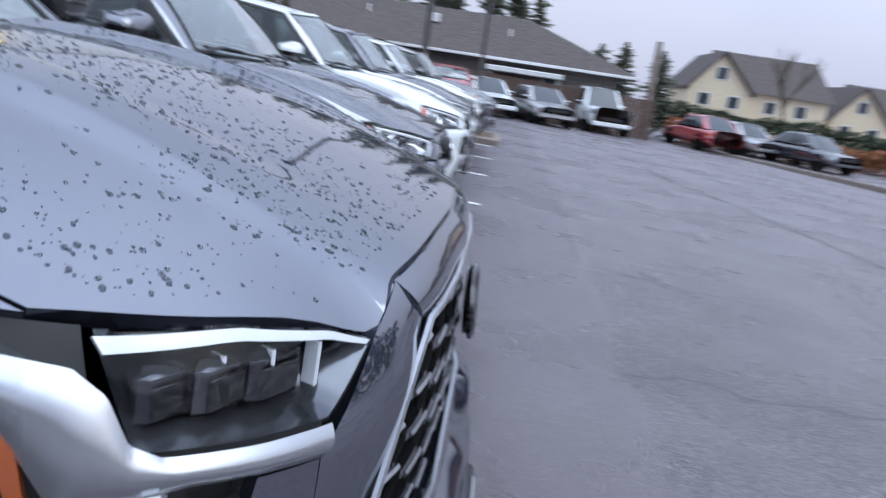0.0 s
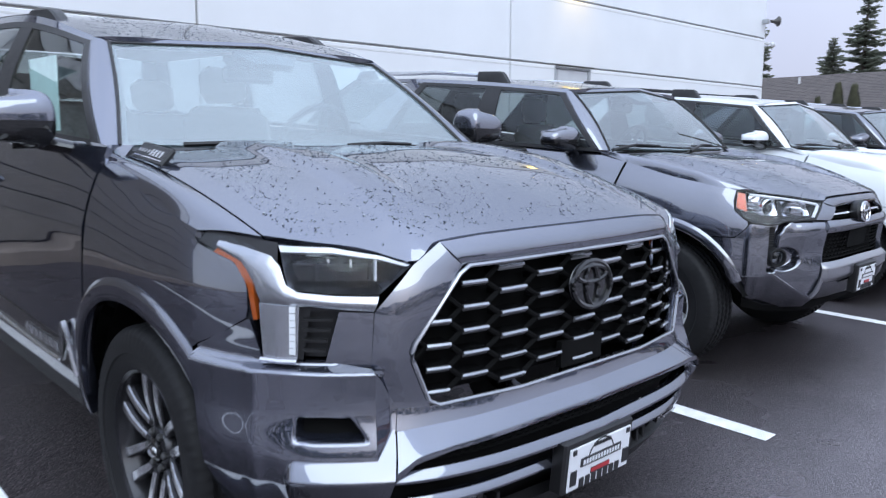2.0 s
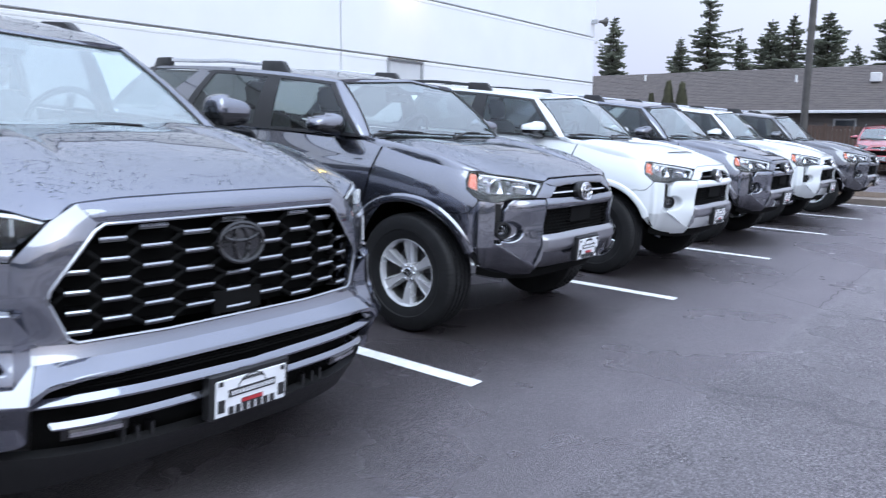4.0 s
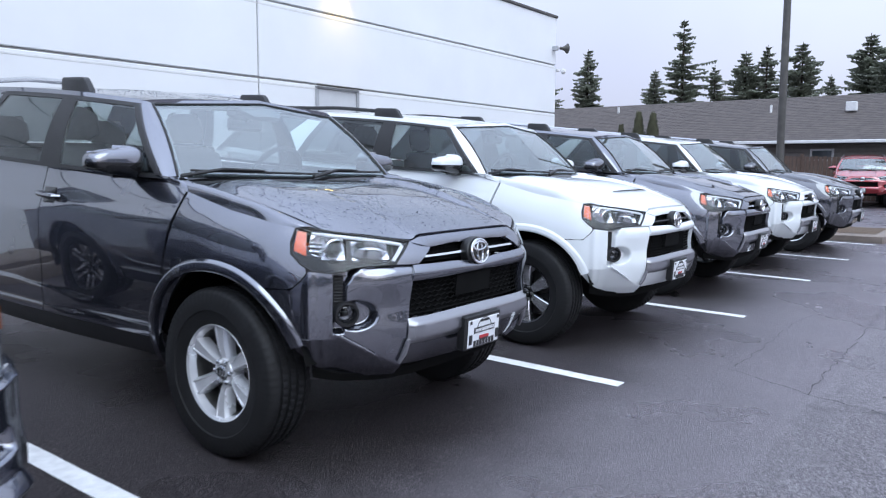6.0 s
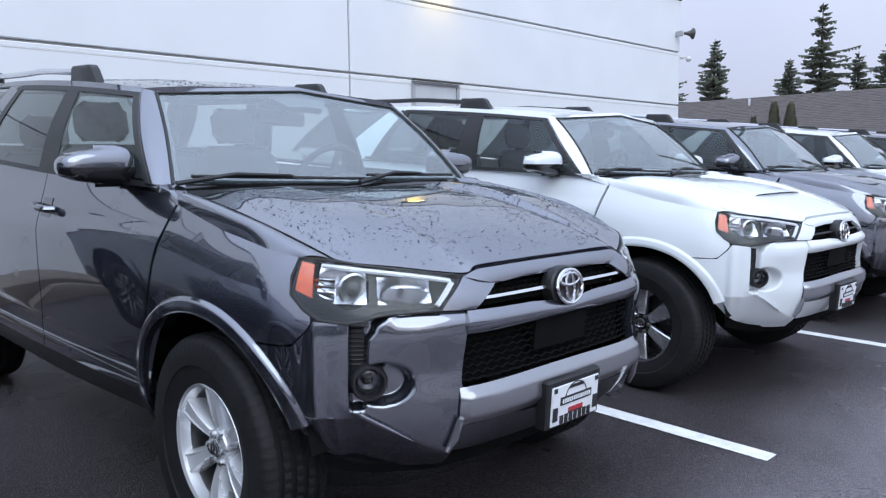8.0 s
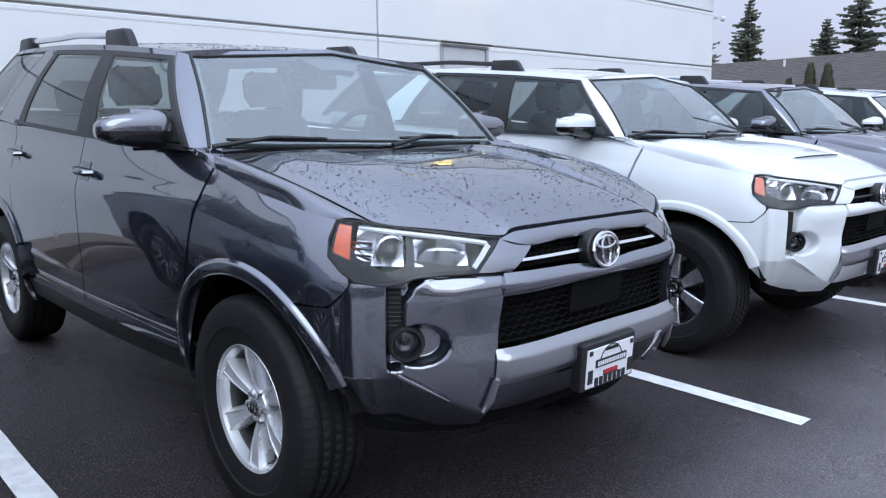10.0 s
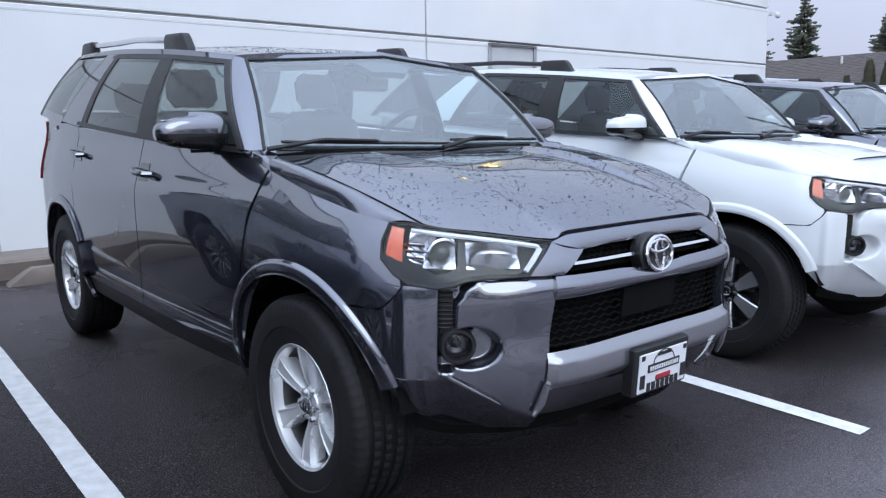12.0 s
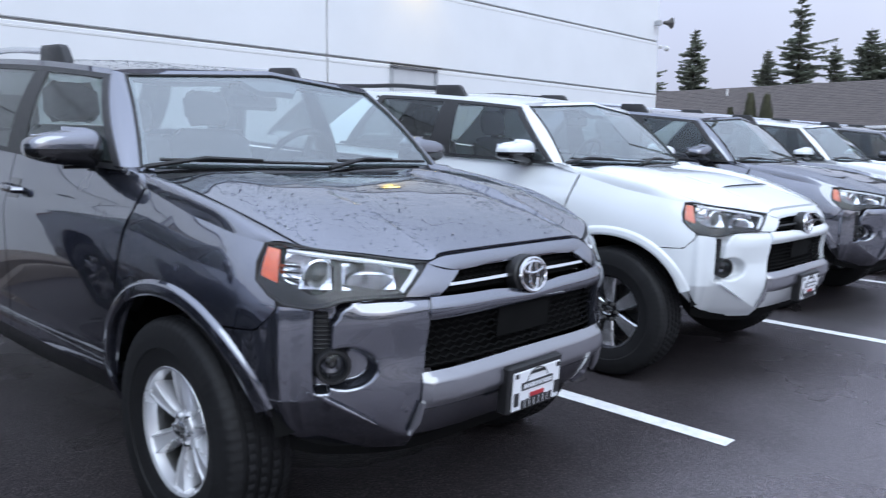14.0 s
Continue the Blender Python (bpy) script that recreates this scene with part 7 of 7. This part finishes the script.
def conifer(h, r, seed, mat, sparse=0.0, low=0.12):
    """A conifer: tapered trunk with drooping limbs, each set with many small needle sprays."""
    rnd = random.Random(seed)
    root = empty("conifer_tree")
    part("trunk", Geo().tube([(0, 0, -0.3), (0.02, 0, h * 0.5), (0, 0, h)], [h * 0.022, h * 0.013, h * 0.002], 8), M_BARK, root)
    g = Geo()
    levels = int(h * 3.4)
    for i in range(levels):
        f = low + (1 - low) * (i / levels) ** 0.95
        z = h * f
        reach = r * (1 - f) ** 0.72 * (0.55 + 0.75 * rnd.random()) + 0.15
        lean = rnd.random() * 2 * math.pi
        for k in range(rnd.randint(6, 10)):
            if rnd.random() < sparse:
                continue
            a = rnd.random() * 2 * math.pi
            l = reach * (0.45 + 0.6 * rnd.random()) * (1 + 0.35 * math.cos(a - lean))
            droop = -0.12 - 0.25 * (1 - f) + 0.25 * rnd.random()
            n = max(3, int(l / 0.22))
            d = Vector((math.cos(a), math.sin(a), droop)).normalized()
            s = Vector((-math.sin(a), math.cos(a), 0))
            g.tube([(0, 0, z), Vector((0, 0, z)) + d * l], [0.03, 0.008], 3)
            for j in range(n):
                t = (j + 0.6) / n
                c = Vector((0, 0, z)) + d * (l * t) + Vector((0, 0, 0.10 * l * t * t))
                for q in (-1, 1):
                    w = (0.26 + 0.44 * (1 - t)) * (0.5 + 0.8 * rnd.random()) * min(1.0, l)
                    e = c + s * (q * w) + d * (0.25 * w) + Vector((0, 0, -0.30 * w * (0.4 + rnd.random())))
                    m = c + d * 0.20 + Vector((0, 0, 0.06 - 0.10 * rnd.random()))
                    o = len(g.v)
                    g.v += [tuple(c - d * 0.12), tuple(e + d * 0.06), tuple(m), tuple((c + e) / 2 + Vector((0, 0, -0.20 * rnd.random() - 0.06)))]
                    g.f += [(o, o + 1, o + 2), (o, o + 3, o + 1)]
    part("crown", g, mat, root)
    return root


def cypress(h, r, seed):
    rnd = random.Random(seed)
    root = empty("cypress_tree")
    part("trunk", Geo().tube([(0, 0, -0.2), (0, 0, h * 0.7)], [0.06, 0.02], 8), M_BARK, root)
    g = Geo()
    for i in range(1500):
        f = rnd.random() ** 1.2
        rr = r * (math.sin(math.pi * min(1, f * 0.9 + 0.08)) ** 0.7) * (1 - 0.5 * f) * (0.65 + 0.4 * rnd.random())
        a = rnd.random() * 2 * math.pi
        c = Vector((rr * math.cos(a), rr * math.sin(a), h * f * 0.96))
        u = Vector((0.06 * math.cos(a), 0.06 * math.sin(a), 0.20 + 0.1 * rnd.random()))
        s = Vector((-math.sin(a), math.cos(a), 0)) * 0.05
        o = len(g.v)
        g.v += [tuple(c - s), tuple(c + s), tuple(c + u)]
        g.f.append((o, o + 1, o + 2))
    part("crown", g, M_CYPRESS, root)
    return root


def bare_tree(h, seed):
    rnd = random.Random(seed)
    root = empty("bare_tree")
    g = Geo()

    def limb(p, d, l, r, depth):
        q = p + d * l
        g.tube([p, (p + q) / 2 + Vector((rnd.random() - 0.5, rnd.random() - 0.5, 0)) * l * 0.08, q], [r, r * 0.8, r * 0.55], 5)
        if depth:
            for _ in range(3 + (depth > 2)):
                e = (d + Vector((rnd.random() - 0.5, rnd.random() - 0.5, rnd.random() * 0.5 - 0.1)) * 1.1).normalized()
                limb(p.lerp(q, 0.55 + 0.45 * rnd.random()), e, l * (0.55 + 0.2 * rnd.random()), r * 0.5, depth - 1)

    limb(Vector((0, 0, -0.2)), Vector((0, 0, 1)), h * 0.4, h * 0.02, 4)
    part("trunk", g, M_BARK, root)
    return root


protos = [conifer(11.5, 3.0, 1, M_NEEDLE), conifer(13.5, 3.6, 2, M_NEEDLE, 0.5, 0.3), conifer(10.5, 4.4, 3, M_NEEDLE), conifer(10.5, 3.0, 4, M_NEEDLE, 0.1)]
spots = [(0, 60, 28.2, 1.0, 0), (1, 62, 20.4, 1.0, 40), (0, 61, 22.4, 0.82, 90), (3, 63, 18.0, 0.92, 10), (2, 60, 14.7, 0.97, 70), (3, 60, 13.1, 1.0, 120), (2, 60, 10.6, 1.0, 200), (3, 64, 9.3, 0.8, 300),
         (2, 62, 6.4, 1.05, 20), (0, 60, 4.6, 0.95, 33), (2, 62, 1.4, 0.9, 250), (0, 60, -0.6, 0.86, 140), (3, 61, -2.4, 0.85, 80), (2, 66, -8.4, 0.56, 15), (2, 70, -14.6, 0.60, 190), (2, 62, 33.5, 0.9, 60), (2, 74, -11.6, 0.66, 100)]
used = set()
for kind, x, y, s, rot in spots:
    m = Matrix.Translation((x, y, 0.2)) @ Matrix.Rotation(radians(rot), 4, "Z")
    if kind in used:
        t = copy_thing(protos[kind], m)
        t.scale = (s, s, s)
    else:
        used.add(kind)
        t = protos[kind]
        t.matrix_world = m
        t.scale = (s, s, s)
    tagged(t, "tall dark green fir behind the low building" if kind != 1 else "tall sparse fir standing above the others", "tree", "firs on the skyline")
for i, (x, y, h) in enumerate(((19.5, 6.6, 2.75), (19.5, 6.15, 2.7), (19.6, 7.2, 2.35), (19.4, 7.6, 2.1), (19.6, 9.6, 2.2))):
    t = cypress(h, 0.34 if h > 2.5 else 0.22, 20 + i)
    t.matrix_world = Matrix.Translation((x, y, 0.12))
    tagged(t, "narrow dark green cypress shrub", "shrub", "cypress shrubs")
bt = bare_tree(9.0, 4)
bt.matrix_world = Matrix.Translation((62, 16.3, 0.2))
tagged(bt, "leafless deciduous tree among the firs", "tree")
bt2 = copy_thing(bt, Matrix.Translation((62, -23.5, 0.2)))
tagged(bt2, "leafless tree behind the tan house", "tree")

# ---- unseen firs added behind the camera, closing the lot in reflections ----
for i in range(16):
    x = -90 + i * 13
    y = -78 - 6 * ((i * 7) % 3)
    t = copy_thing(protos[(i * 5) % 4], Matrix.Translation((x, y, -0.35)) @ Matrix.Rotation(i * 1.3, 4, "Z"))
    sc = 0.9 + 0.12 * ((i * 3) % 4)
    t.scale = (sc * 0.9, sc * 0.9, sc * 0.6)
    tagged(t, "unseen dark green fir, added behind the camera for reflections", "tree", "firs at the lot's edge")



def wood_belt(x0, y0, x1, y1, h, deep, seed, label):
    """A dense unseen belt of trees along a line, added to darken reflections: many small leaf clumps, thick enough to
    hide what is behind.
    """
    rnd = random.Random(seed)
    g = Geo()
    a, b = Vector((x0, y0, 0)), Vector((x1, y1, 0))
    d = (b - a).normalized()
    across = Vector((-d.y, d.x, 0))
    n = int((b - a).length * 42)
    for _ in range(n):
        t = rnd.random()
        top = h * (0.78 + 0.22 * noise.noise(Vector((t * 9, seed, 0))) + 0.10 * noise.noise(Vector((t * 40, seed, 3))))
        p = a.lerp(b, t) + across * (deep * (rnd.random() - 0.5)) + Vector((0, 0, -0.4 + top * rnd.random() ** 0.8))
        r = 0.45 + 0.5 * rnd.random()
        o = len(g.v)
        for k in range(4):
            ang = rnd.random() * 6.283
            g.v.append(tuple(p + Vector((math.cos(ang) * r, math.sin(ang) * r, (rnd.random() - 0.5) * 1.3 * r))))
        g.f += [(o, o + 1, o + 2), (o, o + 2, o + 3)]
    ob = part("wood_belt", g, M_HEDGE)
    tagged(ob, label, "trees", kind="stuff")


# added out of view: a dark horizon for the car paint to mirror
wood_belt(-30, -36, -30, 24, 6.5, 4.0, 1, "unseen dark green belt of trees, added beyond the empty stalls for reflections")
wood_belt(-30, -36, 22, -40, 9.5, 4.0, 2, "unseen dark green belt of trees, added across the lane for reflections")

# ---- parked cars across the lot ----


def saloon(paint_mat, kind="saloon"):
    """A plain parked car: shaped body, glasshouse, wheels, lamps."""
    root = empty("car")
    pickup = kind == "pickup"
    hw = 0.86 if not pickup else 0.92
    L = 4.5 if not pickup else 5.3
    deck = 0.92 if not pickup else 1.08

    def body(u, v):
        y = -0.85 + L * u
        end = min(1, u * 7, (1 - u) * 7) ** 0.5
        a = math.pi * v
        prof = [(0.80, 0.28), (1.0, 0.45), (1.0, 0.72), (0.94, 0.92), (0.75, 1.0), (0.0, 1.02), (-0.75, 1.0), (-0.94, 0.92), (-1.0, 0.72), (-1.0, 0.45), (-0.80, 0.28)]
        p = cr(prof, v * 10)
        top = deck * (0.80 + 0.20 * min(1, u * 3.2)) if not pickup else deck
        return Vector((p.x * hw * (0.80 + 0.20 * end), y, 0.26 + (p.y - 0.26) * (top - 0.26) / 0.76))

    part("body", Geo().grid(body, 30, 30), paint_mat, root)
    y0, y1, t0, t1, h = (0.25, 3.05, 1.05, 2.35, 1.44) if not pickup else (0.55, 2.55, 1.2, 2.35, 1.82)
    base = [(0, y0, deck - 0.04), (hw * 0.78, y0 + 0.08, deck - 0.04), (hw * 0.90, y0 + 0.25, deck - 0.02), (hw * 0.92, (y0 + y1) / 2, deck), (hw * 0.90, y1 - 0.2, deck), (hw * 0.75, y1, deck), (0, y1 + 0.05, deck)]
    top = [(0, t0, h), (hw * 0.62, t0 + 0.05, h - 0.02), (hw * 0.68, t0 + 0.12, h - 0.02), (hw * 0.70, (t0 + t1) / 2, h), (hw * 0.66, t1 - 0.1, h - 0.02), (hw * 0.6, t1, h - 0.03), (0, t1, h)]
    G = greenhouse(base, top, 0.02)
    part("windscreen", Geo().grid(lambda u, v: G(0.95 * (2 * u - 1), v), 12, 4, 0.0, CENTRE), M_DIMGLASS, root)
    part("rear_window", Geo().grid(lambda u, v: G((6 - 0.95 * abs(2 * u - 1)) * (1 if u > 0.5 else -1), v), 12, 4, 0.0, CENTRE), M_DIMGLASS, root)
    for q in (-1, 1):
        part("side_window", Geo().grid(lambda u, v: G(q * (2.05 + 0.9 * u), 0.06 + 0.80 * v), 8, 4, 0.0, CENTRE), M_DIMGLASS, root)
        part("side_window", Geo().grid(lambda u, v: G(q * (3.08 + 0.85 * u), 0.06 + 0.80 * v), 8, 4, 0.0, CENTRE), M_DIMGLASS, root)
        part("pillar", Geo().grid(lambda u, v: G(q * (0.95 + 1.1 * u), v, 0.004), 4, 4, 0.01, CENTRE), paint_mat, root)
        part("pillar", Geo().grid(lambda u, v: G(q * (2.95 + 0.13 * u), v, 0.002), 2, 4, 0.01, CENTRE), M_GLOSSBLACK, root)
        part("pillar", Geo().grid(lambda u, v: G(q * (3.93 + 1.15 * u), v, 0.004), 6, 4, 0.01, CENTRE), paint_mat, root)
        part("roof_side", Geo().grid(lambda u, v: G(q * (2.0 + 2.0 * u), 0.86 + 0.16 * v, 0.004), 8, 2, 0.01, CENTRE), paint_mat, root)
        part("headlight", Geo().grid(lambda u, v: body(0.012 + 0.05 * v, 0.20 + 0.09 * u if q > 0 else 0.80 - 0.09 * u) + Vector((q * 0.004, -0.012, 0)), 5, 4), M_REFLECTOR, root)
        part("tail_lamp", Geo().grid(lambda u, v: body(0.985 - 0.03 * v, 0.20 + 0.09 * u if q > 0 else 0.80 - 0.09 * u) + Vector((q * 0.004, 0.012, 0)), 5, 4), M_REFLECT_RED, root)
        door_mirror(root, q, (hw + 0.06, y0 + 0.45, deck + 0.08), paint_mat, (0.18, 0.12, 0.12))
        for y in (0, L - 1.75):
            wheel("silver", 0.32 if not pickup else 0.38, 0.22, 0.21, root, q * (hw - 0.10), y)
            part("wheel_liner", Geo().lathe([(0.0, 0.37 if not pickup else 0.44), (0.012, 0.37 if not pickup else 0.44), (0.012, 0.01)], 28, Matrix.Translation((q * hw - (0 if q > 0 else 0.012), y, 0.34 if not pickup else 0.39))), M_DARK, root)

    def roof(u, v):
        t = cr(top, 6 * v * 0.5 + 0)
        y = t0 + (t1 - t0) * v
        w = 2 * u - 1
        return Vector((hw * (0.66 - 0.05 * (2 * v - 1) ** 2) * w, y, h - 0.015 + 0.05 * (1 - w * w) * math.sin(math.pi * (0.15 + 0.7 * v))))

    part("roof", Geo().grid(roof, 10, 10, 0.01, CENTRE), paint_mat, root)
    part("grille", Geo().box((0, -0.82, 0.62), (0.9, 0.05, 0.16), None, 0.02), M_BLACK, root)
    part("bumper", Geo().box((0, -0.80, 0.40), (hw * 1.75, 0.14, 0.20), None, 0.05), paint_mat, root)
    return root


def park(ob, x, y, yaw):
    ob.matrix_world = Matrix.Translation((x, y, far_z(x, y))) @ Matrix.Rotation(radians(yaw), 4, "Z")
    return ob


tagged(park(saloon(M_WHITE), 26.6, -0.4, -72), "white saloon parked before the board fence", "car", "cars across the lot")
tagged(park(saloon(M_TAN_PAINT), 26.6, -2.7, -72), "pale silver saloon parked before the board fence", "car", "cars across the lot")
tagged(park(saloon(M_WHITE, "pickup"), 28.2, -5.1, -80), "white pickup truck parked side-on by the fence", "car", "cars across the lot")
tagged(park(saloon(M_RED), 31.4, -9.2, 104), "red saloon by the hedge", "car", "cars across the lot")
tagged(park(saloon(M_TAN_PAINT), 31.5, -12.5, -72), "silver saloon near the kerb", "car", "cars across the lot")
tagged(park(saloon(M_NIGHT), 29.0, -14.8, -66), "dark saloon near the kerb", "car", "cars across the lot")
red = repaint(copy_thing(run, Matrix.Translation((25.3, 1.3, far_z(25, 1.3))) @ Matrix.Rotation(radians(-82), 4, "Z")), {M_GREY: M_RED, M_SKID: M_RED})
tagged(red, "red SUV standing before the board fence", "car", "cars across the lot")

# ---- tan house, hedge and utility pole ----
th = empty("tan_house")
tw = Geo()
solid(tw, 80, 92, -26, -19.6, -0.8, 4.0)
part("wall", tw, M_TANWALL, th)
ga = Geo()
ga.prism([Vector((80.0, -26, 4.0)), Vector((80.0, -19.6, 4.0)), Vector((80.0, -22.6, 7.7))], [Vector((92, -26, 4.0)), Vector((92, -19.6, 4.0)), Vector((92, -22.6, 7.7))])
part("gable", ga, M_TANWALL, th)
rf = Geo()
for y, z in ((-26.4, 3.75), (-19.2, 3.75)):
    rf.prism([Vector((79.5, y, z)), Vector((79.5, -22.6, 7.78)), Vector((79.5, -22.6, 8.0)), Vector((79.5, y, z + 0.22))], [Vector((92.5, y, z)), Vector((92.5, -22.6, 7.78)), Vector((92.5, -22.6, 8.0)), Vector((92.5, y, z + 0.22))])
part("roof", rf, M_SHINGLE, th)
wing = Geo()
solid(wing, 81, 91, -34.5, -26.01, -0.8, 4.2)
part("wall", wing, M_TANWALL, th)
wr = Geo()
wr.prism([Vector((80.4, -35.0, 4.2)), Vector((86.0, -34.2, 8.4)), Vector((91.6, -35.0, 4.2))], [Vector((80.4, -25.6, 4.2)), Vector((86.0, -22.6, 8.4)), Vector((91.6, -25.6, 4.2))])
part("roof", wr, M_SHINGLE, th)
for y, z in ((-24.4, 2.2), (-21.3, 2.2), (-22.7, 5.0), (-28.6, 2.2), (-31.8, 2.2)):
    xw = 80.0 if y > -26 else 81.0
    w = Geo()
    solid(w, xw - 0.07, xw - 0.01, y - 0.65, y + 0.65, z, z + 1.4, 0.02)
    wo = part("window", w, M_TRIM, th)
    pn = Geo()
    solid(pn, xw - 0.10, xw - 0.075, y - 0.53, y + 0.53, z + 0.12, z + 1.28)
    part("pane", pn, M_DIMGLASS, wo)
tagged(th, "tan gabled house with a brown roof beyond the hedge", "house")
th2 = copy_thing(th, Matrix.Translation((6, -17.5, -1.2)))
tagged(th2, "second tan house farther along the street", "house")


def hedge(x, y0, y1, h, d, seed, mat, name, label):
    rnd = random.Random(seed)
    g = Geo()
    for _ in range(int(abs(y1 - y0) * 420)):
        y = y0 + (y1 - y0) * rnd.random()
        z = h * rnd.random() ** 0.6 * (0.85 + 0.2 * noise.noise(Vector((y * 0.6, seed, 0))))
        xx = x + d * (rnd.random() - 0.5)
        c = Vector((xx, y, far_z(x, y) + z))
        o = len(g.v)
        for _k in range(3):
            g.v.append(tuple(c + Vector((rnd.random() - 0.5, rnd.random() - 0.5, rnd.random() - 0.5)) * 0.34))
        g.f.append((o, o + 1, o + 2))
    ob = part(name, g, mat)
    tagged(ob, label, "hedge", kind="stuff")


hedge(34.5, -40, -8.0, 2.1, 1.2, 3, M_HEDGE, "hedge", "dark clipped hedge before the tan house")
hedge(33.2, -40, -8.6, 1.2, 1.0, 6, M_BANK, "shrub_bank", "low rust-brown winter shrubs on a bank")
up = Geo().tube([(33, -7.5, -0.4), (33, -7.5, 4.2)], [0.17, 0.14], 10)
pole = part("utility_pole", up, M_CONCRETE)
tagged(pole, "pale grey post by the hedge", "pole")
kb = Geo().grid(lambda u, v: Vector((31.5 - 14 * u, -8.4 - 6.0 * u - 0.3 * v, far_z(0, -12) + 0.14)), 20, 1, 0.2, Vector((20, -10, -5)))
tagged(part("kerb", kb, M_CONCRETE), "pale kerb along the far edge of the lot", "kerb", kind="structure")

# white canopy behind the fence
cn = Geo()
solid(cn, 30.3, 31.4, -3.2, 0.2, 1.78, 2.02, 0.03)
canopy = part("canopy", cn, M_TRIM)
for yy in (-3.0, 0.0):
    part("post", Geo().tube([(30.5, yy, -0.2), (30.5, yy, 1.8)], 0.04, 8), M_TRIM, canopy)
tagged(canopy, "white flat canopy standing behind the board fence", "canopy")


# ---- cracks and sealed joints in the asphalt ----
def crack(points, wide, seed):
    """An open crack: a ragged dark ribbon lying in the surface."""
    rnd = random.Random(seed)
    pts = []
    for (xa, ya), (xb, yb) in zip(points, points[1:]):
        n = max(2, int(math.hypot(xb - xa, yb - ya) / 0.07))
        for i in range(n):
            pts.append(Vector((xa + (xb - xa) * i / n + rnd.uniform(-1, 1) * 0.016, ya + (yb - ya) * i / n + rnd.uniform(-1, 1) * 0.016, 0)))
    g = Geo()
    for i, p in enumerate(pts):
        d = (pts[min(i + 1, len(pts) - 1)] - pts[max(i - 1, 0)]).normalized()
        w = wide * (0.35 + 0.8 * rnd.random())
        for q in (-1, 1):
            e = p + Vector((-d.y, d.x, 0)) * (q * w)
            g.v.append((e.x, e.y, ground_z(e.y) + 0.0045))
    g.f = [(2 * i, 2 * i + 1, 2 * i + 3, 2 * i + 2) for i in range(len(pts) - 1)]
    ob = part("asphalt_crack", g, M_TAR)
    tagged(ob, "dark ragged crack in the wet asphalt", "crack", "cracks in the asphalt", "structure")


M_TAR = material("dark_crack", (0.010, 0.010, 0.010), 0.6, 0, 0.3, 40, 0.5, 120)
crack([(2.08, -1.26), (1.83, -1.76), (1.71, -2.22), (1.4, -3.3)], 0.0035, 1)
crack([(2.08, -1.26), (2.51, -1.28), (3.84, -1.26), (4.4, -1.30)], 0.002, 2)
crack([(1.83, -1.76), (3.26, -1.77), (6.5, -1.74), (9.0, -1.80)], 0.003, 4)
crack([(4.54, -5.49), (8.52, -4.93), (11.02, -4.37), (16.0, -4.1)], 0.018, 5)

# fallen leaf by the front wheel
lf = Geo()
outline = [(0, 0.065), (0.012, 0.03), (0.05, 0.038), (0.03, 0.008), (0.055, -0.02), (0.02, -0.02), (0.0, -0.055), (-0.02, -0.02), (-0.055, -0.02), (-0.03, 0.008), (-0.05, 0.038), (-0.012, 0.03)]
lf.prism([Vector((-3.70 + x, -0.19 + y, ground_z(-0.19) + 0.012 + 6 * x * x)) for x, y in outline], [Vector((-3.70 + x, -0.19 + y, ground_z(-0.19) + 0.009 + 6 * x * x)) for x, y in outline])
M_LEAF = material("yellow_leaf", (0.55, 0.33, 0.10), 0.6, 0, 0.3, 40)
tagged(part("fallen_leaf", lf, M_LEAF), "yellow fallen leaf on the wet asphalt", "leaf")
